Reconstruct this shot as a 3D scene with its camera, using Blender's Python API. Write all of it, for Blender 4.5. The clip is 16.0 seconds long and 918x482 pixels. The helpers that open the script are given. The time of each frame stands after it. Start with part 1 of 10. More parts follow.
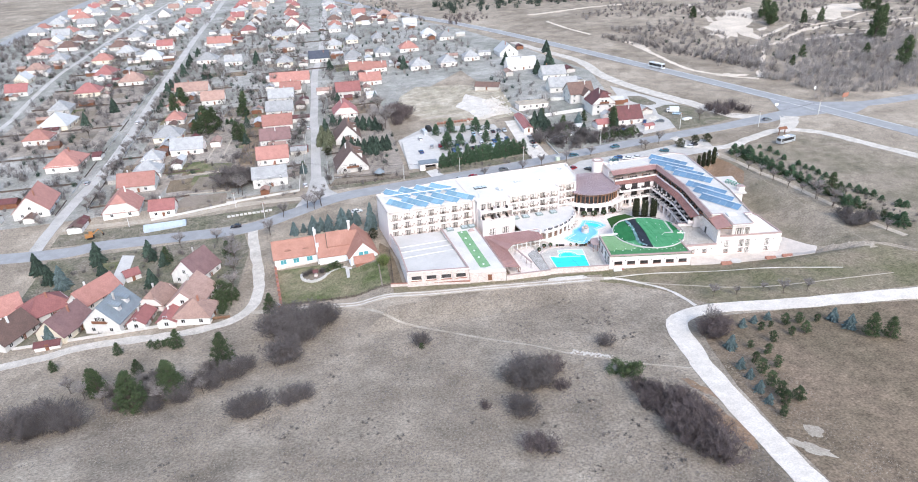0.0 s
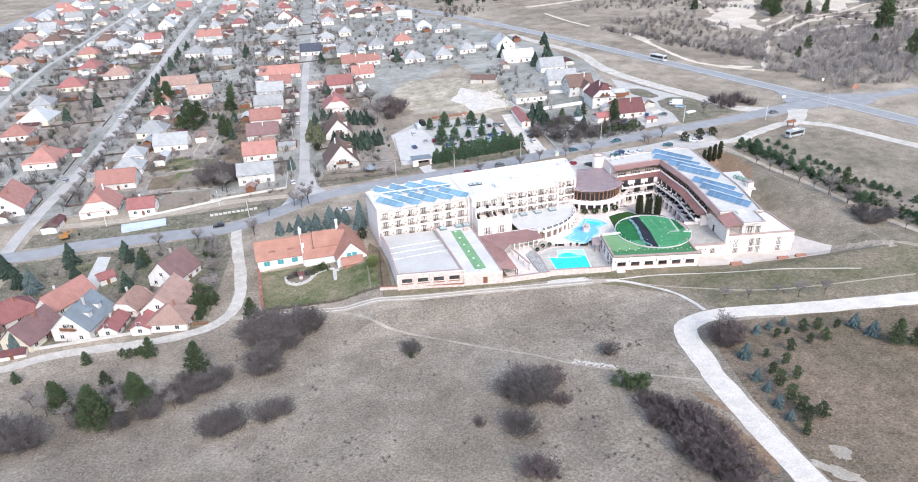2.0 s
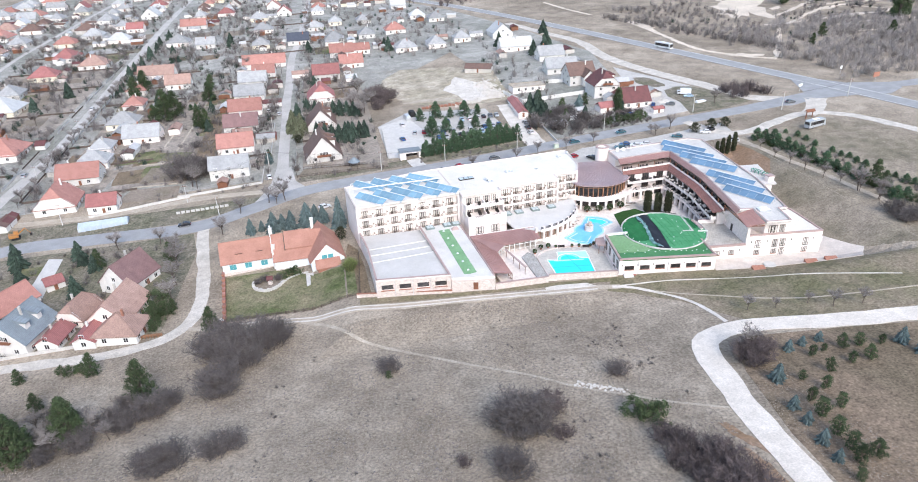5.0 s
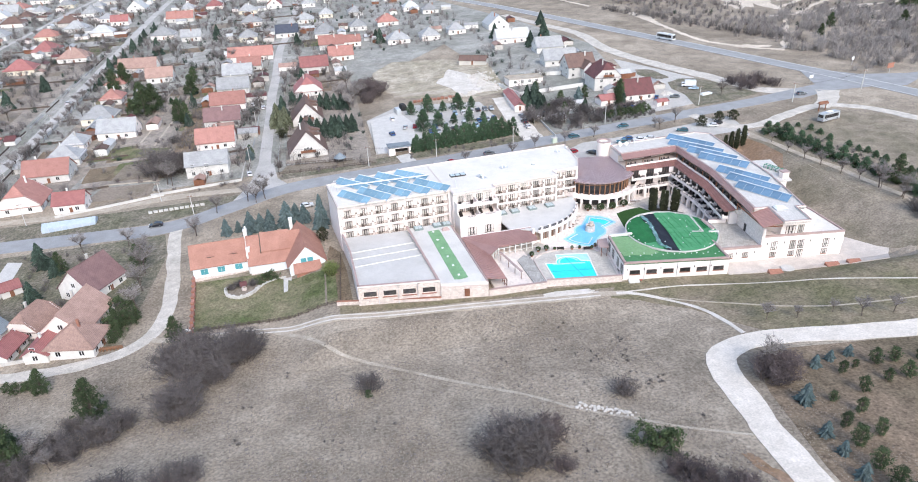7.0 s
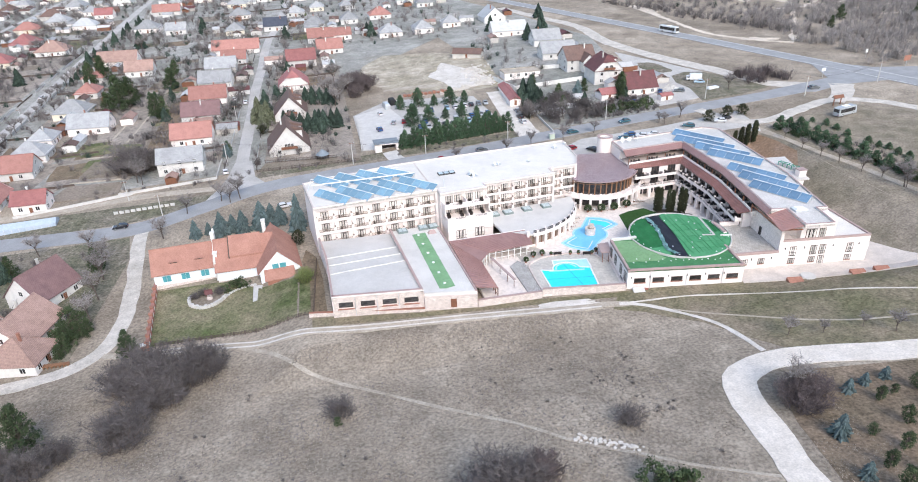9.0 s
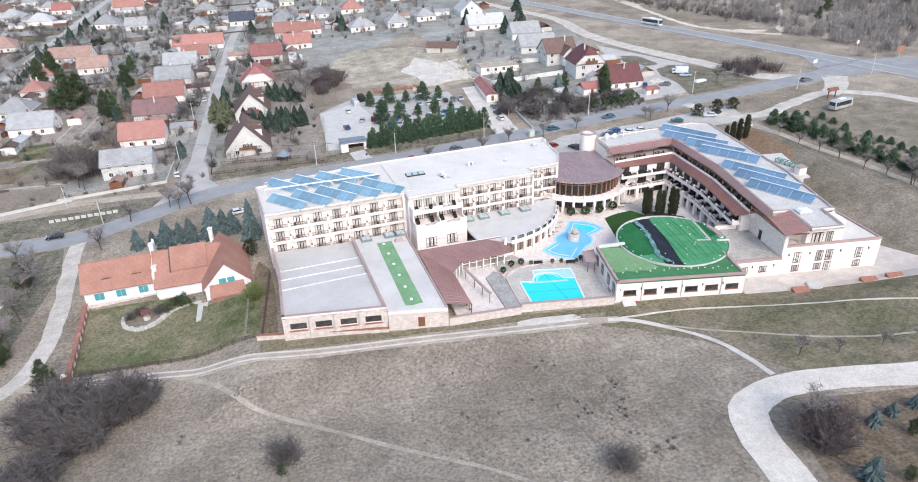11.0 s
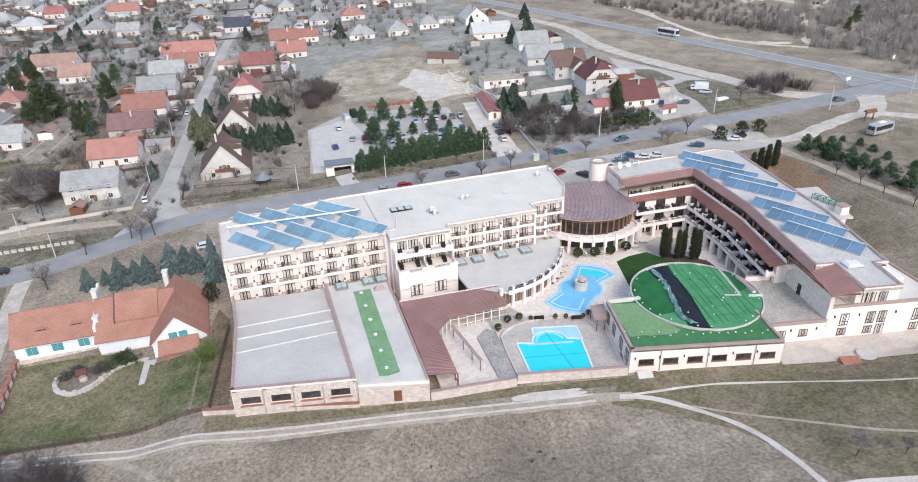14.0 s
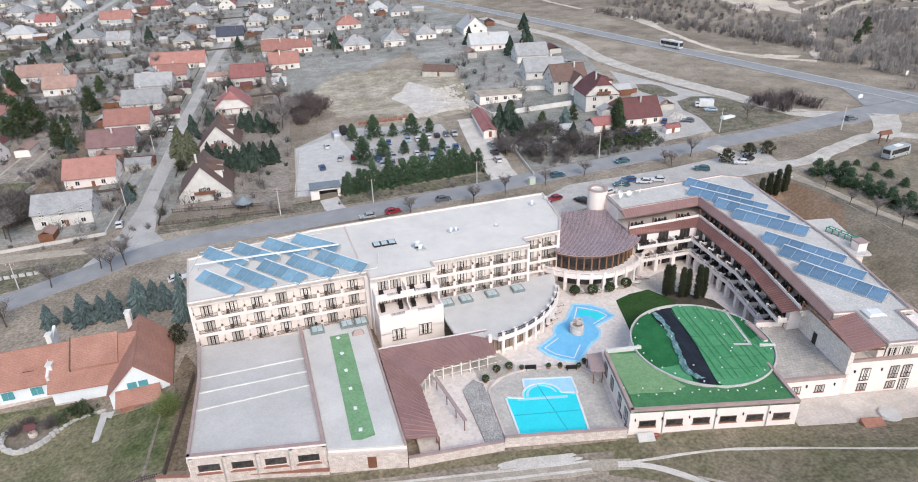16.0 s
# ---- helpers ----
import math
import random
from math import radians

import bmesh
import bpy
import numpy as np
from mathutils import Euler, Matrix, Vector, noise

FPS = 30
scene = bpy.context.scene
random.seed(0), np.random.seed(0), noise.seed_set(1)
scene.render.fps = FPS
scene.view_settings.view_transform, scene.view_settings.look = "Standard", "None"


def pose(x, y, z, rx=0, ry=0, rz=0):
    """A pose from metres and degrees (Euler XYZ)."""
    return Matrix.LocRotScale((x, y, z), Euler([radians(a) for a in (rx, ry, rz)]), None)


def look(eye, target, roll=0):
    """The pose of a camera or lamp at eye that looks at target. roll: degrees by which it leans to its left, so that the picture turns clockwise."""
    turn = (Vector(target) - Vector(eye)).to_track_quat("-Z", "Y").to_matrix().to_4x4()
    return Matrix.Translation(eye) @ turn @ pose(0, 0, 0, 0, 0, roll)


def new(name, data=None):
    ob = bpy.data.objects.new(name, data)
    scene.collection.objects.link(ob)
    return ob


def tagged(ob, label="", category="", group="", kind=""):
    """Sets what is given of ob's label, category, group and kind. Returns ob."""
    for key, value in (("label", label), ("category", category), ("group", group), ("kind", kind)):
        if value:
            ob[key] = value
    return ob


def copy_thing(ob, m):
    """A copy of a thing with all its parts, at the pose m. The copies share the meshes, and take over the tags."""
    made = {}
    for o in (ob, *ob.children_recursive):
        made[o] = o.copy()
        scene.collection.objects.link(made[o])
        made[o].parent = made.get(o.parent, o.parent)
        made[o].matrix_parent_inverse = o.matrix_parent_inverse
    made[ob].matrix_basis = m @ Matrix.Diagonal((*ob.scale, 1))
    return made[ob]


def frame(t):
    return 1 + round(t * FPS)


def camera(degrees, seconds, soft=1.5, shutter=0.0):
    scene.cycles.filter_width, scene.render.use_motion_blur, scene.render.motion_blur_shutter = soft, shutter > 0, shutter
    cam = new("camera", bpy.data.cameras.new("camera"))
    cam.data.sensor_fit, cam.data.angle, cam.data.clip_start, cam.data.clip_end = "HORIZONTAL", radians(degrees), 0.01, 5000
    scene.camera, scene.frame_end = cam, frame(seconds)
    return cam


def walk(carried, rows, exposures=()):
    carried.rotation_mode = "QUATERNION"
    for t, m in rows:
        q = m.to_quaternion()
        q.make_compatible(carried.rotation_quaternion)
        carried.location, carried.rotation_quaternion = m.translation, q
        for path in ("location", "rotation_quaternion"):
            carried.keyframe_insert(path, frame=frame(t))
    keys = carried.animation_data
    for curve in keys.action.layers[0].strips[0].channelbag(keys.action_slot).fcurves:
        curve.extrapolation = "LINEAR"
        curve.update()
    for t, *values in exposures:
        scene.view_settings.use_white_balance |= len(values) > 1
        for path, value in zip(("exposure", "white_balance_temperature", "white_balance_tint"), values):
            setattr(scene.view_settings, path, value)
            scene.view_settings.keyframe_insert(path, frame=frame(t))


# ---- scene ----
cam = camera(70.0, 16.0, 1.0)
PATH = [
    (0, (-15.035, -79.499, 104.115), (-14.716, -77.734, 103.229), -2.0),
    (0.5, (-14.252, -76.857, 103.445), (-13.932, -75.093, 102.558), -2.0),
    (1, (-13.295, -74.126, 102.511), (-12.976, -72.365, 101.619), -2.1),
    (1.5, (-12.441, -71.076, 100.942), (-12.118, -69.317, 100.048), -2.1),
    (2, (-11.423, -68.124, 99.594), (-11.1, -66.365, 98.697), -2.1),
    (2.5, (-10.511, -64.989, 98.142), (-10.188, -63.232, 97.244), -2.1),
    (3, (-9.438, -61.869, 96.688), (-9.115, -60.113, 95.788), -2.1),
    (3.5, (-8.425, -58.65, 95.3), (-8.101, -56.895, 94.397), -2.1),
    (4, (-7.119, -55.312, 93.736), (-6.795, -53.557, 92.832), -2.1),
    (6.5, (-1.104, -38.575, 85.808), (-0.776, -36.824, 84.899), -2.1),
    (7, (-0.01, -35.242, 84.538), (0.32, -33.492, 83.626), -2.1),
    (7.5, (1.22, -31.79, 82.84), (1.55, -30.041, 81.928), -2.1),
    (8, (2.403, -28.385, 81.443), (2.735, -26.636, 80.53), -2.0),
    (8.5, (3.882, -24.962, 79.912), (4.214, -23.215, 78.999), -2.0),
    (11, (11.412, -6.711, 72.567), (11.796, -4.976, 71.65), -1.9),
    (11.5, (12.359, -2.881, 71.372), (12.769, -1.153, 70.453), -1.8),
    (12, (14.108, 0.767, 70.721), (14.497, 2.503, 69.806), -1.7),
    (12.5, (15.791, 4.276, 70.914), (16.165, 6.015, 70.0), -1.7),
    (13, (17.388, 7.746, 70.994), (17.755, 9.488, 70.083), -1.7),
    (13.5, (18.815, 10.845, 71.057), (19.177, 12.59, 70.15), -1.6),
    (14, (20.219, 13.854, 71.379), (20.578, 15.6, 70.472), -1.6),
    (14.5, (21.617, 16.747, 71.802), (21.973, 18.494, 70.895), -1.5),
    (15, (22.699, 19.666, 71.999), (23.056, 21.414, 71.095), -1.4),
    (15.5, (24.061, 22.503, 72.326), (24.426, 24.249, 71.421), -1.4),
    (16, (25.852, 25.054, 72.855), (26.205, 26.806, 71.958), -1.5),
]
walk(cam, [(t, look(eye, target, roll)) for t, eye, target, roll in PATH], [(0, 1.27, 6550, 10), (8, 1.13, 6600, 10), (12, 0.95, 6700, 10), (16, 0.74, 6850, 10)])

# ---- light ----
world = bpy.data.worlds.new("sky")
scene.world = world
world.use_nodes = True
wn = world.node_tree
sky = wn.nodes.new("ShaderNodeTexSky")
sky.sky_type, sky.sun_disc = "NISHITA", False
SUN_EL, SUN_AZ = 40.0, 170.0
sky.sun_elevation, sky.sun_rotation = radians(SUN_EL), radians(SUN_AZ)
sky.air_density, sky.dust_density, sky.ozone_density = 1.0, 1.2, 1.2
wn.nodes["Background"].inputs[1].default_value = 0.15
veil = wn.nodes.new("ShaderNodeHueSaturation")
veil.inputs["Saturation"].default_value = 0.9
wn.links.new(sky.outputs[0], veil.inputs["Color"])
wn.links.new(veil.outputs[0], wn.nodes["Background"].inputs[0])
sun_data = bpy.data.lights.new("sun", "SUN")
sun_data.energy, sun_data.angle, sun_data.color = 1.2, radians(28), (1.0, 0.97, 0.94)
sun_ob = new("sun", sun_data)
sun_dir = Vector((math.sin(radians(SUN_AZ)) * math.cos(radians(SUN_EL)), math.cos(radians(SUN_AZ)) * math.cos(radians(SUN_EL)), math.sin(radians(SUN_EL))))
sun_ob.matrix_world = Matrix.Translation((0, 0, 300)) @ sun_dir.to_track_quat("Z", "Y").to_matrix().to_4x4()


# ---- materials ----
def mat(name, c1, c2, scale=0.5, rough=0.85, metal=0.0, fine=6.0, grain=0.35, bump=0.3, vary=0.0, space="Object", spec=0.3,
        bands=None, brick=None, island=0.0, mid=None):
    """A surface with a coarse mix of two colours, a fine grain, relief and a change from object to object."""
    m = bpy.data.materials.new(name)
    m.use_nodes = True
    t = m.node_tree
    n, l = t.nodes, t.links
    b = n["Principled BSDF"]
    b.inputs["Roughness"].default_value, b.inputs["Metallic"].default_value = rough, metal
    b.inputs["Specular IOR Level"].default_value = spec
    if space == "World":
        co = n.new("ShaderNodeNewGeometry").outputs["Position"]
    else:
        co = n.new("ShaderNodeTexCoord").outputs["Object"]
    coarse = n.new("ShaderNodeTexNoise")
    coarse.inputs["Scale"].default_value, coarse.inputs["Detail"].default_value, coarse.inputs["Roughness"].default_value = scale, 6, 0.6
    l.new(co, coarse.inputs["Vector"])
    ramp = n.new("ShaderNodeMapRange")
    ramp.inputs[1].default_value, ramp.inputs[2].default_value = 0.36, 0.64
    l.new(coarse.outputs["Fac"], ramp.inputs[0])
    mix = n.new("ShaderNodeMix")
    mix.data_type = "RGBA"
    mix.inputs["A"].default_value, mix.inputs["B"].default_value = (*c1, 1), (*c2, 1)
    l.new(ramp.outputs[0], mix.inputs["Factor"])
    col = mix.outputs["Result"]
    small = n.new("ShaderNodeTexNoise")
    small.inputs["Scale"].default_value, small.inputs["Detail"].default_value = fine, 4
    l.new(co, small.inputs["Vector"])
    val = n.new("ShaderNodeMapRange")
    val.inputs[1].default_value, val.inputs[2].default_value = 0.25, 0.75
    val.inputs[3].default_value, val.inputs[4].default_value = 1 - grain, 1 + grain
    l.new(small.outputs["Fac"], val.inputs[0])
    height = small.outputs["Fac"]
    value = val.outputs[0]

    def times(a, c):
        k = n.new("ShaderNodeMath")
        k.operation = "MULTIPLY"
        l.new(a, k.inputs[0])
        l.new(c, k.inputs[1])
        return k.outputs[0]

    if mid:
        mn = n.new("ShaderNodeTexNoise")
        mn.inputs["Scale"].default_value, mn.inputs["Detail"].default_value, mn.inputs["Roughness"].default_value = mid[0], 5, 0.7
        l.new(co, mn.inputs["Vector"])
        mm = n.new("ShaderNodeMapRange")
        mm.inputs[1].default_value, mm.inputs[2].default_value = 0.3, 0.7
        mm.inputs[3].default_value, mm.inputs[4].default_value = 1 - mid[1], 1 + mid[1]
        l.new(mn.outputs["Fac"], mm.inputs[0])
        value = times(value, mm.outputs[0])
    if bands:
        axis, period, depth = bands
        w = n.new("ShaderNodeTexWave")
        w.bands_direction = axis
        w.inputs["Scale"].default_value, w.inputs["Distortion"].default_value = 0.314 / period, 0.6
        l.new(co, w.inputs["Vector"])
        wr = n.new("ShaderNodeMapRange")
        wr.inputs[3].default_value = 1 - depth
        l.new(w.outputs["Fac"], wr.inputs[0])
        value = times(value, wr.outputs[0])
        height = w.outputs["Fac"]
    if brick:
        wide, tall, dark = brick
        br = n.new("ShaderNodeTexBrick")
        br.inputs["Color1"].default_value, br.inputs["Color2"].default_value = (1, 1, 1, 1), (0.82, 0.82, 0.82, 1)
        br.inputs["Mortar"].default_value = (dark, dark, dark, 1)
        br.inputs["Scale"].default_value = 1.0
        br.inputs["Brick Width"].default_value, br.inputs["Row Height"].default_value = wide, tall
        br.inputs["Mortar Size"].default_value = tall * 0.06
        if space == "World":
            l.new(co, br.inputs["Vector"])
        else:
            sx, cx, ad = n.new("ShaderNodeSeparateXYZ"), n.new("ShaderNodeCombineXYZ"), n.new("ShaderNodeMath")
            l.new(co, sx.inputs[0])
            l.new(sx.outputs[0], ad.inputs[0])
            l.new(sx.outputs[1], ad.inputs[1])
            l.new(ad.outputs[0], cx.inputs[0])
            l.new(sx.outputs[2], cx.inputs[1])
            l.new(cx.outputs[0], br.inputs["Vector"])
        value = times(value, br.outputs["Color"])
    for source, amount in (("ShaderNodeObjectInfo", vary), ("ShaderNodeNewGeometry", island)):
        if amount:
            o = n.new(source)
            mr = n.new("ShaderNodeMapRange")
            mr.inputs[3].default_value, mr.inputs[4].default_value = 1 - amount, 1 + amount
            l.new(o.outputs["Random" if source == "ShaderNodeObjectInfo" else "Random Per Island"], mr.inputs[0])
            value = times(value, mr.outputs[0])
    vm = n.new("ShaderNodeVectorMath")
    vm.operation = "SCALE"
    l.new(col, vm.inputs[0])
    l.new(value, vm.inputs["Scale"])
    l.new(vm.outputs[0], b.inputs["Base Color"])
    if bump:
        bp = n.new("ShaderNodeBump")
        bp.inputs["Strength"].default_value, bp.inputs["Distance"].default_value = bump, 0.05
        l.new(height, bp.inputs["Height"])
        l.new(bp.outputs[0], b.inputs["Normal"])
    return m


MEADOW = mat("dry_grass", (0.36, 0.305, 0.244), (0.225, 0.187, 0.146), 0.03, 0.95, fine=1.8, grain=0.42, mid=(0.1, 0.3), bump=0.6, space="World", spec=0.1)
LAWN = mat("lawn", (0.09, 0.112, 0.046), (0.24, 0.208, 0.138), 0.09, 0.95, fine=2.0, grain=0.35, mid=(0.5, 0.25), bump=0.4, space="World", spec=0.1)
VERGE = mat("rough_verge", (0.145, 0.14, 0.095), (0.21, 0.183, 0.147), 0.1, 0.95, fine=1.6, grain=0.4, mid=(0.4, 0.3), bump=0.4, space="World", spec=0.1)
# Base kept neutral: the village's bluish haze is put into the colour.
GARDEN = mat("winter_garden_ground", (0.365, 0.352, 0.324), (0.222, 0.222, 0.194), 0.03, 0.95, fine=1.2, grain=0.22, mid=(0.15, 0.28), space="World", spec=0.1)
HOTELGRASS = mat("olive_winter_grass", (0.15, 0.14, 0.082), (0.25, 0.205, 0.15), 0.07, 0.95, fine=2.0, grain=0.4, mid=(0.6, 0.3), bump=0.4, space="World", spec=0.1)
# Lifted brown: brightening by distant haze is part of this colour.
BROWNPLOT = mat("brown_garden_plot", (0.335, 0.29, 0.25), (0.24, 0.212, 0.18), 0.08, 0.95, fine=1.4, grain=0.3, mid=(0.25, 0.3), space="World", spec=0.1)
BEDSOIL = mat("dark_bed_soil", (0.075, 0.062, 0.05), (0.11, 0.09, 0.07), 0.5, 0.95, fine=3, grain=0.3, space="World", spec=0.1)
POOLDECK = mat("beige_concrete_deck", (0.6, 0.555, 0.5), (0.51, 0.475, 0.43), 0.25, 0.9, fine=3, grain=0.12, brick=(0.6, 0.6, 0.85), space="World")
GREENLAWN = mat("dark_green_lawn", (0.03, 0.075, 0.022), (0.045, 0.095, 0.03), 0.3, 0.95, fine=3, grain=0.3, space="World", spec=0.1)
LOT = mat("grey_gravel_lot", (0.50, 0.475, 0.445), (0.42, 0.40, 0.375), 0.15, 0.95, fine=2, grain=0.2, mid=(0.3, 0.2), space="World", spec=0.1)
SOIL = mat("garden_soil", (0.27, 0.225, 0.185), (0.20, 0.17, 0.13), 0.12, 0.95, fine=1.5, grain=0.3, space="World", spec=0.1)
REDSOIL = mat("bare_brown_soil", (0.25, 0.16, 0.10), (0.30, 0.21, 0.15), 0.12, 0.95, fine=1.5, grain=0.3, space="World", spec=0.1)
ASPHALT = mat("asphalt", (0.324, 0.326, 0.33), (0.273, 0.273, 0.275), 0.25, 0.85, fine=5, grain=0.14, space="World")
STREET = mat("worn_street", (0.5, 0.475, 0.45), (0.385, 0.365, 0.34), 0.1, 0.9, fine=2.5, grain=0.2, mid=(0.4, 0.15), space="World")
GRAVEL = mat("white_gravel", (0.66, 0.615, 0.565), (0.53, 0.485, 0.43), 0.3, 0.95, fine=4, grain=0.2, space="World", spec=0.1)
WHITEROAD = mat("white_crushed_limestone", (0.74, 0.67, 0.595), (0.64, 0.575, 0.505), 0.3, 0.95, fine=3, grain=0.16, mid=(0.8, 0.08), space="World", spec=0.1)
LANE = mat("pale_worn_lane", (0.58, 0.535, 0.48), (0.46, 0.42, 0.37), 0.3, 0.95, fine=2.5, grain=0.2, mid=(0.4, 0.15), space="World", spec=0.1)
FIELD = mat("brown_winter_field", (0.226, 0.17, 0.123), (0.16, 0.128, 0.088), 0.06, 0.95, fine=2.0, grain=0.4, mid=(0.25, 0.3), bump=0.4, space="World", spec=0.1)
FIELDPALE = mat("tan_winter_field", (0.285, 0.24, 0.19), (0.195, 0.17, 0.125), 0.05, 0.95, fine=2.0, grain=0.35, mid=(0.22, 0.3), bump=0.4, space="World", spec=0.1)
# Browner than the cream slab: the loggias' shade is put into the colour.
TERRFLOOR = mat("shade_browned_floor", (0.52, 0.44, 0.39), (0.44, 0.37, 0.33), 0.6, 0.8, fine=4, grain=0.15)
BARELOT = mat("bare_building_plot", (0.45, 0.395, 0.32), (0.29, 0.258, 0.188), 0.055, 0.95, fine=1.2, grain=0.3, mid=(0.2, 0.35), space="World", spec=0.1)
DIRT = mat("pale_dirt", (0.47, 0.41, 0.34), (0.36, 0.31, 0.25), 0.35, 0.95, fine=3, grain=0.25, space="World", spec=0.1)
SAND = mat("sand", (0.66, 0.575, 0.48), (0.5, 0.43, 0.355), 0.05, 0.95, fine=1.2, grain=0.3, space="World", spec=0.1)
PAVING = mat("stone_paving", (0.84, 0.745, 0.675), (0.76, 0.67, 0.605), 0.12, 0.85, fine=4, grain=0.07, mid=(0.6, 0.05), brick=(0.6, 0.6, 0.93), space="World")
TILES = mat("patterned_tiles", (0.59, 0.54, 0.475), (0.5, 0.455, 0.4), 0.6, 0.85, fine=4, grain=0.12, brick=(0.8, 0.8, 0.7), space="World")
NETPALE = mat("pale_green_net", (0.165, 0.305, 0.14), (0.205, 0.34, 0.175), 0.25, 0.75, fine=2.5, grain=0.2, bump=0.25, space="World")
PEBBLE = mat("dark_pebbles", (0.42, 0.40, 0.375), (0.31, 0.295, 0.275), 0.5, 0.9, fine=5.0, grain=0.65, space="World")
TANGLASS = mat("curtained_glazing", (0.36, 0.29, 0.24), (0.25, 0.20, 0.165), 0.8, 0.3, fine=3, grain=0.2, bands=("X", 0.5, 0.35))
APRON = mat("stained_concrete_apron", (0.62, 0.555, 0.5), (0.52, 0.46, 0.41), 0.12, 0.92, fine=3, grain=0.14, mid=(0.4, 0.12), space="World")
CONCRETE = mat("concrete", (0.58, 0.56, 0.53), (0.50, 0.48, 0.455), 0.5, 0.9, fine=4, grain=0.15)
CREAM = mat("cream_render", (0.86, 0.78, 0.735), (0.81, 0.725, 0.68), 0.4, 0.85, fine=5, grain=0.07, bump=0.1)
PALESTONE = mat("pale_stone_cladding", (0.88, 0.8, 0.75), (0.76, 0.68, 0.63), 1.1, 0.9, fine=5, grain=0.15, brick=(0.5, 0.24, 0.75), bump=0.5, mid=(2.2, 0.12))
STONE = mat("stone_cladding", (0.78, 0.68, 0.625), (0.62, 0.53, 0.48), 1.1, 0.9, fine=5, grain=0.2, brick=(0.5, 0.24, 0.62), bump=0.5, mid=(2.2, 0.16))
WHITE = mat("white_render", (0.74, 0.725, 0.695), (0.62, 0.605, 0.575), 0.5, 0.85, fine=4, grain=0.08, bump=0.1, vary=0.1)
YELLOW = mat("yellow_render", (0.76, 0.69, 0.56), (0.70, 0.63, 0.51), 0.5, 0.85, fine=4, grain=0.08, bump=0.1, vary=0.08)
GREYWALL = mat("grey_render", (0.55, 0.52, 0.48), (0.46, 0.43, 0.40), 0.5, 0.88, fine=4, grain=0.12, bump=0.15, vary=0.1)
HALLROOF = mat("grey_sheet_roof", (0.57, 0.545, 0.52), (0.49, 0.47, 0.445), 0.1, 0.9, fine=4, grain=0.08, mid=(0.5, 0.05), space="World")
FLATROOF = mat("light_gravel_roof", (0.715, 0.675, 0.62), (0.625, 0.59, 0.545), 0.12, 0.9, fine=4, grain=0.09, mid=(0.5, 0.05), space="World")
DULLROOF = mat("dull_gravel_roof", (0.6, 0.57, 0.535), (0.52, 0.495, 0.465), 0.15, 0.9, fine=4, grain=0.18, mid=(0.5, 0.08), space="World")
GREYROOF = mat("grey_gravel_roof", (0.63, 0.605, 0.57), (0.56, 0.535, 0.505), 0.12, 0.92, fine=7, grain=0.13, mid=(0.35, 0.06), bump=0.15, space="World")
TERRTILE = mat("weathered_terrace_slabs", (0.58, 0.525, 0.465), (0.47, 0.43, 0.38), 0.25, 0.9, fine=3, grain=0.15, mid=(0.9, 0.12), brick=(0.6, 0.6, 0.7), space="World")
PALECOPING = mat("pale_pink_coping", (0.62, 0.53, 0.49), (0.54, 0.455, 0.42), 0.5, 0.7, fine=4, grain=0.1)
COPING = mat("brown_coping", (0.43, 0.315, 0.29), (0.36, 0.265, 0.245), 0.5, 0.6, fine=4, grain=0.12)
SEAMROOF = mat("brown_sheet_roof", (0.42, 0.245, 0.215), (0.35, 0.2, 0.178), 0.25, 0.34, metal=0.35, fine=3, grain=0.1, bump=0.08)
# Lighter than SEAMROOF, so the seams carry their highlights as colour.
SEAMLINE = mat("sheet_seam", (0.46, 0.29, 0.26), (0.4, 0.245, 0.22), 0.4, 0.35, metal=0.3, fine=3, grain=0.1, bump=0.03)
SEAMRED = mat("red_brown_sheet_roof", (0.29, 0.135, 0.11), (0.235, 0.11, 0.09), 0.25, 0.35, metal=0.3, fine=3, grain=0.1, bump=0.08)
# Paler than the roof sheet: the seams' sky highlights are in the colour.
FANSEAM = mat("highlit_roof_seam", (0.62, 0.55, 0.58), (0.54, 0.48, 0.5), 0.4, 0.3, metal=0.6, fine=3, grain=0.1, bump=0.03)
WARMTIMBER = mat("warm_timber", (0.34, 0.18, 0.10), (0.26, 0.135, 0.08), 1.0, 0.6, fine=8, grain=0.25)
FANROOF = mat("glossy_brown_sheet", (0.5, 0.35, 0.335), (0.42, 0.29, 0.275), 0.25, 0.22, metal=0.7, fine=3, grain=0.1, bump=0.06)
TIMBER = mat("brown_timber", (0.24, 0.105, 0.06), (0.17, 0.075, 0.045), 0.8, 0.6, fine=6, grain=0.2)
RAIL = mat("dark_iron", (0.035, 0.03, 0.03), (0.06, 0.05, 0.045), 1.0, 0.5, metal=0.4, fine=8, grain=0.2)
IRONBROWN = mat("weathered_iron", (0.15, 0.11, 0.09), (0.2, 0.15, 0.125), 1.0, 0.6, metal=0.2, fine=8, grain=0.2)
METAL = mat("galvanised_metal", (0.62, 0.63, 0.64), (0.5, 0.51, 0.52), 1.0, 0.4, metal=0.6, fine=8, grain=0.1)
GLASS = mat("dark_window_glass", (0.022, 0.022, 0.026), (0.06, 0.056, 0.053), 0.6, 0.12, fine=2, grain=0.5, bump=0.0, vary=0.5, spec=0.6)
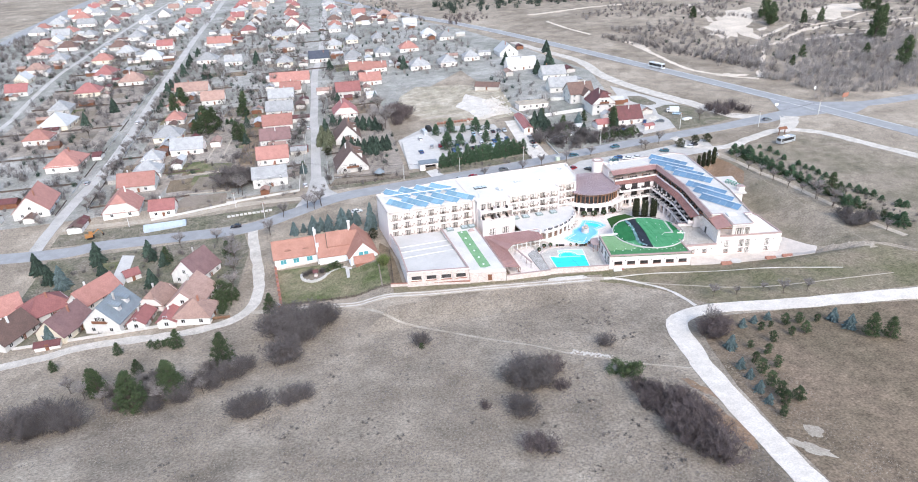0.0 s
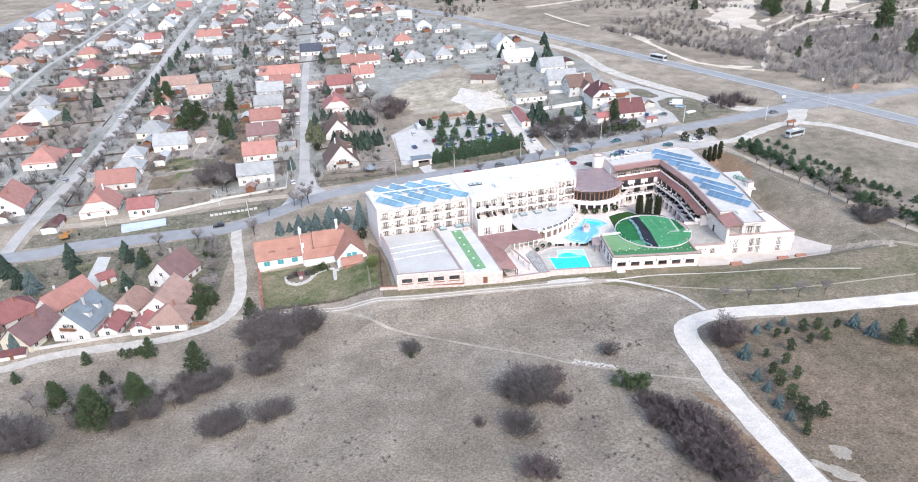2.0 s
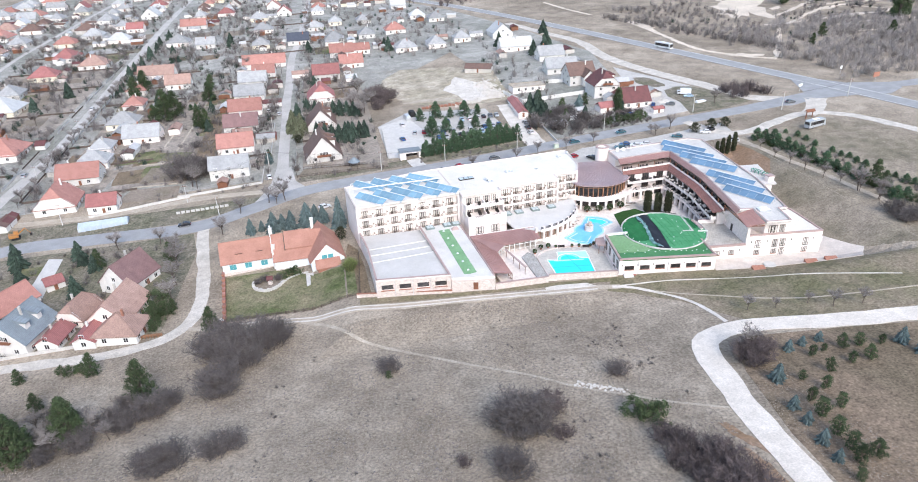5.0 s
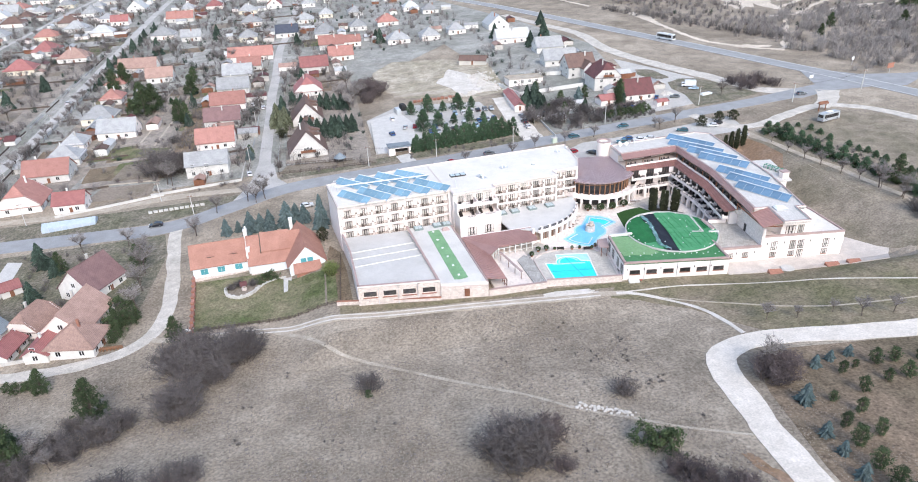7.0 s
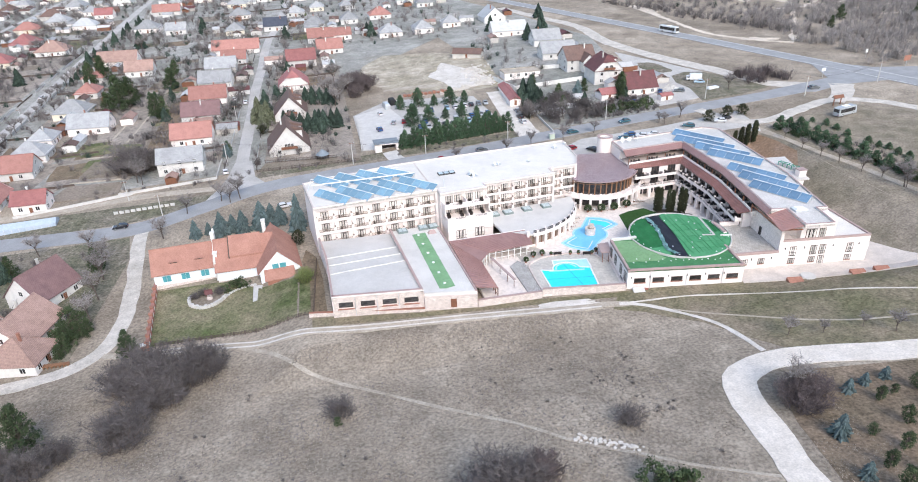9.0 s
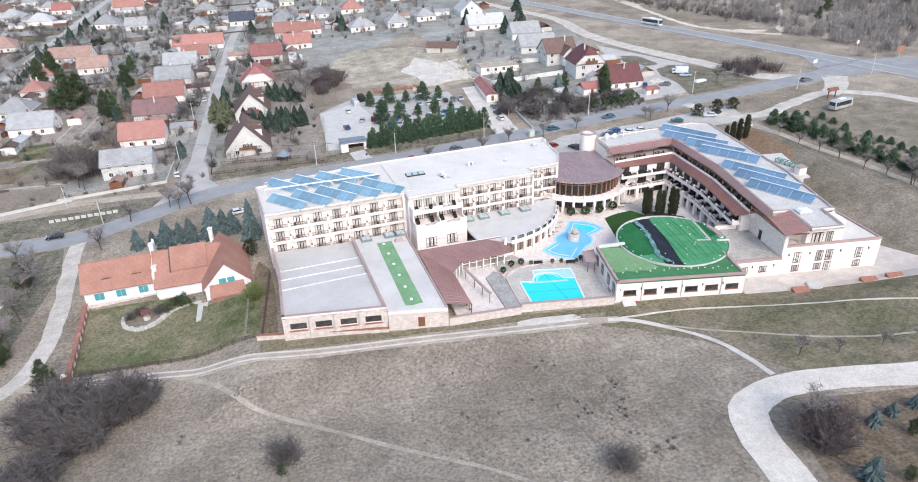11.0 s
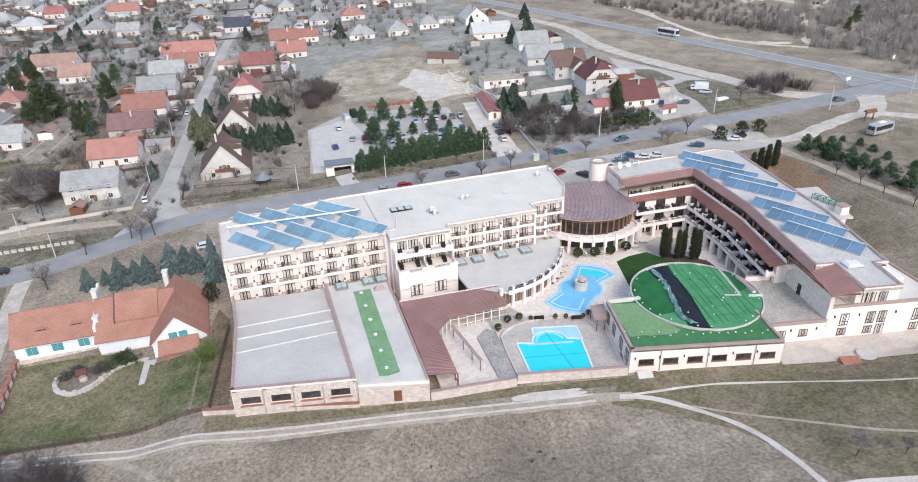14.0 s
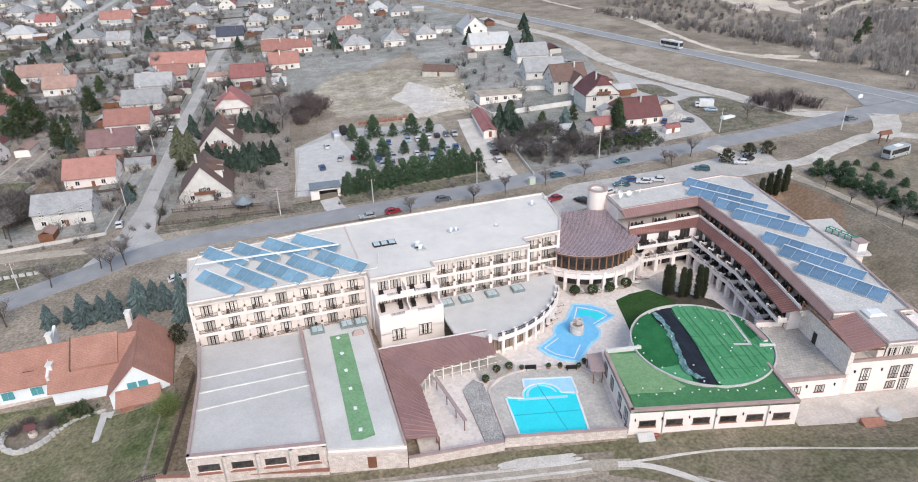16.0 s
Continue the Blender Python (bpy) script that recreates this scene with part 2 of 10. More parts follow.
CURTAIN = mat("grey_curtain", (0.68, 0.64, 0.6), (0.52, 0.48, 0.44), 1.2, 0.9, fine=6, grain=0.3, vary=0.3)
FRAME = mat("dark_window_frame", (0.10, 0.06, 0.045), (0.14, 0.09, 0.07), 1.0, 0.6, fine=8, grain=0.15)
TEALFRAME = mat("greygreen_frame", (0.17, 0.21, 0.2), (0.22, 0.26, 0.25), 1.0, 0.5, fine=8, grain=0.1)
WFRAME = mat("white_window_frame", (0.75, 0.74, 0.72), (0.68, 0.67, 0.65), 1.0, 0.5, fine=8, grain=0.05)
# Paled blue: part of the sky's reflection is put into the base colour.
SOLAR = mat("blue_solar_glass", (0.14, 0.27, 0.37), (0.21, 0.35, 0.44), 0.5, 0.15, fine=3, grain=0.15, bump=0.0, vary=0.18, spec=0.6)
SKYLIGHT = mat("skylight_glass", (0.42, 0.52, 0.54), (0.55, 0.62, 0.62), 1.0, 0.15, fine=3, grain=0.1, bump=0.0, spec=0.6)
SOLARB = mat("deep_blue_solar_glass", (0.095, 0.185, 0.29), (0.15, 0.25, 0.36), 0.5, 0.12, fine=3, grain=0.15, bump=0.0, vary=0.18, spec=0.6)
TURF = mat("green_turf", (0.17, 0.32, 0.165), (0.205, 0.365, 0.2), 0.35, 0.95, fine=3, grain=0.2, space="World")
NETLIGHT = mat("light_green_net", (0.062, 0.27, 0.115), (0.09, 0.31, 0.145), 0.25, 0.75, fine=2.5, grain=0.16, bump=0.25, space="World")
NETDARK = mat("dark_green_net", (0.012, 0.115, 0.035), (0.02, 0.155, 0.05), 0.25, 0.8, fine=2.5, grain=0.18, bump=0.25, space="World")
NETMID = mat("dull_green_net", (0.05, 0.18, 0.07), (0.075, 0.215, 0.09), 0.25, 0.8, fine=2.5, grain=0.2, bump=0.25, space="World")
NETSEAM = mat("net_seam", (0.045, 0.235, 0.095), (0.035, 0.19, 0.075), 0.4, 0.8, fine=3, grain=0.2)
COOLGREEN = mat("green_enamel", (0.05, 0.26, 0.17), (0.07, 0.3, 0.2), 1.0, 0.5, fine=4, grain=0.1)
NETBLACK = mat("black_sheet", (0.008, 0.010, 0.016), (0.02, 0.022, 0.03), 0.5, 0.6, fine=3, grain=0.3)
NETEDGE = mat("teal_net_edge", (0.05, 0.16, 0.13), (0.22, 0.34, 0.37), 0.9, 0.5, fine=3, grain=0.5)
PVC = mat("white_plastic", (0.78, 0.79, 0.78), (0.70, 0.71, 0.70), 0.8, 0.5, fine=5, grain=0.06)
POOLTILE = mat("turquoise_pool_lining", (0.02, 0.66, 0.74), (0.025, 0.70, 0.78), 0.4, 0.3, fine=3, grain=0.06, bump=0.0, space="World")
POOLPALE = mat("pale_pool_lining", (0.42, 0.70, 0.84), (0.36, 0.64, 0.80), 0.5, 0.3, fine=3, grain=0.08, bump=0.0, space="World")
POOLLINE = mat("teal_pool_tiles", (0.02, 0.36, 0.46), (0.03, 0.4, 0.5), 0.5, 0.3, fine=3, grain=0.08, bump=0.0)
POOLBLUE = mat("blue_pool_lining", (0.15, 0.50, 0.78), (0.20, 0.55, 0.80), 0.5, 0.3, fine=3, grain=0.1, bump=0.0, space="World")
ROOFS = {
    # Orange and red are muted: village haze is mixed into both colours.
    "orange": mat("orange_tiles", (0.44, 0.22, 0.185), (0.365, 0.18, 0.15), 0.5, 0.85, fine=4, grain=0.2, bands=("Z", 0.19, 0.22), vary=0.16),
    "red": mat("red_tiles", (0.38, 0.16, 0.15), (0.31, 0.13, 0.122), 0.5, 0.8, fine=4, grain=0.18, bands=("Z", 0.19, 0.22), vary=0.18),
    "maroon": mat("maroon_tiles", (0.16, 0.065, 0.065), (0.125, 0.055, 0.055), 0.5, 0.75, fine=4, grain=0.18, bands=("Z", 0.19, 0.2), vary=0.15),
    "plum": mat("plum_tiles", (0.25, 0.15, 0.145), (0.2, 0.12, 0.118), 0.5, 0.75, fine=4, grain=0.18, bands=("Z", 0.19, 0.2), vary=0.12),
    "brown": mat("brown_tiles", (0.19, 0.12, 0.10), (0.15, 0.10, 0.085), 0.5, 0.8, fine=4, grain=0.2, bands=("Z", 0.19, 0.22), vary=0.15),
    "grey": mat("grey_slates", (0.385, 0.385, 0.385), (0.31, 0.31, 0.312), 0.4, 0.85, fine=3, grain=0.18, bands=("Z", 0.22, 0.15), vary=0.2),
    "blue": mat("bluegrey_slates", (0.23, 0.265, 0.29), (0.19, 0.22, 0.245), 0.4, 0.8, fine=3, grain=0.15, bands=("Z", 0.22, 0.15), vary=0.1),
    "tan": mat("faded_tiles", (0.41, 0.27, 0.225), (0.33, 0.215, 0.178), 0.4, 0.85, fine=3, grain=0.2, bands=("Z", 0.2, 0.2), vary=0.15),
    "dark": mat("dark_slates", (0.07, 0.08, 0.11), (0.09, 0.10, 0.13), 0.4, 0.7, fine=3, grain=0.15, bands=("Z", 0.22, 0.15), vary=0.1),
    "pale": mat("pale_sheet_roof", (0.53, 0.53, 0.53), (0.46, 0.46, 0.46), 0.4, 0.6, fine=3, grain=0.1, bands=("X", 0.4, 0.1), vary=0.1),
}
VILLATILE = mat("orange_clay_tiles", (0.43, 0.225, 0.172), (0.355, 0.18, 0.138), 0.3, 0.85, fine=4, grain=0.18, bands=("Z", 0.19, 0.12))
OLDWHITE = mat("weathered_white_render", (0.7, 0.672, 0.64), (0.6, 0.575, 0.545), 0.5, 0.9, fine=4, grain=0.08, vary=0.12)
WALLS = {"white": OLDWHITE, "yellow": YELLOW, "grey": GREYWALL, "cream": CREAM}
VILLAWALL = mat("pale_blue_render", (0.8, 0.83, 0.85), (0.74, 0.78, 0.81), 0.5, 0.85, fine=4, grain=0.06, bump=0.1)
SHUTTER = mat("turquoise_shutter", (0.085, 0.33, 0.37), (0.11, 0.39, 0.43), 1.0, 0.6, fine=6, grain=0.1, bands=("Z", 0.08, 0.25))
BRICKRED = mat("red_brick", (0.42, 0.20, 0.14), (0.34, 0.16, 0.115), 0.8, 0.85, fine=4, grain=0.2, brick=(0.25, 0.08, 0.8))
BARK = mat("bark", (0.13, 0.10, 0.085), (0.09, 0.07, 0.06), 1.5, 0.95, fine=8, grain=0.3)
TWIG = mat("bare_twigs", (0.19, 0.168, 0.16), (0.135, 0.12, 0.116), 0.6, 0.95, fine=5, grain=0.25, vary=0.22, island=0.25)
TWIGDARK = mat("dark_bare_twigs", (0.145, 0.128, 0.124), (0.1, 0.088, 0.087), 0.6, 0.95, fine=5, grain=0.25, vary=0.2, island=0.25)
TWIGRED = mat("reddish_bare_twigs", (0.145, 0.115, 0.113), (0.1, 0.082, 0.083), 0.6, 0.95, fine=5, grain=0.25, vary=0.2, island=0.25)
TWIGPALE = mat("pale_bare_twigs", (0.29, 0.262, 0.25), (0.21, 0.19, 0.18), 0.6, 0.95, fine=5, grain=0.25, vary=0.2, island=0.25)
SPRUCE = mat("spruce_needles", (0.025, 0.044, 0.032), (0.055, 0.08, 0.062), 0.9, 0.9, fine=5, grain=0.35, vary=0.25, island=0.35)
BLUESPRUCE = mat("blue_spruce_needles", (0.07, 0.105, 0.105), (0.115, 0.15, 0.15), 0.9, 0.9, fine=5, grain=0.3, vary=0.2, island=0.3)
OLIVESPRUCE = mat("olive_spruce_needles", (0.085, 0.095, 0.055), (0.14, 0.145, 0.095), 0.9, 0.9, fine=5, grain=0.35, vary=0.15, island=0.4)
BAMBOO = mat("bamboo_leaves", (0.14, 0.18, 0.06), (0.2, 0.23, 0.09), 0.9, 0.8, fine=5, grain=0.3, island=0.35)
HEDGE = mat("hedge_needles", (0.042, 0.084, 0.044), (0.075, 0.12, 0.066), 0.9, 0.9, fine=5, grain=0.35, vary=0.2, island=0.35)
PINE = mat("pine_needles", (0.04, 0.062, 0.028), (0.068, 0.092, 0.042), 0.9, 0.9, fine=5, grain=0.35, vary=0.25, island=0.35)
SHRUB = mat("green_shrub_leaves", (0.045, 0.07, 0.03), (0.07, 0.092, 0.042), 0.9, 0.9, fine=5, grain=0.3, vary=0.25, island=0.35)
CYPRESS = mat("cypress_leaves", (0.03, 0.038, 0.02), (0.05, 0.05, 0.025), 0.9, 0.95, fine=5, grain=0.3, vary=0.2, island=0.35)
STRAW = mat("straw_tufts", (0.34, 0.29, 0.238), (0.25, 0.212, 0.17), 0.15, 0.95, fine=2, grain=0.3, island=0.3, space="World", spec=0.1)
ORANGEPAINT = mat("orange_machine_paint", (0.42, 0.2, 0.07), (0.35, 0.16, 0.055), 0.8, 0.5, fine=4, grain=0.15)
RUBBER = mat("tyre_rubber", (0.02, 0.02, 0.02), (0.03, 0.03, 0.03), 1, 0.8, fine=6, grain=0.2)
REDLAMP = mat("red_lamp_glass", (0.35, 0.02, 0.02), (0.3, 0.02, 0.02), 1, 0.3, fine=6, grain=0.1)
PAINTS = [mat(f"{n}_car_paint", c, tuple(0.85 * v for v in c), 0.5, 0.25, fine=3, grain=0.05, bump=0, spec=0.6) for n, c in (
    ("white", (0.72, 0.72, 0.73)), ("silver", (0.42, 0.44, 0.46)), ("black", (0.02, 0.02, 0.025)), ("blue", (0.03, 0.09, 0.22)), ("red", (0.33, 0.02, 0.03)),
    ("grey", (0.14, 0.15, 0.16)), ("teal", (0.04, 0.12, 0.15)), ("pale_blue", (0.36, 0.5, 0.62)))]


# ---- building tools ----
class Shape:
    """Corners and faces of one mesh, gathered piece by piece."""

    def __init__(self):
        self.v, self.f = [], []

    def add(self, verts, faces, m=None):
        k = len(self.v)
        self.v += [tuple(m @ Vector(p)) for p in verts] if m else [tuple(p) for p in verts]
        self.f += [tuple(k + i for i in f) for f in faces]
        return self

    def box(self, a, b, m=None):
        (x0, y0, z0), (x1, y1, z1) = a, b
        v = [(x0, y0, z0), (x1, y0, z0), (x1, y1, z0), (x0, y1, z0), (x0, y0, z1), (x1, y0, z1), (x1, y1, z1), (x0, y1, z1)]
        return self.add(v, [(3, 2, 1, 0), (4, 5, 6, 7), (0, 1, 5, 4), (1, 2, 6, 5), (2, 3, 7, 6), (3, 0, 4, 7)], m)

    def prism(self, poly, z0, z1, m=None):
        """poly runs counter-clockwise seen from above; z0 and z1 may be numbers or lists."""
        k = len(poly)
        lo = z0 if isinstance(z0, (list, tuple)) else [z0] * k
        hi = z1 if isinstance(z1, (list, tuple)) else [z1] * k
        v = [(*p, z) for p, z in zip(poly, lo)] + [(*p, z) for p, z in zip(poly, hi)]
        f = [tuple(range(k - 1, -1, -1)), tuple(range(k, 2 * k))] + [(i, (i + 1) % k, k + (i + 1) % k, k + i) for i in range(k)]
        return self.add(v, f, m)

    def wall(self, a, b, w, h):
        """A low wall from a to b on the ground."""
        return self.bar((*a, ground_z(*a) - 0.4), (*b, ground_z(*b) - 0.4), w, h + 0.4)

    def fan(self, poly, z):
        """A level sheet of any outline."""
        bm = bmesh.new()
        face = bm.faces.new([bm.verts.new((*p, z)) for p in poly])
        bmesh.ops.triangulate(bm, faces=[face], ngon_method="EAR_CLIP")
        bm.verts.index_update()
        if sum(f.normal.z * f.calc_area() for f in bm.faces) < 0:
            bmesh.ops.reverse_faces(bm, faces=bm.faces)
        self.add([tuple(v.co) for v in bm.verts], [tuple(v.index for v in f.verts) for f in bm.faces])
        bm.free()
        return self

    def bar(self, a, b, w, h, z0=0.0, z1=None):
        """An upright-sided beam of width w and height h on the line from a to b."""
        a, b = Vector(a), Vector(b)
        d = Vector((b.x - a.x, b.y - a.y, 0))
        s = Vector((-d.y, d.x, 0)).normalized() * w / 2
        up = Vector((0, 0, h))
        v = [a - s, b - s, b + s, a + s]
        return self.add([*v, *[p + up for p in v]], [(3, 2, 1, 0), (4, 5, 6, 7), (0, 1, 5, 4), (1, 2, 6, 5), (2, 3, 7, 6), (3, 0, 4, 7)])

    def tube(self, a, b, r0, r1, n=6):
        a, b = Vector(a), Vector(b)
        q = (b - a).to_track_quat("Z", "Y").to_matrix()
        v = []
        for p, r in ((a, r0), (b, r1)):
            v += [p + q @ Vector((r * math.cos(math.tau * i / n), r * math.sin(math.tau * i / n), 0)) for i in range(n)]
        f = [(i, (i + 1) % n, n + (i + 1) % n, n + i) for i in range(n)] + [tuple(range(n - 1, -1, -1)), tuple(range(n, 2 * n))]
        return self.add(v, f)

    def ring(self, centre, r0, r1, z0, z1, a0=0.0, a1=360.0, n=48):
        """A curved wall between the radii r0 and r1."""
        x, y = centre
        full = a1 - a0 > 359.9
        steps = n if full else n + 1
        v = []
        for i in range(steps):
            a = radians(a0 + (a1 - a0) * i / n)
            c, s = math.cos(a), math.sin(a)
            v += [(x + r0 * c, y + r0 * s, z0), (x + r1 * c, y + r1 * s, z0), (x + r1 * c, y + r1 * s, z1), (x + r0 * c, y + r0 * s, z1)]
        f = []
        for i in range(n):
            p, q = 4 * i, 4 * ((i + 1) % steps)
            f += [(p, q, q + 1, p + 1), (p + 1, q + 1, q + 2, p + 2), (p + 2, q + 2, q + 3, p + 3), (p + 3, q + 3, q, p)]
        if not full:
            e = 4 * n
            f += [(0, 1, 2, 3), (e + 3, e + 2, e + 1, e)]
        return self.add(v, f)

    def mesh(self, name, materials):
        me = bpy.data.meshes.new(name)
        me.from_pydata(self.v, [], self.f)
        for m in materials if isinstance(materials, (list, tuple)) else [materials]:
            me.materials.append(m)
        me.update()
        return me


def thing(name, at, rz=0.0, label="", category="", group="", kind=""):
    ob = new(name)
    ob.empty_display_size = 0.2
    ob.matrix_world = pose(*at, 0, 0, rz)
    SPOT[ob.name] = ob.matrix_world.copy()
    return tagged(ob, label, category, group, kind)


SPOT = {}


def part(name, shape, material, parent, label="", at=None, world=False):
    """Links a shape, or a mesh, as one part of parent. at: its pose in the parent's space; world: the corners are in world space."""
    if isinstance(shape, Shape):
        if world:
            inv = SPOT[parent.name].inverted()
            shape.v = [tuple(inv @ Vector(p)) for p in shape.v]
        shape = shape.mesh(name, material)
    ob = new(name, shape)
    ob.parent = parent
    if at is not None:
        ob.matrix_basis = at
    SPOT[ob.name] = SPOT[parent.name] @ ob.matrix_basis
    return tagged(ob, label)


def solid(name, shape, material, label="", category="", group="", kind=""):
    """One mesh in world space that is a thing, or a piece of the setting, of its own."""
    ob = new(name, shape.mesh(name, material))
    SPOT[ob.name] = Matrix()
    return tagged(ob, label, category, group, kind)


def ground_z(x, y):
    """The lie of the land: a gentle rise to the far side, a hill in the foreground and a levelled building plot."""
    u, w = 2.5 * math.tanh(x / 250), 4 * math.tanh((y - 150) / 400)
    h = math.log1p(math.exp(min((84 - y) / 10, 60)))
    g = math.exp(-((x - 60) / 60) ** 2 - ((y - 100) / 45) ** 2)
    z = -2.138 + 5.449 * u + 2.707 * w + 0.764 * u * u - 0.743 * u * w + 0.596 * w * w + (1.936 - 0.986 * u) * min(h, 12) - 2.492 * g
    d = max(0, -4 - x, x - 136, 92 - y, y - 160)
    k = max(0, min(1, 1 - d / 14))
    k = k * k * (3 - 2 * k)
    return z * (1 - k) + min(-0.15, -0.35 + 0.012 * (x - 60)) * k


def spread(poly, step):
    """The polyline with points about every step metres, rounded at its corners."""
    pts = [Vector(p) for p in poly]
    out = []
    for i in range(len(pts) - 1):
        p0, p1, p2, p3 = pts[max(i - 1, 0)], pts[i], pts[i + 1], pts[min(i + 2, len(pts) - 1)]
        k = max(1, round((p2 - p1).length / step))
        for j in range(k):
            t = j / k
            out.append(0.5 * (2 * p1 + (p2 - p0) * t + (2 * p0 - 5 * p1 + 4 * p2 - p3) * t * t + (3 * p1 - p0 - 3 * p2 + p3) * t ** 3))
    return out + [pts[-1]]


def strip(name, poly, width, material, lift=0.08, step=4.0, ragged=0.0, kind="structure", label="", thick=0.3, curve=True):
    """A road or path draped on the land. width: a number, or one for each end."""
    pts = spread(poly, step) if curve else [Vector(p) for p in poly]
    w0, w1 = width if isinstance(width, tuple) else (width, width)
    s, cross = Shape(), []
    for i, p in enumerate(pts):
        d = (pts[min(i + 1, len(pts) - 1)] - pts[max(i - 1, 0)]).normalized()
        side = Vector((-d.y, d.x))
        w = (w0 + (w1 - w0) * i / max(1, len(pts) - 1)) / 2
        row = []
        for k in (-1, -0.5, 0, 0.5, 1):
            e = p + side * w * k * (1 + (ragged * noise.noise((p.x * 0.21 + 9 * k, p.y * 0.21, 3.1)) if abs(k) == 1 else 0))
            row.append((e.x, e.y, ground_z(e.x, e.y) + lift))
        cross.append(row)
    for row in cross:
        s.v += [(row[0][0], row[0][1], row[0][2] - thick), *row, (row[4][0], row[4][1], row[4][2] - thick)]
    for i in range(len(cross) - 1):
        for k in range(6):
            a = 7 * i + k
            s.f.append((a, a + 1, a + 8, a + 7)[::-1])
    return solid(name, s, material, label, kind=kind)


def patch(name, poly, material, lift=0.05, cell=6.0, kind="structure", label="", thick=0.2):
    """A piece of ground of any outline, draped on the land."""
    bm = bmesh.new()
    bm.faces.new([bm.verts.new((x, y, 0)) for x, y in poly])
    xs, ys = [p[0] for p in poly], [p[1] for p in poly]
    for axis, lo, hi in ((0, min(xs), max(xs)), (1, min(ys), max(ys))):
        k = lo + cell
        while k < hi:
            no = (1, 0, 0) if axis == 0 else (0, 1, 0)
            co = (k, 0, 0) if axis == 0 else (0, k, 0)
            bmesh.ops.bisect_plane(bm, geom=[*bm.verts, *bm.edges, *bm.faces], plane_co=co, plane_no=no)
            k += cell
    bmesh.ops.recalc_face_normals(bm, faces=bm.faces)
    if sum(f.normal.z for f in bm.faces) < 0:
        bmesh.ops.reverse_faces(bm, faces=bm.faces)
    for v in bm.verts:
        v.co.z = ground_z(v.co.x, v.co.y) + lift
    rim = [e for e in bm.edges if e.is_boundary]
    ext = bmesh.ops.extrude_edge_only(bm, edges=rim)
    for v in (g for g in ext["geom"] if isinstance(g, bmesh.types.BMVert)):
        v.co.z -= thick
    me = bpy.data.meshes.new(name)
    bm.to_mesh(me)
    bm.free()
    me.materials.append(material)
    ob = new(name, me)
    SPOT[ob.name] = Matrix()
    return tagged(ob, label, kind=kind)


def blob(x, y, rx, ry, rot=0.0, n=22, rough=0.25, seed=0.0):
    """An uneven closed outline round a place."""
    out = []
    for i in range(n):
        a = math.tau * i / n
        k = 1 + rough * noise.noise((2 * math.cos(a) + seed, 2 * math.sin(a), seed * 0.7 + 1.3))
        px, py = rx * k * math.cos(a), ry * k * math.sin(a)
        c, s = math.cos(radians(rot)), math.sin(radians(rot))
        out.append((x + px * c - py * s, y + px * s + py * c))
    return out


# ---- ground, roads, paths ----
def ground_sheet():
    def marks(lo, hi, a, b, fine):
        out, k = [], a
        while k < b:
            out.append(k)
            k += fine
        out.append(b)
        for edge, end, sign in ((a, lo, -1), (b, hi, 1)):
            g, p = fine, edge
            while (end - p) * sign > 0:
                g *= 1.12
                p += sign * g
                out.append(p)
        return sorted(out)

    xs, ys = marks(-3500, 3500, -160, 240, 3.0), marks(-900, 4200, -60, 300, 3.0)
    s = Shape()
    for y in ys:
        for x in xs:
            s.v.append((x, y, ground_z(x, y)))
    w = len(xs)
    s.f = [(j * w + i, j * w + i + 1, (j + 1) * w + i + 1, (j + 1) * w + i) for j in range(len(ys) - 1) for i in range(w - 1)]
    return solid("ground", s, MEADOW, "dry brown winter grassland", kind="structure")


ground_sheet()
MAIN = [(-330, 196), (-240, 184), (-136, 170), (-111, 171.5), (-83, 170), (-56, 169), (-38, 177), (-20, 186), (0, 188.5), (24, 189.5), (56, 191.5), (80, 194), (110, 197), (145, 199.5), (184, 203), (205, 207), (225, 212)]
HIGHWAY = [(-60, 960), (50, 663), (107, 536), (138.5, 459), (186, 328), (215, 243), (225, 212), (237, 170), (255, 105), (285, 0)]
strip("road", MAIN, 8.2, ASPHALT, 0.12, label="grey asphalt road behind the hotel")
strip("road", HIGHWAY, 9.5, ASPHALT, 0.16, label="grey asphalt highway")
strip("road", [(222, 212), (250, 207), (285, 208), (420, 215)], 8.0, ASPHALT, 0.14, label="grey asphalt side road")
for off in (-4.1, 4.1):
    strip("road_marking", [(p[0] + off * 0.93, p[1] + off * 0.36) for p in HIGHWAY[1:8]], 0.22, WHITE, 0.21, thick=0.03, label="white edge line of the highway")
GR = "pale gravel road"
strip("road", [(128, 440), (140, 400), (153, 358), (153, 315), (162, 274), (174, 240), (180, 217), (196, 205)], (6, 8), LANE, 0.09, ragged=0.3, label=GR)
patch("pavement", [(118, 186), (152, 190), (150, 176), (146.5, 171.5), (136, 168.5), (128, 172), (104, 174), (80, 170), (76, 178), (90, 186)], LOT, 0.09, 6, label="grey gravel parking strip behind the hotel")
strip("road", [(140, 197), (146, 180), (158, 177), (170, 182), (190, 187), (203, 177), (210, 160), (225, 120), (250, 60)], 4.8, LANE, 0.13, ragged=0.3, step=2.5, label=GR)
strip("road", [(188, 185), (197, 192), (205, 203)], (6, 9), LANE, 0.12, ragged=0.2, label=GR)
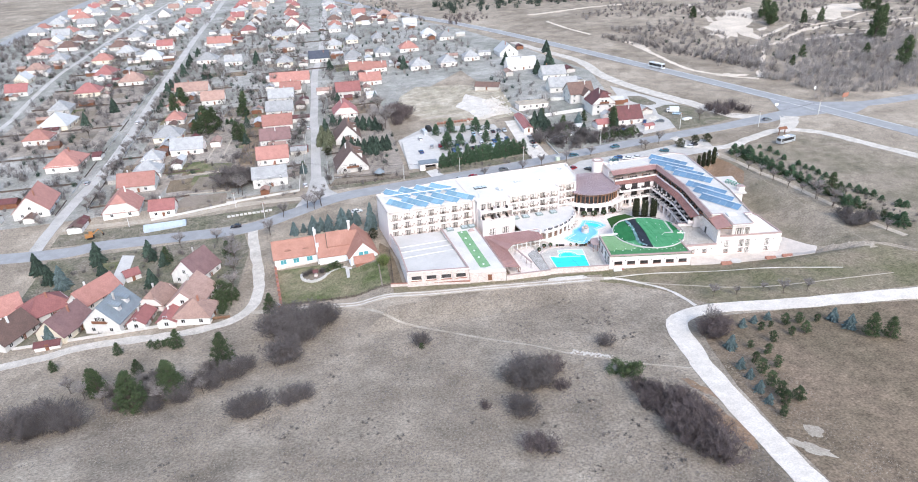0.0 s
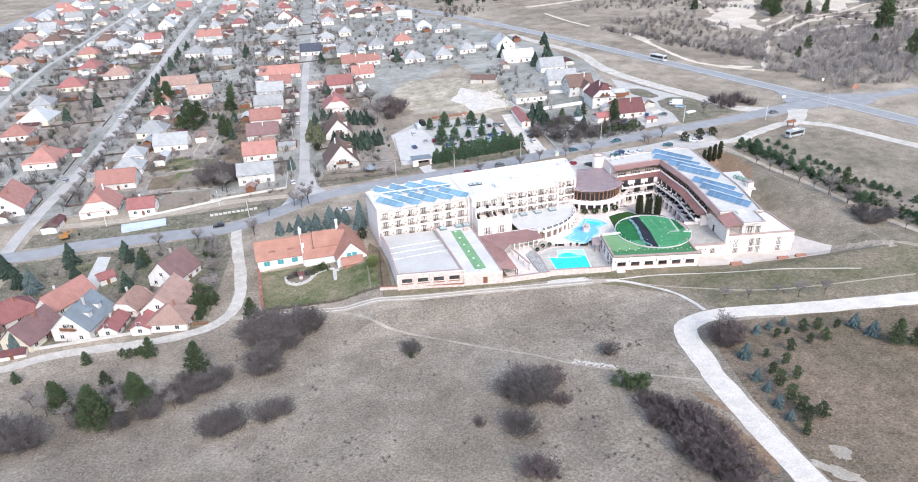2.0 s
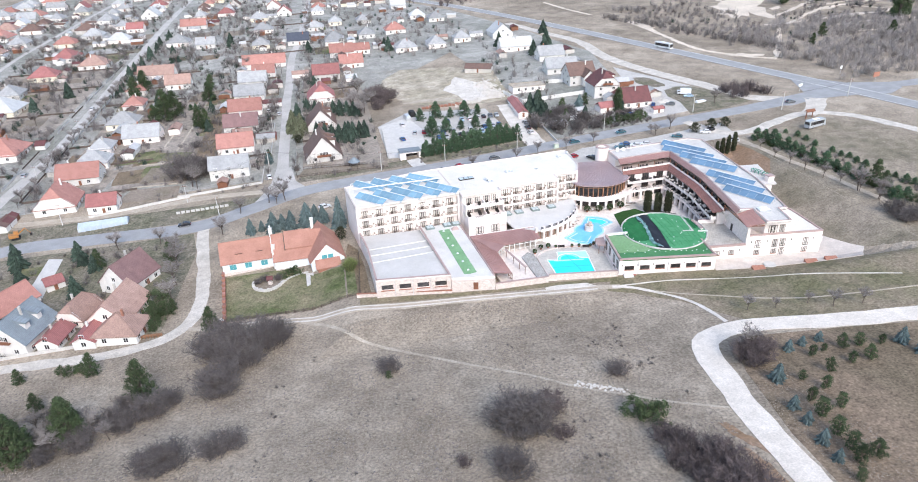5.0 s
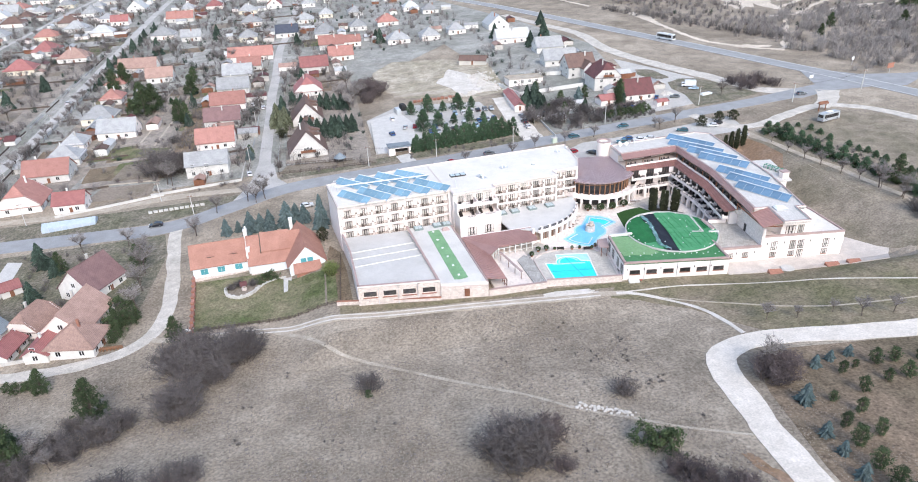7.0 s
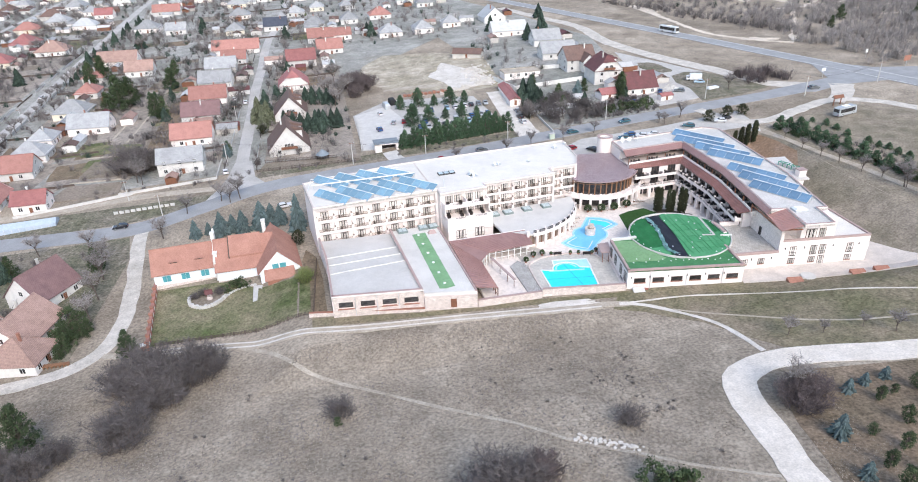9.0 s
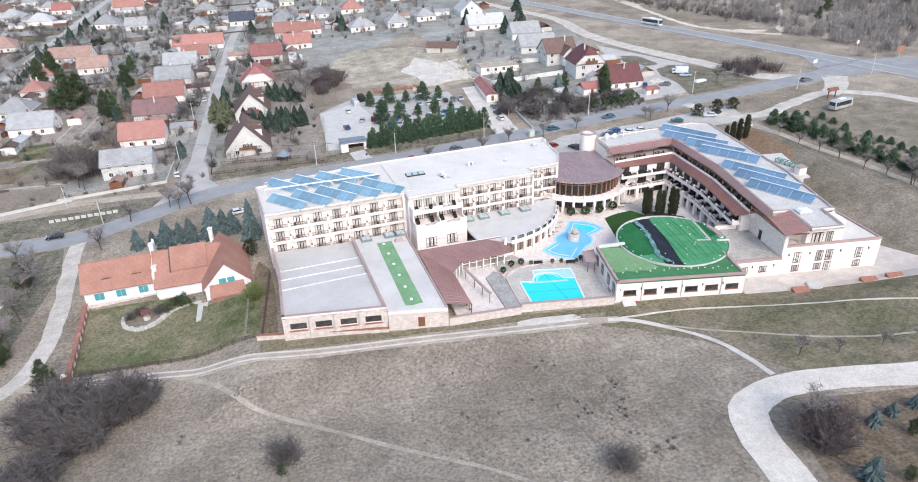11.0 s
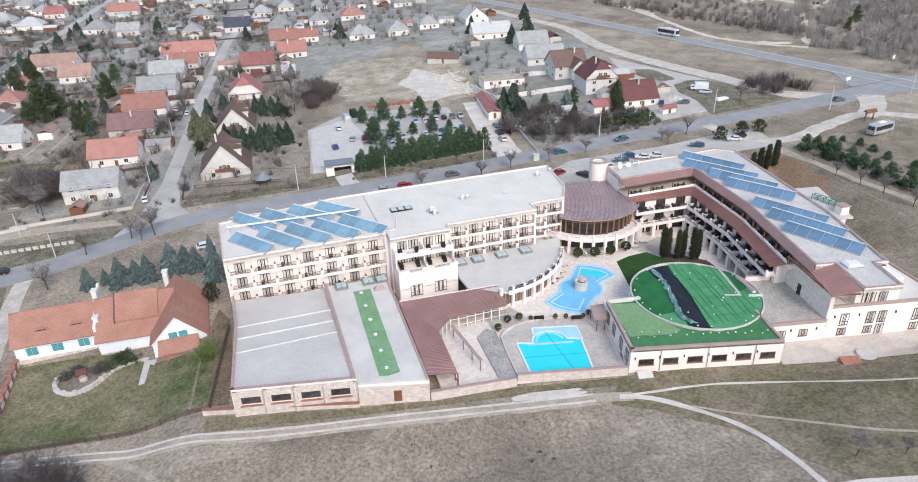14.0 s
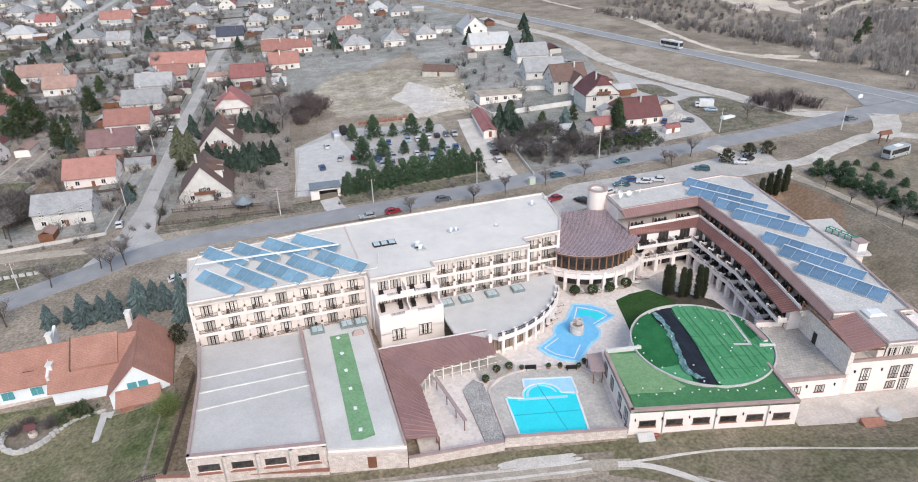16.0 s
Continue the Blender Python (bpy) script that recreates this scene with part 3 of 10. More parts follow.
strip("road", [(147.7, 173.0), (149.8, 159.5), (151.7, 146.0), (154.8, 132.0), (156.3, 117.5), (157.8, 107.4), (158.8, 97.6), (160.2, 89.0), (161.8, 81.3)], 2.2, DIRT, 0.14, ragged=0.3, step=2, label="pale dirt track beside the winter field")
strip("road", [(240, 35), (180, 42), (131, 51), (109, 55), (98, 57.5), (87, 60.8), (78, 61.8), (72, 60), (68.5, 56), (66.5, 48), (65, 40), (63.6, 33), (62.4, 21), (61.5, 9), (60.5, -10), (58, -60), (50, -140), (30, -240)], (6.2, 4.7), WHITEROAD, 0.1, ragged=0.18, step=2.5, label="white gravel road over the meadow")
strip("path", [(-190, 82), (-150, 90.5), (-130, 95), (-114, 97.8), (-106, 99.2), (-97.5, 101.3), (-84, 101), (-71, 100), (-59.5, 101.2), (-52.5, 104.5), (-48.6, 111), (-47.6, 122), (-49.6, 140), (-52.3, 158), (-53, 168)], 3.8, LANE, 0.08, ragged=0.25, step=2, label="pale worn lane")
strip("path", [(-49, 106), (-43, 104.5), (-22, 101.6), (2, 96.8), (28, 94.2), (46, 92.3), (58, 91.2), (64, 89.8)], 2.0, DIRT, 0.10, ragged=0.35, step=1.2, label="pale dirt track along the wall")
strip("path", [(62, 90.4), (68, 88), (74.5, 82), (78, 75), (79.3, 65)], 1.0, GRAVEL, 0.12, ragged=0.4, step=1.2, label="narrow pale footpath")
strip("path", [(-43, 104.2), (-22, 101.3), (2, 96.5), (28, 93.9), (46, 92.0), (58, 90.9)], 2.6, DIRT, 0.115, ragged=0.35, step=1.6, label="beige worn track below the hotel")
for off in (-0.75, 0.75):
    strip("path", [(x + 0.1 * off, y + off) for x, y in [(-43, 104.5), (-22, 101.6), (2, 96.8), (28, 94.2), (46, 92.3), (58, 91.2)]], 0.45, GRAVEL, 0.14, ragged=0.45, step=1.0, label="pale worn wheel rut")
patch("ground", blob(51, 93.6, 6.5, 1.1, -6, rough=0.6, seed=4), GRAVEL, 0.11, 2, label="pale limestone spill beside the track")
strip("path", [(62, 90.3), (77, 89.4), (90.6, 86.2), (102.5, 81.6), (114, 77), (130, 70)], 0.4, GRAVEL, 0.15, ragged=0.8, step=0.9, label="pale stone path on the grass")
strip("path", [(72, 85.5), (85, 77), (96, 70.5), (109, 66.5), (140, 62)], 0.45, DIRT, 0.15, ragged=0.4, step=1.2, label="narrow pale footpath")
strip("path", [(-19.8, 100.2), (-13.4, 95.5), (-5.3, 85.5), (5.6, 77.5), (13.5, 71), (21.7, 64.4), (29.8, 58.1), (37, 50.7), (45.6, 44.5), (52.4, 39.5), (61, 34.8)], (1.0, 0.6), DIRT, 0.07, ragged=0.5, step=1.5, label="trodden path through the dry grass")
strip("road", [(-25.5, 186), (-27.8, 208), (-28.2, 237), (-28.3, 273), (-29, 304), (-28.3, 343), (-28, 407), (-23, 478), (-18, 640), (-12, 900)], 4.6, STREET, 0.1, ragged=0.1, label="pale village street")
strip("road", [(-136, 172), (-136, 190), (-135, 215), (-131.5, 261), (-131.3, 311), (-133, 386), (-134.5, 471), (-137.4, 578), (-141, 746), (-150, 1000)], 5.0, STREET, 0.1, ragged=0.1, label="pale village street")
strip("road", [(-214, 180), (-212, 342), (-214, 379), (-218, 428), (-220, 488), (-218, 557), (-216, 900)], 3.2, STREET, 0.1, ragged=0.1, label="pale village street")
strip("road", [(-290, 320), (-309, 572), (-316, 654), (-323, 751), (-331, 906), (-350, 1300)], 13, ASPHALT, 0.12, label="wide grey road at the village edge")
strip("pavement", [(-131, 191.5), (-112, 190.5), (-87, 189.4), (-57, 193), (-30, 190.5)], 3.6, DIRT, 0.09, ragged=0.2, label="pale dirt verge beside the road")
strip("pavement", [(74.5, 194), (75, 221), (77, 254)], (8, 9), GRAVEL, 0.1, ragged=0.15, label="pale gravel drive")
for line, w in (([(293, 370), (313, 380), (357, 412), (384, 424), (412, 438)], 3.2), ([(276, 348), (290, 347), (319, 351), (349, 357), (376, 358), (423, 389), (448, 394)], 3.4), ([(292, 346), (335, 377), (378, 394), (408, 396), (440, 404)], 3.0),
                ([(310, 310), (332, 310), (356, 316), (383, 322), (420, 326)], 2.6), ([(284, 344), (259, 308), (234, 273)], 3.2), ([(232, 270), (221, 281), (210, 299), (206, 315), (206, 360), (205, 402)], 3.0),
                ([(173, 552), (193, 554), (235, 563), (276, 565)], 5), ([(179, 510), (184, 472), (192, 437)], 2.4), ([(328, 534), (308, 463), (299, 441)], 4), ([(357, 412), (372, 380), (395, 352), (430, 344)], 2.6), ([(340, 392), (390, 406), (430, 428), (470, 440)], 2.8), ([(300, 330), (345, 334), (395, 340), (440, 352)], 2.4)):
    strip("path", line, w, SAND, 0.14, ragged=0.8, step=3.0, label="sandy track on the scrubby hill")
for i, (x, y, rx, ry, r) in enumerate([(290, 405, 13, 30, -32), (312, 432, 15, 30, -36), (342, 466, 12, 28, -40), (300, 392, 8, 20, -20), (428, 455, 30, 15, 30), (452, 462, 16, 12, 0), (398, 428, 10, 26, -35), (208, 385, 4, 20, 0), (222, 284, 9, 3.5, -30), (350, 384, 12, 4, 20), (338, 352, 16, 3.5, 5), (430, 372, 14, 4, 15), (372, 330, 14, 2.6, 10), (318, 398, 8, 3, 40)]):
    patch("ground", blob(x, y, rx, ry, r, rough=0.7, seed=i), SAND, 0.11, 9, label="bare sandy patch")
patch("ground", [(60, 89), (66, 86.5), (75, 79), (80, 70), (84, 64), (110, 58), (150, 52), (160, 66), (150, 80), (128, 85), (90, 93), (64, 95)], HOTELGRASS, 0.08, 2.5, label="patchy olive grass below the hotel")
patch("ground", [(136.6, 168), (136.4, 158), (137.5, 150), (139, 143), (144, 144), (147.6, 150), (147.4, 160), (146.4, 168.4), (142, 169.5)], REDSOIL, 0.13, 3, label="bare reddish soil beside the hotel")
patch("ground", [(71, 45), (75, 55), (82, 57), (100, 53.5), (132, 47), (180, 38), (215, 32), (205, -10), (150, -40), (63, -40), (64.5, 5), (66.5, 25)], FIELD, 0.05, label="greenish grass among the young conifers")
for i, (x, y, rx, ry) in enumerate([(57.0, 13, 2.0, 9), (58.6, 26, 1.0, 5), (66.8, 2, 1.6, 4), (71, 6, 2.0, 1.6)]):
    patch("ground", blob(x, y, rx, ry, 20 * i, rough=0.7, seed=20 + i), REDSOIL if i < 2 else DIRT, 0.06, 2.0, label="bare sandy ground beside the gravel road")
patch("ground", [(-131, 186.5), (-34, 187), (-30, 181), (-60, 173.5), (-131, 175.5)], VERGE, 0.04, label="grass verge along the road")
patch("ground", [(-24, 195), (72, 197), (71, 203), (-20, 201)], VERGE, 0.04, label="rough grass verge along the road")
patch("ground", [(18.9, 301), (23.8, 325), (36, 343), (64, 336), (86, 318), (82, 262), (66, 260), (35, 272)], BARELOT, 0.05, 10, label="dry grass building plot")
patch("ground", blob(67, 286, 11, 22, 12, rough=0.5, seed=2), GRAVEL, 0.09, 6, label="pale bare soil on the building plot")
patch("ground", blob(44, 276, 13, 3, -8, rough=0.4, seed=6), DIRT, 0.085, 6, label="pale bare soil on the building plot")
patch("ground", [(-330, 194), (-20, 203), (12, 205), (12, 300), (72, 372), (86, 262), (84, 200), (128, 203), (138, 260), (150, 330), (130, 420), (100, 520), (40, 660), (-60, 930), (-330, 1000)], GARDEN, 0.03, 22, label="grey-brown winter gardens of the village")
patch("ground", [(-128, 106), (-56, 106), (-53, 150), (-56, 164), (-128, 164)], VERGE, 0.03, 10, label="grey-brown winter gardens of the cottages")
patch("pavement", [(124, 206), (140, 208), (158, 212), (170, 222), (168, 240), (160, 262), (148, 292), (142, 262), (137, 236), (124, 218)], LOT, 0.07, 8, label="grey gravel yard beside the houses")
patch("ground", blob(152, 258, 5, 11, 10, seed=152), VERGE, 0.1, 4, label="dry grass island in the gravel yard")
patch("ground", [(147, 206), (166, 207.4), (179, 211), (174.5, 226), (167, 242), (160, 245), (152.5, 241.5), (149.6, 232), (150.6, 222), (148.5, 213)], VERGE, 0.1, 3, label="dry grass island in the gravel yard")
for pts in ([(-120, 206), (-92, 203), (-86, 214), (-66, 210), (-66, 330), (-96, 332), (-118, 300)], [(-206, 290), (-142, 292), (-142, 420), (-206, 425)], [(-20, 210), (-3, 206), (12.5, 204), (12, 300), (8, 372), (-20, 378)]):
    patch("ground", pts, BROWNPLOT, 0.04, 12, label="brown dug garden plots of the village")
for i in range(95):
    x0, y0 = random.uniform(-205, -4), random.uniform(212, 520)
    if i < 30:
        x0, y0 = random.uniform(-124, -62), random.uniform(208, 330)
    w, d = random.uniform(8, 17), random.uniform(8, 22)
    if any(x0 - 4 < a < x0 + w + 4 for a in (-28.3, -132.5, -215)):
        continue
    q = random.uniform(-1.5, 1.5)
    patch("ground", [(x0, y0), (x0 + w * 0.5, y0 + 0.5 + q * 0.3), (x0 + w, y0 + q), (x0 + w + 0.6, y0 + d * 0.5), (x0 + w, y0 + d), (x0 + w * 0.4, y0 + d - 0.8), (x0 + q * 0.5, y0 + d - 1), (x0 - 0.5, y0 + d * 0.4)], random.choice((SOIL, VERGE, SOIL, FIELD, LAWN, BROWNPLOT)), 0.05 + 0.0012 * i, 11, label=random.choice(("garden plot of bare brown soil", "plot of rough winter grass in a garden")))
for pts, m_, lab in (([(-88, 256.6), (-85.6, 288), (-68.6, 282), (-67.8, 247)], BROWNPLOT, "dug vegetable garden with trodden paths"), ([(-90, 239), (-88.5, 251), (-68, 246), (-69.7, 239.7)], LAWN, "patchy garden lawn"),
                    ([(-84.7, 216.6), (-82.9, 232), (-70.3, 230), (-70.9, 214)], SOIL, "bare dug garden bed"), ([(-90, 198), (-86, 210.7), (-67.7, 208.7), (-66.9, 197.5)], SOIL, "dark dug garden bed by the road"), ([(-66, 298), (-58, 298), (-58, 232), (-66, 232)], FIELD, "narrow dry back garden")):
    patch("ground", pts, m_, 0.19, 4, label=lab)
for a, b in (((-82.5, 253), (-79.5, 286)), ((-75.5, 250), (-73, 284)), ((-88.5, 237), (-69, 236)), ((-86.2, 213), (-69, 211.5))):
    strip("path", [a, b], 0.9, DIRT, 0.23, ragged=0.3, step=2, label="pale trodden garden path")
patch("ground", [(-22, 200.5), (14, 197.8), (13.5, 203), (-3.5, 206), (-19.5, 208)], SOIL, 0.07, 4, label="bare earth bank below the house")
patch("ground", [(124.9, 93), (139, 92), (152, 80), (170, 74), (162, 112), (153.5, 134), (150.2, 150), (148.6, 168), (146, 168), (145.2, 150), (138, 146), (136, 124), (127, 122), (125.6, 108)], FIELDPALE, 0.09, 2.5, label="brown winter field beside the hotel")
patch("ground", [(149, 170), (158, 173), (190, 181), (203, 170), (214, 140), (232, 90), (236, 60), (160, 70), (150, 84), (156, 112), (152, 134), (149, 150)], FIELDPALE, 0.10, 4, label="brown winter field inside the gravel loop")
patch("road", [(172, 206), (206, 212), (215, 236), (222, 232), (232, 218), (250, 211), (248, 202), (237, 196), (224, 200), (205, 202), (190, 198)], ASPHALT, 0.11, 6, label="grey asphalt of the road junction")
patch("road", [(-37, 182.5), (-30, 184), (-17, 187), (-22.5, 197), (-24.5, 212), (-30.5, 212), (-32, 198), (-34, 190)], STREET, 0.115, 5, label="pale worn mouth of the village street")

patch("ground", [(-4, 99), (20, 96.8), (46, 94.8), (62, 93.2), (92, 88.2), (128, 80), (140, 80), (132, 84), (92.5, 90.6), (66, 94.6), (46, 96.8), (20, 98.4), (-4, 102.6)], HOTELGRASS, 0.07, 3, label="olive grass strip below the hotel wall")


# ---- shared pieces of buildings ----
def window_meshes(w, h, split=2, frame=FRAME, pane=GLASS, curtain=True):
    """Frame, panes and curtains of one window: x along the wall, y = 0 on the wall, outside towards -y, z from the sill."""
    f, g, c = Shape(), Shape(), Shape()
    b = 0.09
    xs = [0, b, *(w * i / split + e for i in range(1, split) for e in (-0.04, 0.04)), w - b, w]
    zs = [0, b, h - b, h]
    cell = [(i, j) for i in range(len(xs) - 1) for j in range(3) if i % 2 == 0 or j != 1]
    n = 4 * len(xs)
    f.v = [(x, y, z) for y in (-0.07, 0.05) for x in xs for z in zs]
    for i, j in cell:
        q = [4 * i + j, 4 * i + 4 + j, 4 * i + 5 + j, 4 * i + 1 + j]
        f.f += [tuple(q), tuple(n + k for k in q[::-1])]
        for k, other in enumerate(((i, j - 1), (i + 1, j), (i, j + 1), (i - 1, j))):
            if other not in cell:
                p, r = q[k], q[(k + 1) % 4]
                f.f.append((p, n + p, n + r, r))
    g.box((b, -0.01, b), (w - b, 0.01, h - b))
    if curtain:
        for c0, c1 in ((b, 0.28 * w), (0.39 * w, 0.61 * w), (0.72 * w, w - b)):
            c.box((c0, -0.035, b), (c1, -0.015, h - b))
    return f.mesh("window", frame), g.mesh("pane", pane), c.mesh("curtain", CURTAIN) if curtain else None


def put_window(parent, meshes, at, name="window"):
    ob = part(name, meshes[0], None, parent, at=at)
    part("pane", meshes[1], None, ob)
    if meshes[2]:
        part("curtain", meshes[2], None, ob)
    return ob


def along(p0, p1, z=0.0):
    """A pose with x along the line from p0 to p1, so that -y looks to its right-hand side."""
    return pose(p0[0], p0[1], z, 0, 0, math.degrees(math.atan2(p1[1] - p0[1], p1[0] - p0[0])))


def offset(poly, d):
    """The open polyline moved d to its right-hand side, with mitred corners."""
    pts = [Vector(p) for p in poly]
    nor = [Vector(((b - a).y, -(b - a).x)).normalized() for a, b in zip(pts, pts[1:])]
    out = []
    for i, p in enumerate(pts):
        a, b = nor[max(i - 1, 0)], nor[min(i, len(nor) - 1)]
        m = (a + b).normalized()
        out.append(tuple(p + m * d / max(0.55, m.dot(a))))
    return out


def edge_walls(poly, w, z0, z1, closed=True):
    """A low wall along the inside of an outline that runs counter-clockwise."""
    s = Shape()
    inner = offset([poly[-1], *poly, poly[0]], -w)[1:-1] if closed else offset(poly, -w)
    k = len(poly)
    s.v = [(*p, z) for ring in (poly, inner) for z in (z0, z1) for p in ring]
    o0, o1, i0, i1 = 0, k, 2 * k, 3 * k
    for i in range(k if closed else k - 1):
        j = (i + 1) % k
        s.f += [(o0 + i, o0 + j, o1 + j, o1 + i), (o1 + i, o1 + j, i1 + j, i1 + i), (i1 + i, i1 + j, i0 + j, i0 + i), (i0 + i, i0 + j, o0 + j, o0 + i)]
    if not closed:
        e = k - 1
        s.f += [(o0, o1, i1, i0), (o0 + e, i0 + e, i1 + e, o1 + e)]
    return s


W_DOOR = window_meshes(2.0, 2.15)
W_PAIR = window_meshes(2.5, 2.35, 4)
W_WIDE = window_meshes(2.6, 1.15, 1, curtain=False)
W_TALL = window_meshes(1.55, 2.4)
W_SMALL = window_meshes(1.6, 1.4)
BALC = {}


def chair_shape(w, d, h):
    """A garden chair as one moulded piece: legs, seat and backrest, open towards -y."""
    prof = [(0, 0), (0.06, 0), (0.08, 0.36), (d - 0.08, 0.36), (d - 0.04, 0), (d + 0.02, 0), (d + 0.07, h), (d, h), (d - 0.04, 0.45), (0, 0.45)]
    n = len(prof)
    s = Shape()
    s.v = [(x, y, z) for x in (0, w) for y, z in prof]
    s.f = [tuple(range(n)), tuple(range(2 * n - 1, n - 1, -1))] + [(i, n + i, n + (i + 1) % n, (i + 1) % n) for i in range(n)]
    return s


def balcony_meshes(w, d, rail=0.62):
    if (w, d) not in BALC:
        slab = Shape().box((0, -d, -0.36), (w, 0, 0)).box((0, -d, 0), (w, -d + 0.12, 0.26))
        railing = Shape()
        railing.box((0.3, -d + 0.03, 1.0), (w - 0.3, -d + 0.09, 1.07)).box((0.3, -d + 0.04, 0.36), (w - 0.3, -d + 0.08, 0.41))
        k = int((w - 0.7) / 0.15)
        for i in range(k + 1):
            x = 0.35 + (w - 0.7) * i / k
            railing.box((x - 0.022, -d + 0.045, 0.24), (x + 0.022, -d + 0.075, 1.0))
        lamp = Shape().tube((0, -d + 0.14, 1.22), (0, -d + 0.14, 1.42), 0.1, 0.2, 8).tube((0, -d + 0.14, 1.42), (0, -d + 0.14, 1.72), 0.2, 0.08, 8)
        post = Shape().box((-0.3, -d - 0.05, -0.36), (0.3, -d + 0.32, 1.12)).box((-0.36, -d - 0.1, 1.12), (0.36, -d + 0.38, 1.22))
        fin = Shape().box((-0.07, -d + 0.32, 0), (0.07, 0, 1.9))
        seat = chair_shape(0.5, 0.5, 0.9)
        seat.v = [(x + 0.9, y - 0.9, z) for x, y, z in seat.v]
        BALC[w, d] = slab.mesh("balcony", CREAM), railing.mesh("railing", IRONBROWN), post.mesh("pillar", CREAM), fin.mesh("partition", CREAM), seat.mesh("balcony_seat", RAIL), lamp.mesh("pillar_lamp", IRONBROWN)
    return BALC[w, d]


def balcony(parent, w, d, at, chair=True):
    s, r, p, f, c, q = balcony_meshes(w, d)
    ob = part("balcony", s, None, parent, at=at)
    part("railing", r, None, ob, "dark iron railing")
    part("pillar", p, None, ob)
    part("partition", f, None, ob)
    part("pillar_lamp", q, None, ob, "dark lantern on the balcony pillar")
    if chair:
        part("balcony_seat", c, None, ob, at=pose(random.uniform(0, w - 2.2), random.uniform(-0.1, 0.1), 0))
    return ob


def seams(poly_low, poly_high, pitch, height=0.07):
    """Standing seams of a sheet roof between its eave and its ridge."""
    s = Shape()
    for (a, b), (c, d) in zip(zip(poly_low, poly_low[1:]), zip(poly_high, poly_high[1:])):
        a, b, c, d = (Vector(p) for p in (a, b, c, d))
        k = max(1, int((b - a).length / pitch))
        for i in range(k):
            t = (i + 0.5) / k
            p, q = a.lerp(b, t), c.lerp(d, t)
            side = (b - a).normalized() * 0.025
            up = Vector((0, 0, height))
            s.add([p - side, p + side, q + side, q - side, p - side + up, p + side + up, q + side + up, q - side + up],
                  [(0, 1, 5, 4), (1, 2, 6, 5), (2, 3, 7, 6), (3, 0, 4, 7), (4, 5, 6, 7)])
    return s


def sheet(low, high, thick=0.14):
    """A sloped roof sheet between two polylines of 3D points."""
    s = Shape()
    k = len(low)
    s.v = [tuple(p) for p in (*low, *high)] + [(p[0], p[1], p[2] - thick) for p in (*low, *high)]
    L, H, l, h = 0, k, 2 * k, 3 * k
    for i in range(k - 1):
        j = i + 1
        s.f += [(L + i, L + j, H + j, H + i), (h + i, h + j, l + j, l + i), (L + j, L + i, l + i, l + j), (H + i, H + j, h + j, h + i)]
    e = k - 1
    s.f += [(L, H, h, l), (L + e, l + e, h + e, H + e)]
    return s


# ---- the hotel: long wing with balconies ----
A = thing("hotel_wing", (-1.94, 131.7, 0), 6.5, "cream four-storey hotel wing with rows of balconies and a flat roof", "hotel building")
ROOF_A = [(0, 0), (32.1, -0.2), (32.1, -3.2), (44.9, -3.2), (44.9, -0.9), (65.6, -0.9), (65.6, 2.4), (74.2, 2.8), (77.2, 8.5), (79.6, 23), (33, 22.6), (24.5, 22.4), (-0.6, 17.9)]
for poly in ([(0.0, 1.2), (32.2, 1.2), (32.2, 22), (24.5, 22), (-0.5, 17.6)], [(32.2, -2.6), (44.8, -2.6), (44.8, 22), (32.2, 22)], [(44.8, 0.3), (65.4, 0.3), (65.4, 22.3), (44.8, 22.3)], [(65.4, 3.85), (73.9, 3.9), (76.8, 8.7), (79.2, 22.6), (65.4, 22.3)]):
    part("wall", Shape().prism(poly, -3, 11.5), CREAM, A)
for x0, x1, y0, y1 in ((0, 0.5, 0, 1.6), (31.6, 32.2, -0.2, 1.6), (44.9, 45.4, -0.9, 0.7), (65.1, 65.6, -0.9, 2.6), (73.6, 74.2, 2.8, 4.4)):
    part("pier", Shape().box((x0, y0, -3), (x1, y1, 11.5)), CREAM, A)
part("roof", Shape().prism(ROOF_A, 11.45, 12.0), FLATROOF, A, "pale flat gravel roof")
part("parapet", edge_walls(ROOF_A, 0.3, 11.3, 12.32), CREAM, A)
part("coping", edge_walls([(x, y) for x, y in ROOF_A], 0.34, 12.322, 12.37), PALECOPING, A, "pale pinkish sheet coping")
part("fire_wall", Shape().box((31.5, 0.4, 12.0), (31.75, 22.2, 12.14)), PALECOPING, A, "low pale dividing kerb on the roof")
for u0, u1, v0, n, floors in ((0.5, 31.6, 1.2, 7, (8.2, 4.95, 1.7)), (45.4, 65.1, 0.3, 5, (8.75, 5.75, 3.4)), (65.6, 73.6, 3.85, 2, (8.75, 5.75, 3.4))):
    w = (u1 - u0) / n
    for z in floors:
        for i in range(n):
            balcony(A, round(w, 3), 1.15, pose(u0 + i * w, v0, z), random.random() < 0.6)
            put_window(A, W_DOOR, pose(u0 + (i + 0.5) * w - 1.0, v0 - 0.02, z + 0.02))
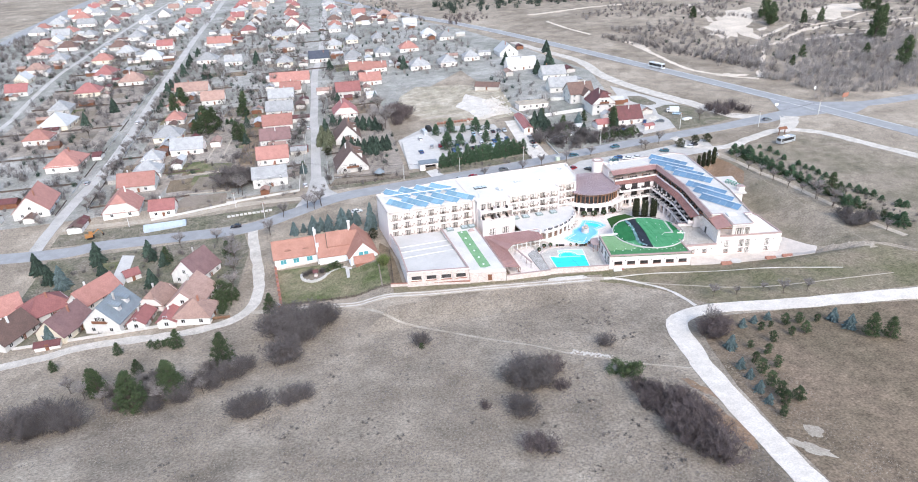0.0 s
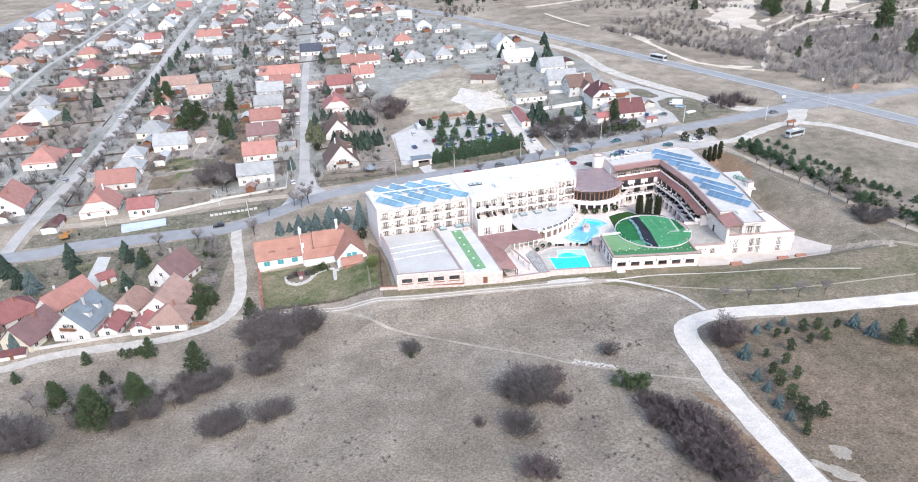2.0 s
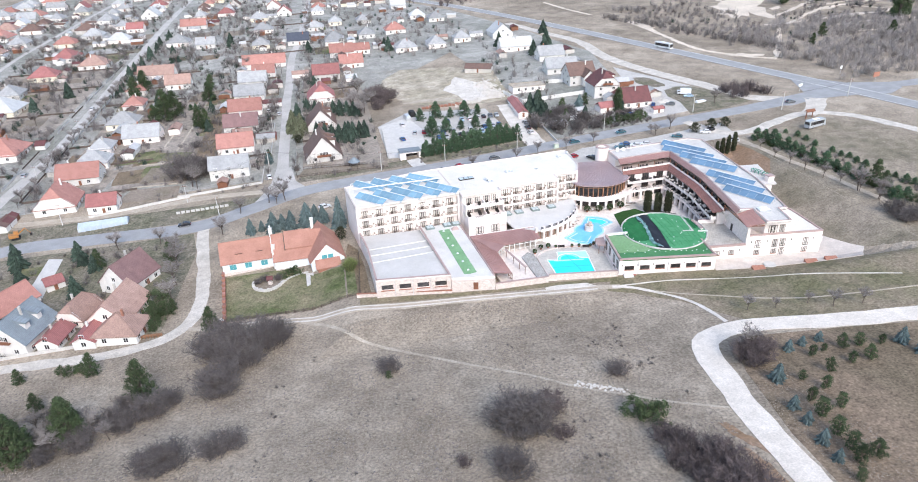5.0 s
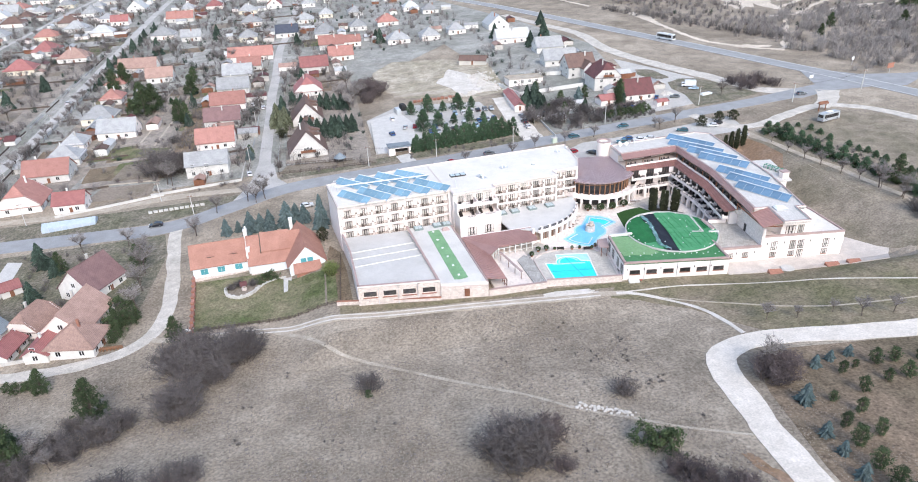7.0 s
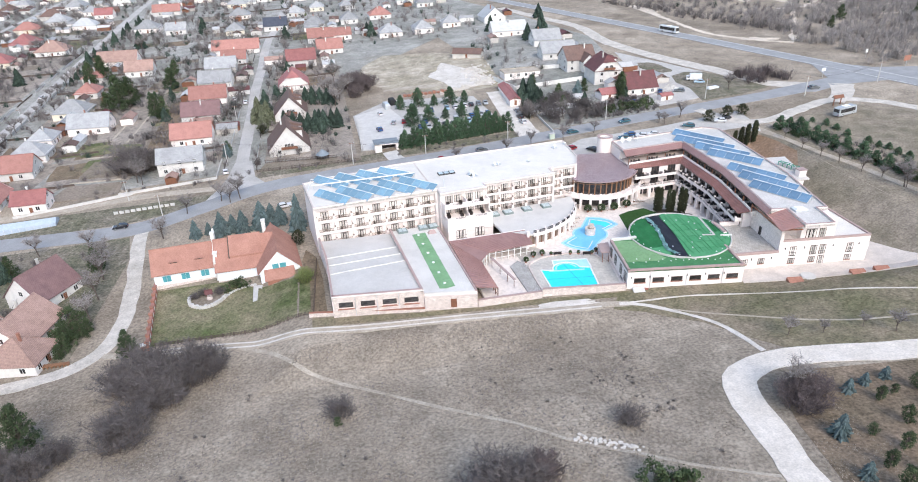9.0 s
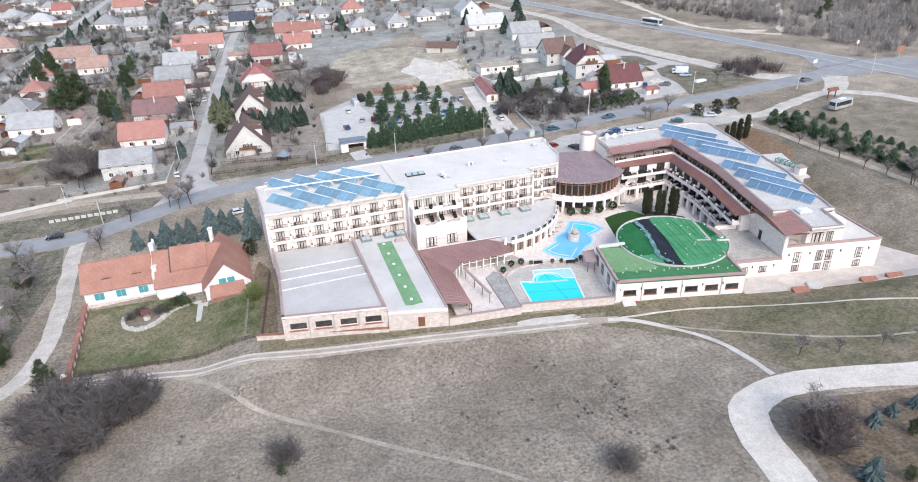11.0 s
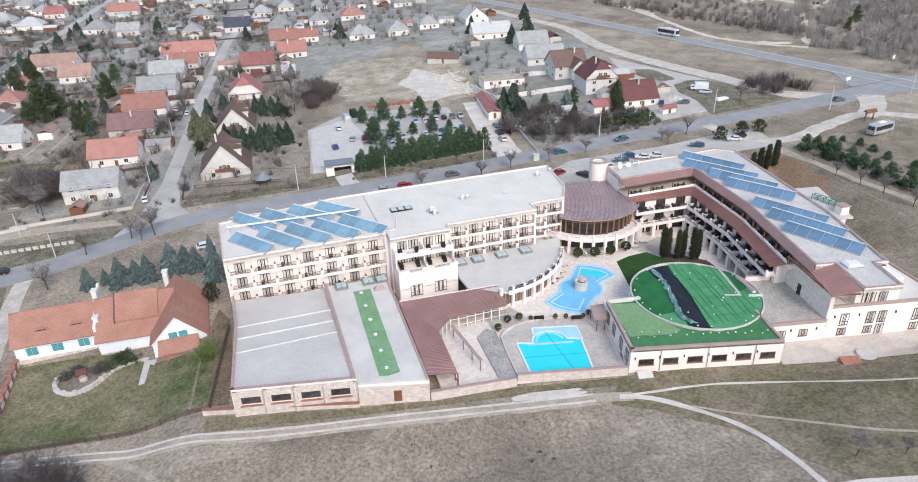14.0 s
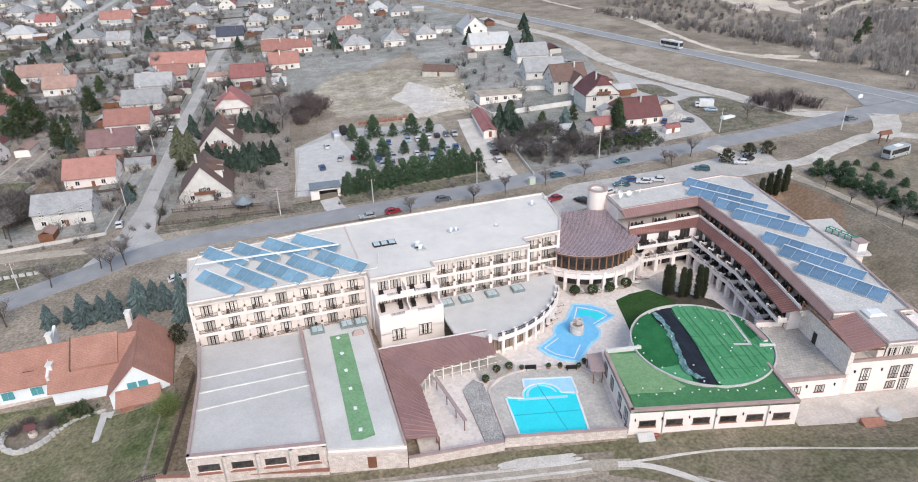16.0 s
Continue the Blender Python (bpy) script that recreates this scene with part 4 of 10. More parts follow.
# stepped terraces
for z, d in ((9, 3.4), (6, 5.6), (3, 5.6)):
    t = part("terrace", Shape().box((32.4, -2.6 - d, z - 0.3), (44.7, -2.62, z)), CREAM, A)
    if z > 3:
        rim = Shape()
        y0 = -2.6 - d
        rim.box((32.4, y0, z), (44.7, y0 + 0.25, z + 0.5)).box((32.4, y0 + 0.25, z), (32.65, -2.62, z + 0.95)).box((44.45, y0 + 0.25, z), (44.7, -2.62, z + 0.95))
        for x0, x1 in ((32.4, 34.6), (37.2, 39.8), (43.0, 44.7)):
            rim.box((x0, y0 - 0.04, z - 0.3), (x1, y0 + 0.28, z + 1.05))
        part("parapet", rim, CREAM, t)
        part("railing", Shape().box((32.7, y0 + 0.1, z + 0.92), (44.4, y0 + 0.15, z + 0.97)).box((32.7, y0 + 0.1, z + 0.72), (44.4, y0 + 0.14, z + 0.75)), RAIL, t)
        part("partition", Shape().box((38.3, y0 + 0.3, z), (38.5, -2.62, z + 1.5)), CREAM, t)
    for x in (33.6, 36.0, 39.2, 41.8) if z > 3 else (34.6, 39.7):
        put_window(A, W_DOOR if z > 3 else W_PAIR, pose(x, -2.63 if z > 3 else -8.22, z + 0.02 if z > 3 else 1.2))
        if z == 3:
            part("railing", Shape().box((x - 0.2, -8.4, 1.15), (x + 2.7, -8.36, 1.2)).box((x - 0.2, -8.4, 1.95), (x + 2.7, -8.36, 2.0)), RAIL, A)
    if z < 6:
        continue
    for x in (33.4, 36.9, 39.4, 42.6):
        s = chair_shape(0.9, 0.7, 0.95)
        s.v = [(a + x, b - 4.6, c + z) for a, b, c in s.v]
        part("terrace_table", Shape().prism([(x - 0.1, -5.6), (x + 0.7, -5.6), (x + 0.7, -5.0), (x - 0.1, -5.0)], z + 0.02, z + 0.6), RAIL, t, "dark terrace table")
        part("terrace_seat", s, RAIL, t, "dark terrace chair")
part("wall", Shape().box((32.4, -8.2, -1), (44.7, -2.62, 5.68)), CREAM, A)
for x0, x1 in ((32.4, 32.7), (38.3, 38.5), (44.4, 44.7)):
    part("side_wall", Shape().box((x0, -5.9, 6.0), (x1, -2.62, 8.7)), CREAM, A)
# things on the roof
for n_, (x, y) in enumerate(((35.6, 9.6), (37.2, 9.6), (38.8, 9.6))):
    sk = thing("skylight", (0, 0, 0), 0, "flat roof skylight with a grey frame", "skylight", "skylights of the hotel")
    m = SPOT[A.name] @ pose(x, y, 12.0)
    sk.matrix_world = m
    SPOT[sk.name] = m
    part("frame", Shape().box((0, 0, 0), (1.55, 2.0, 0.3)), RAIL, sk)
    part("pane", Shape().box((0.16, 0.2, 0.3), (1.39, 1.8, 0.36)), SKYLIGHT, sk)


def roof_vent(x, y, h, r):
    v = thing("roof_vent", (x, y, 12.0), 20, "small metal ventilator on the flat roof", "ventilator", "roof ventilators")
    part("pipe", Shape().tube((0, 0, 0), (0, 0, h), r, r, 10), PVC, v)
    part("cap", Shape().tube((0, 0, h), (0, 0, h + 0.25), r * 1.6, r * 0.5, 10), PVC, v)
    part("base", Shape().box((-r * 2.2, -r * 2.2, 0), (r * 2.2, r * 2.2, 0.25)), METAL, v)


for x, y, h, r in ((41.0, 143.4, 1.2, 0.42), (41.4, 142.3, 0.9, 0.4), (49.0, 148.6, 0.8, 0.3), (50.2, 149.0, 0.6, 0.25), (74, 160.2, 0.6, 0.25), (70, 158, 0.9, 0.3), (59, 149, 0.4, 0.2)):
    roof_vent(x, y, h, r)


def solar_row(a, b, count, z=12.0, group="solar panels on the roof", rise=1.25, deep=2.45, glass=SOLAR):
    """A rack of tilted panels from a to b, which lean down towards the right-hand side of the line."""
    L = (Vector(b) - Vector(a)).length
    rack = thing("solar_rack", (a[0], a[1], z), math.degrees(math.atan2(b[1] - a[1], b[0] - a[0])), "row of tilted blue solar panels on a metal rack", "solar panel", group)
    w = L / count
    panel = Shape().add([(0.03, -deep, 0.18), (w - 0.03, -deep, 0.18), (w - 0.03, 0, rise), (0.03, 0, rise), (0.03, -deep, 0.12), (w - 0.03, -deep, 0.12), (w - 0.03, 0, rise - 0.07), (0.03, 0, rise - 0.07)],
                        [(0, 1, 2, 3), (7, 6, 5, 4), (0, 4, 5, 1), (1, 5, 6, 2), (2, 6, 7, 3), (3, 7, 4, 0)]).mesh("panel", glass)
    for i in range(count):
        part("panel", panel, None, rack, at=pose(i * w, 0, 0))
    fr = Shape()
    part("header_pipe", Shape().box((-0.1, -0.04, rise - 0.04), (L + 0.1, 0.14, rise + 0.1)), PVC, rack, "white pipe along the upper edge")
    fr.box((0, -deep - 0.08, 0.08), (L, -deep + 0.03, 0.22))
    for i in range(count + 1):
        fr.add([(i * w - 0.035, -deep, 0.2), (i * w + 0.035, -deep, 0.2), (i * w + 0.035, 0, rise + 0.03), (i * w - 0.035, 0, rise + 0.03)], [(0, 1, 2, 3)])
        fr.box((i * w - 0.03, -0.03, 0), (i * w + 0.03, 0.03, rise)).box((i * w - 0.03, -deep, 0.0), (i * w + 0.03, 0, 0.06))
    part("rack_frame", fr, METAL, rack, "pale metal frame")


for i in range(4):
    solar_row((-0.4 + 5.85 * i, 152.0 + 0.6 * i), (7.9 + 5.95 * i, 143.4 + 0.9 * i), 5, group="solar panels on the long wing")
for i in range(5):
    solar_row((0.0 + 5.5 * i, 142.0 + 0.75 * i), (7.7 + 5.7 * i, 133.8 + 0.65 * i), 5, group="solar panels on the long wing")
pipe = thing("roof_pipe", (-2.0, 144.0, 12.0), 3.6, "white pipe run between the solar panels", "pipe")
part("pipe", Shape().box((0, -0.16, 1.4), (27.5, 0.16, 1.66)), PVC, pipe)
for i in range(6):
    part("support", Shape().box((0.4 + 4.7 * i, -0.05, 0), (0.5 + 4.7 * i, 0.05, 1.4)), METAL, pipe)
for a_, b_ in (((7.4, 133.1), (32.2, 136.2)), ((32.2, 136.2), (33.0, 142.0)), ((-3.2, 143.4), (-2.4, 150.6)), ((-2.4, 151.6), (22.0, 154.4))):
    low_pipe = thing("roof_pipe", (*a_, 12.0), math.degrees(math.atan2(b_[1] - a_[1], b_[0] - a_[0])), "thin white pipe laid along the solar panels", "pipe", "pipes of the solar panels")
    len_ = (Vector(b_) - Vector(a_)).length
    part("pipe", Shape().box((0, -0.07, 0.22), (len_, 0.07, 0.36)), PVC, low_pipe)
    for i in range(5):
        part("support", Shape().box((len_ * (i + 0.5) / 5 - 0.05, -0.05, 0), (len_ * (i + 0.5) / 5 + 0.05, 0.05, 0.22)), METAL, low_pipe)
for a_, b_ in (((110.9, 160.9), (119.9, 147.4)), ((108.6, 155.6), (119.4, 141.3)), ((111.0, 147.6), (120.0, 134.7)), ((111.4, 141.3), (120.4, 129.1)), ((110.7, 129.7), (118.6, 116.5)), ((110.4, 123.5), (117.6, 110.3)), ((109.2, 117.0), (116.4, 104.0))):
    solar_row(a_, b_, 6, 11.9, "solar panels on the angled wing", rise=1.5, deep=2.4, glass=SOLARB)

# ---- the low hall, the gravel roof with its turf strip ----
HALL = [(0.7, 101.7), (20.4, 99.8), (16.9, 131.6), (-1.7, 131.2), (-0.2, 120.5)]
hall = thing("low_hall", (0.7, 101.7, 0), 0, "low cream hall with pale stepped roof and stone front", "hall building")
part("wall", Shape().prism(HALL, -4, 2.95), CREAM, hall, world=True)
steps = ((101.7, 112.2, 114.5, 3.9), (112.2, 116.9, 118.7, 3.62), (116.9, 121.2, 123.0, 3.34), (121.2, 131.3, 131.3, 3.06))
edge_l = lambda y: 0.7 - (y - 101.7) * 0.045 if y < 120.5 else -0.15 - (y - 120.5) * 0.145  # noqa: E731
edge_r = lambda y: 20.4 - (y - 99.8) * 0.1075  # noqa: E731
prev = 99.8
for (yl0, yl1, yr1, z) in steps:
    yr0 = prev
    prev = yr1
    part("roof", Shape().prism([(edge_l(yl0), yl0), (edge_r(yr0), yr0), (edge_r(yr1), yr1), (edge_l(yl1), yl1)], 2.9, z), HALLROOF, hall, "pale flat gravel roof", world=True)
    if z < 3.9:
        part("roof_edge", Shape().bar((edge_l(yl0) + 0.4, yl0 - 0.12, z), (edge_r(yr0) - 0.4, yr0 - 0.12, z), 0.24, 0.46), WHITE, hall, "white roof step", world=True)
part("parapet", edge_walls([HALL[3], HALL[4], HALL[0], HALL[1], HALL[2]], 0.3, 2.9, 4.2, False), CREAM, hall, world=True)
part("coping", edge_walls(HALL[:3], 0.62, 4.2, 4.3, False), COPING, hall, "brown sheet coping", world=True)
part("coping", edge_walls([HALL[3], HALL[4], HALL[0]], 0.5, 4.2, 4.3, False), COPING, hall, "brown sheet coping", world=True)
front = along(HALL[0], HALL[1])
inv = SPOT[hall.name].inverted()
cladding = Shape()
Lh = (Vector(HALL[1]) - Vector(HALL[0])).length
for i in range(5):
    x = 0.25 + i * (Lh - 0.9) / 4
    cladding.box((x, -0.3, -3.5), (x + 0.5, 0, 3.8), front)
cladding.box((0, -0.25, -3.5), (Lh, 0, 0.9), front).box((0, -0.2, 3.0), (Lh, 0, 3.8), front)
part("stone_front", cladding, STONE, hall, "rough stone cladding", world=True)
HALLWIN = window_meshes(3.1, 1.35, 1, curtain=False)
for i in range(4):
    put_window(hall, HALLWIN, inv @ front @ pose(1.35 + i * (Lh - 0.9) / 4, -0.03, 1.3))
    part("reveal", Shape().box((0.75 + i * (Lh - 0.9) / 4, -0.18, 1.02), (1.35 + i * (Lh - 0.9) / 4, 0, 3.0), front).box((4.45 + i * (Lh - 0.9) / 4, -0.18, 1.02), (4.95 + i * (Lh - 0.9) / 4, 0, 3.0), front).box((1.35 + i * (Lh - 0.9) / 4, -0.18, 2.65), (4.45 + i * (Lh - 0.9) / 4, 0, 3.0), front), STONE, hall, world=True)
    part("sill", Shape().box((1.1 + i * (Lh - 0.9) / 4, -0.42, 0.9), (4.7 + i * (Lh - 0.9) / 4, 0, 1.02), front), BRICKRED, hall, "reddish sill", world=True)
for i in (1, 2, 3):
    x = 0.2 + i * (Lh - 0.9) / 4
    part("downpipe", Shape().tube(front @ Vector((x, -0.4, 3.9)), front @ Vector((x, -0.4, -1.0)), 0.07, 0.07).tube(front @ Vector((x, -0.4, -1.0)), front @ Vector((x, -1.8, -1.25)), 0.08, 0.08), METAL, hall, world=True)
terrace = thing("gravel_roof", (20.4, 99.8, 0), 0, "grey gravel roof terrace with a brown rim", "roof terrace")
TERR = [(20.5, 99.4), (31.9, 97.6), (29.9, 122.6), (29.0, 132.6), (17.0, 131.6)]
part("wall", Shape().prism(TERR, -4, 3.2), CREAM, terrace, world=True)
part("roof", Shape().prism(TERR, 3.2, 3.5), GREYROOF, terrace, "grey gravel", world=True)
part("coping", edge_walls([TERR[1], TERR[2], TERR[3]], 0.4, 3.4, 3.75, False), COPING, terrace, "brown sheet coping", world=True)
part("stone_front", Shape().bar((20.5, 99.3, -3), (31.9, 97.5, -3), 0.5, 5.6), STONE, terrace, "rough stone front wall", world=True)
part("front_coping", Shape().bar((20.5, 99.3, 2.6), (31.9, 97.5, 2.6), 0.7, 0.14), PALECOPING, terrace, world=True)
part("door", Shape().box((5.7, -0.46, -0.2), (7.0, -0.36, 1.9), along(TERR[0], TERR[1])), TIMBER, terrace, "brown wooden door", world=True)
part("roof_hatch", Shape().add([(26.0, 127.2, 3.5), (28.2, 127.4, 3.5), (28.1, 128.8, 3.5), (25.9, 128.6, 3.5), (26.6, 128.0, 4.4), (27.6, 128.1, 4.4)], [(0, 1, 5, 4), (1, 2, 5), (2, 3, 4, 5), (3, 0, 4)]), COPING, terrace, "brown tiled roof hatch", world=True)
turf = thing("turf_strip", (24.1, 99.9, 3.5), 0, "green artificial turf strip on the gravel roof", "artificial turf")
part("turf", Shape().prism([(24.1, 100.4), (25.6, 100.15), (27.6, 100.7), (26.8, 110), (25.3, 128.5), (21.9, 128.1), (22.6, 119)], 3.5, 3.56), TURF, turf, world=True)
for i in range(6):
    y = 101.8 + 5 * i
    x = 25.7 - 0.087 * (y - 100)
    stone_ = thing("weight_block", (x, y + 0.4, 3.56), 8 * i, "small pale weight block on the turf", "weight block", "weights on the turf strip")
    part("block", Shape().prism([(-0.3, -0.25), (0.25, -0.3), (0.3, 0.22), (-0.22, 0.3)], 0, 0.22), PVC, stone_)
for x, y, z in ((19.7, 130.6, 3.5), (25.2, 131.2, 3.5), (27.9, 131.4, 3.5), (45.0, 133.7, 3.7), (48.9, 134.1, 3.7), (54.4, 134.8, 3.7), (60.0, 135.4, 3.7)):
    sk = thing("skylight", (x, y, z), 6, "raised glass skylight in a dark frame", "skylight", "skylights of the low roofs")
    part("frame", Shape().prism([(-1.25, -1.15), (1.25, -1.15), (1.25, 1.15), (-1.25, 1.15)], 0, 0.5), TEALFRAME, sk, "grey-green metal frame")
    part("pane", Shape().box((-0.95, -0.9, 0.5), (-0.06, 0.9, 0.56)), SKYLIGHT, sk)
    part("pane", Shape().box((0.06, -0.9, 0.5), (0.95, 0.9, 0.56)), SKYLIGHT, sk)

# ---- the round terrace roof before the long wing ----
RC = (48, 141)
arc = [(RC[0] + 21.3 * math.cos(radians(a)), RC[1] + 21.3 * math.sin(radians(a))) for a in range(-80, -19, 4)]
rt = thing("round_terrace", (RC[0], RC[1], 0), 0, "grey gravel roof with a curved front over a glazed hall", "roof terrace")
part("roof", Shape().prism([*arc, (69, 140), (44, 137), (43.6, 128.4), (44.4, 123.4)], 3.2, 3.7), GREYROOF, rt, "grey gravel", world=True)
part("rim", Shape().ring(RC, 21.1, 21.6, 3.1, 3.95, -80, -20, 40), CREAM, rt, "cream curved rim", world=True)
part("railing", Shape().ring(RC, 21.3, 21.36, 4.62, 4.7, -80, -20, 40).ring(RC, 21.3, 21.36, 4.05, 4.1, -80, -20, 40), RAIL, rt, "dark iron railing", world=True)
bars_ = Shape()
for i in range(190):
    a = radians(-80 + 60 * i / 189)
    x, y = RC[0] + 21.33 * math.cos(a), RC[1] + 21.33 * math.sin(a)
    bars_.box((x - 0.02, y - 0.02, 3.95), (x + 0.02, y + 0.02, 4.64))
tagged(part("baluster_row", bars_, RAIL, rt, "dark iron balusters", world=True), kind="stuff")
part("wall", Shape().ring(RC, 20.4, 20.6, -0.5, 3.2, -88, -20, 40), TANGLASS, rt, "curtained glass of the curved wall", world=True)
part("plinth", Shape().ring(RC, 20.65, 20.85, -0.5, 0.5, -88, -20, 40), CREAM, rt, world=True)
for a in range(-84, -20, 7):
    c, s_ = math.cos(radians(a)), math.sin(radians(a))
    p = pose(RC[0] + 21.2 * c, RC[1] + 21.2 * s_, 0, 0, 0, a)
    part("column", Shape().box((-0.35, -0.3, -0.5), (0.3, 0.26, 4.6), p).box((-0.38, -0.34, 4.6), (0.38, 0.34, 4.68), p), CREAM, rt, world=True)
    for k in (2.3, 4.6):
        q = pose(RC[0] + 20.7 * math.cos(radians(a + k)), RC[1] + 20.7 * math.sin(radians(a + k)), 0, 0, 0, a + k)
        part("mullion", Shape().box((-0.08, -0.06, 0.4), (0.08, 0.06, 3.1), q), TIMBER, rt, world=True)

# ---- the rotunda with its fan roof, and the round tower ----
FC = (79.5, 150.5)
fan = thing("rotunda", (FC[0], FC[1], 0), 0, "round glazed restaurant under a brown fan-shaped sheet roof", "restaurant building")
eave = [(FC[0] + 12.9 * math.cos(radians(a)), FC[1] + 12.9 * math.sin(radians(a)), 7.9) for a in range(222, 331, 6)]
def fan_z(x, y):
    return 7.9 + 0.04 * (y - 137.6)


outline = [p[:2] for p in eave] + [(89.9, 143.2), (88.5, 149.6), (88.2, 158.0), (77.8, 159.0)]
part("roof", Shape().prism(outline, [fan_z(*p) - 0.22 for p in outline], [fan_z(*p) for p in outline]), FANROOF, fan, "brown standing-seam sheet roof", world=True)
fall, across = Vector((0.72, -0.694)), Vector((0.694, 0.72))
for i in range(58):
    o = 0.5 * (i - 30)
    base, hits = Vector((80, 149)) + across * o, []
    for p, q in zip(outline, outline[1:] + outline[:1]):
        p, q = Vector(p), Vector(q)
        d0, d1 = (p - base).dot(across), (q - base).dot(across)
        if d0 * d1 < 0:
            hits.append(p.lerp(q, d0 / (d0 - d1)))
    hits.sort(key=lambda h: h.dot(fall))
    for h0, h1 in zip(hits[::2], hits[1::2]):
        if (h0 - h1).length < 0.8:
            continue
        s0, s1 = ((*h, fan_z(*h) + 0.004) for h in (h0, h1))
        w_, up = Vector((*(across * 0.045), 0)), Vector((0, 0, 0.1))
        p, q = Vector(s0), Vector(s1)
        part("standing_seam", Shape().add([p - w_, p + w_, q + w_, q - w_, p - w_ + up, p + w_ + up, q + w_ + up, q - w_ + up], [(0, 1, 5, 4), (1, 2, 6, 5), (2, 3, 7, 6), (3, 0, 4, 7), (4, 5, 6, 7)]), FANSEAM, fan, world=True)
part("gutter", Shape().ring(FC, 12.8, 13.05, 7.72, 7.9, 225, 330, 30), COPING, fan, world=True)
part("glazing", Shape().ring(FC, 11.3, 11.4, 3.6, 7.9, 218, 334, 36), GLASS, fan, "dark restaurant glazing", world=True)
for i, a in enumerate(range(220, 334, 8)):
    q = pose(FC[0] + 11.55 * math.cos(radians(a)), FC[1] + 11.55 * math.sin(radians(a)), 0, 0, 0, a)
    part("mullion", Shape().box((-0.16, -0.14, 3.6), (0.16, 0.14, 7.85), q), WARMTIMBER, fan, "brown timber post", world=True)
    if i % 2 == 0:
        part("crossbar", Shape().ring(FC, 11.42, 11.55, 6.6, 6.75, a, min(a + 16, 333), 4), WARMTIMBER, fan, world=True)
part("terrace", Shape().ring(FC, 9, 14.3, 3.1, 3.6, 212, 340, 40), CREAM, fan, world=True)
part("balustrade", Shape().ring(FC, 14.0, 14.25, 3.6, 4.15, 212, 340, 40).ring(FC, 13.95, 14.3, 4.4, 4.55, 212, 340, 40), CREAM, fan, world=True)
for a in range(214, 340, 11):
    q = pose(FC[0] + 14.1 * math.cos(radians(a)), FC[1] + 14.1 * math.sin(radians(a)), 0, 0, 0, a)
    part("column", Shape().box((-0.35, -0.32, -0.5), (0.35, 0.32, 4.75), q), CREAM, fan, world=True)
part("wall", Shape().ring(FC, 10.9, 11.1, -0.5, 3.1, 212, 340, 36), GLASS, fan, "dark glazed ground floor", world=True)
tower = thing("round_tower", (87.0, 160.0, 0), 0, "round cream stair tower with a stone rim", "tower")
part("wall", Shape().ring((87, 160), 1.7, 2.3, -2, 13.3, n=28), CREAM, tower, world=True)
part("roof", Shape().prism([(87 + 1.75 * math.cos(math.tau * i / 28), 160 + 1.75 * math.sin(math.tau * i / 28)) for i in range(28)], 12.7, 12.9), FLATROOF, tower, world=True)
part("rim", Shape().ring((87, 160), 1.6, 2.45, 13.3, 13.5, n=28), COPING, tower, world=True)

# ---- the angled wing ----
B = thing("hotel_wing", (104, 101, 0), 0, "cream angled hotel wing with brown awnings and loggias round the courtyard", "hotel building")
IN = [(88.4, 149.8), (108.8, 152.1), (108.5, 128.5), (104.0, 101.6)]
EAVE = [(88.5, 147.6), (107.6, 150.0), (107.5, 128.8), (103.1, 101.6)]
P9 = [(88.6, 145.5), (106.7, 147.5), (106.5, 127.5), (103.2, 107.8)]
DRIP = [(88.4, 144.4), (104.6, 144.9), (104.3, 127.0), (101.0, 109.4)]
P6 = [(89.4, 142.0), (102.7, 142.9), (103.3, 127.0), (100.6, 109.6)]
P3 = [(89.6, 141.2), (102.2, 142.2), (102.7, 128.0), (100.2, 111.0)]
BACK = [(88.6, 144.2), (104.5, 144.8), (105.1, 127.2), (102.6, 109.4)]
REAR = [(113.4, 91.8), (114.9, 99.8), (117.4, 99.5), (122.2, 121), (125.8, 160.2), (121.5, 163.2), (88.5, 158.6)]
ROOF_B = [*IN, (107.6, 101.2), (106.3, 92.5), *REAR]
ccw = lambda poly: poly[::-1] if sum((b[0] - a[0]) * (b[1] + a[1]) for a, b in zip(poly, poly[1:] + poly[:1])) > 0 else poly  # noqa: E731
part("wall", Shape().prism(ccw([*offset(IN, -1.4), (106.8, 101.2), (108.9, 96.9), (115.0, 96.4), *offset(REAR, 0.25)[1:]]), -3, 11.4), CREAM, B, world=True)
part("wall", Shape().prism(ccw([*BACK, (112, 109), (114, 152), (90, 155)]), 2.75, 7.9), CREAM, B, world=True)
part("wall", Shape().prism(ccw([*offset(P9, -0.4), (112, 108), (114, 152), (90, 155)]), 7.8, 8.95), CREAM, B, world=True)
part("roof", Shape().prism(ccw(ROOF_B), 11.4, 11.9), DULLROOF, B, "pale flat gravel roof", world=True)
part("parapet", edge_walls(ccw(ROOF_B), 0.3, 11.3, 12.2), CREAM, B, world=True)
part("coping", edge_walls(ccw(ROOF_B), 0.42, 12.202, 12.28), COPING, B, "brown sheet coping", world=True)
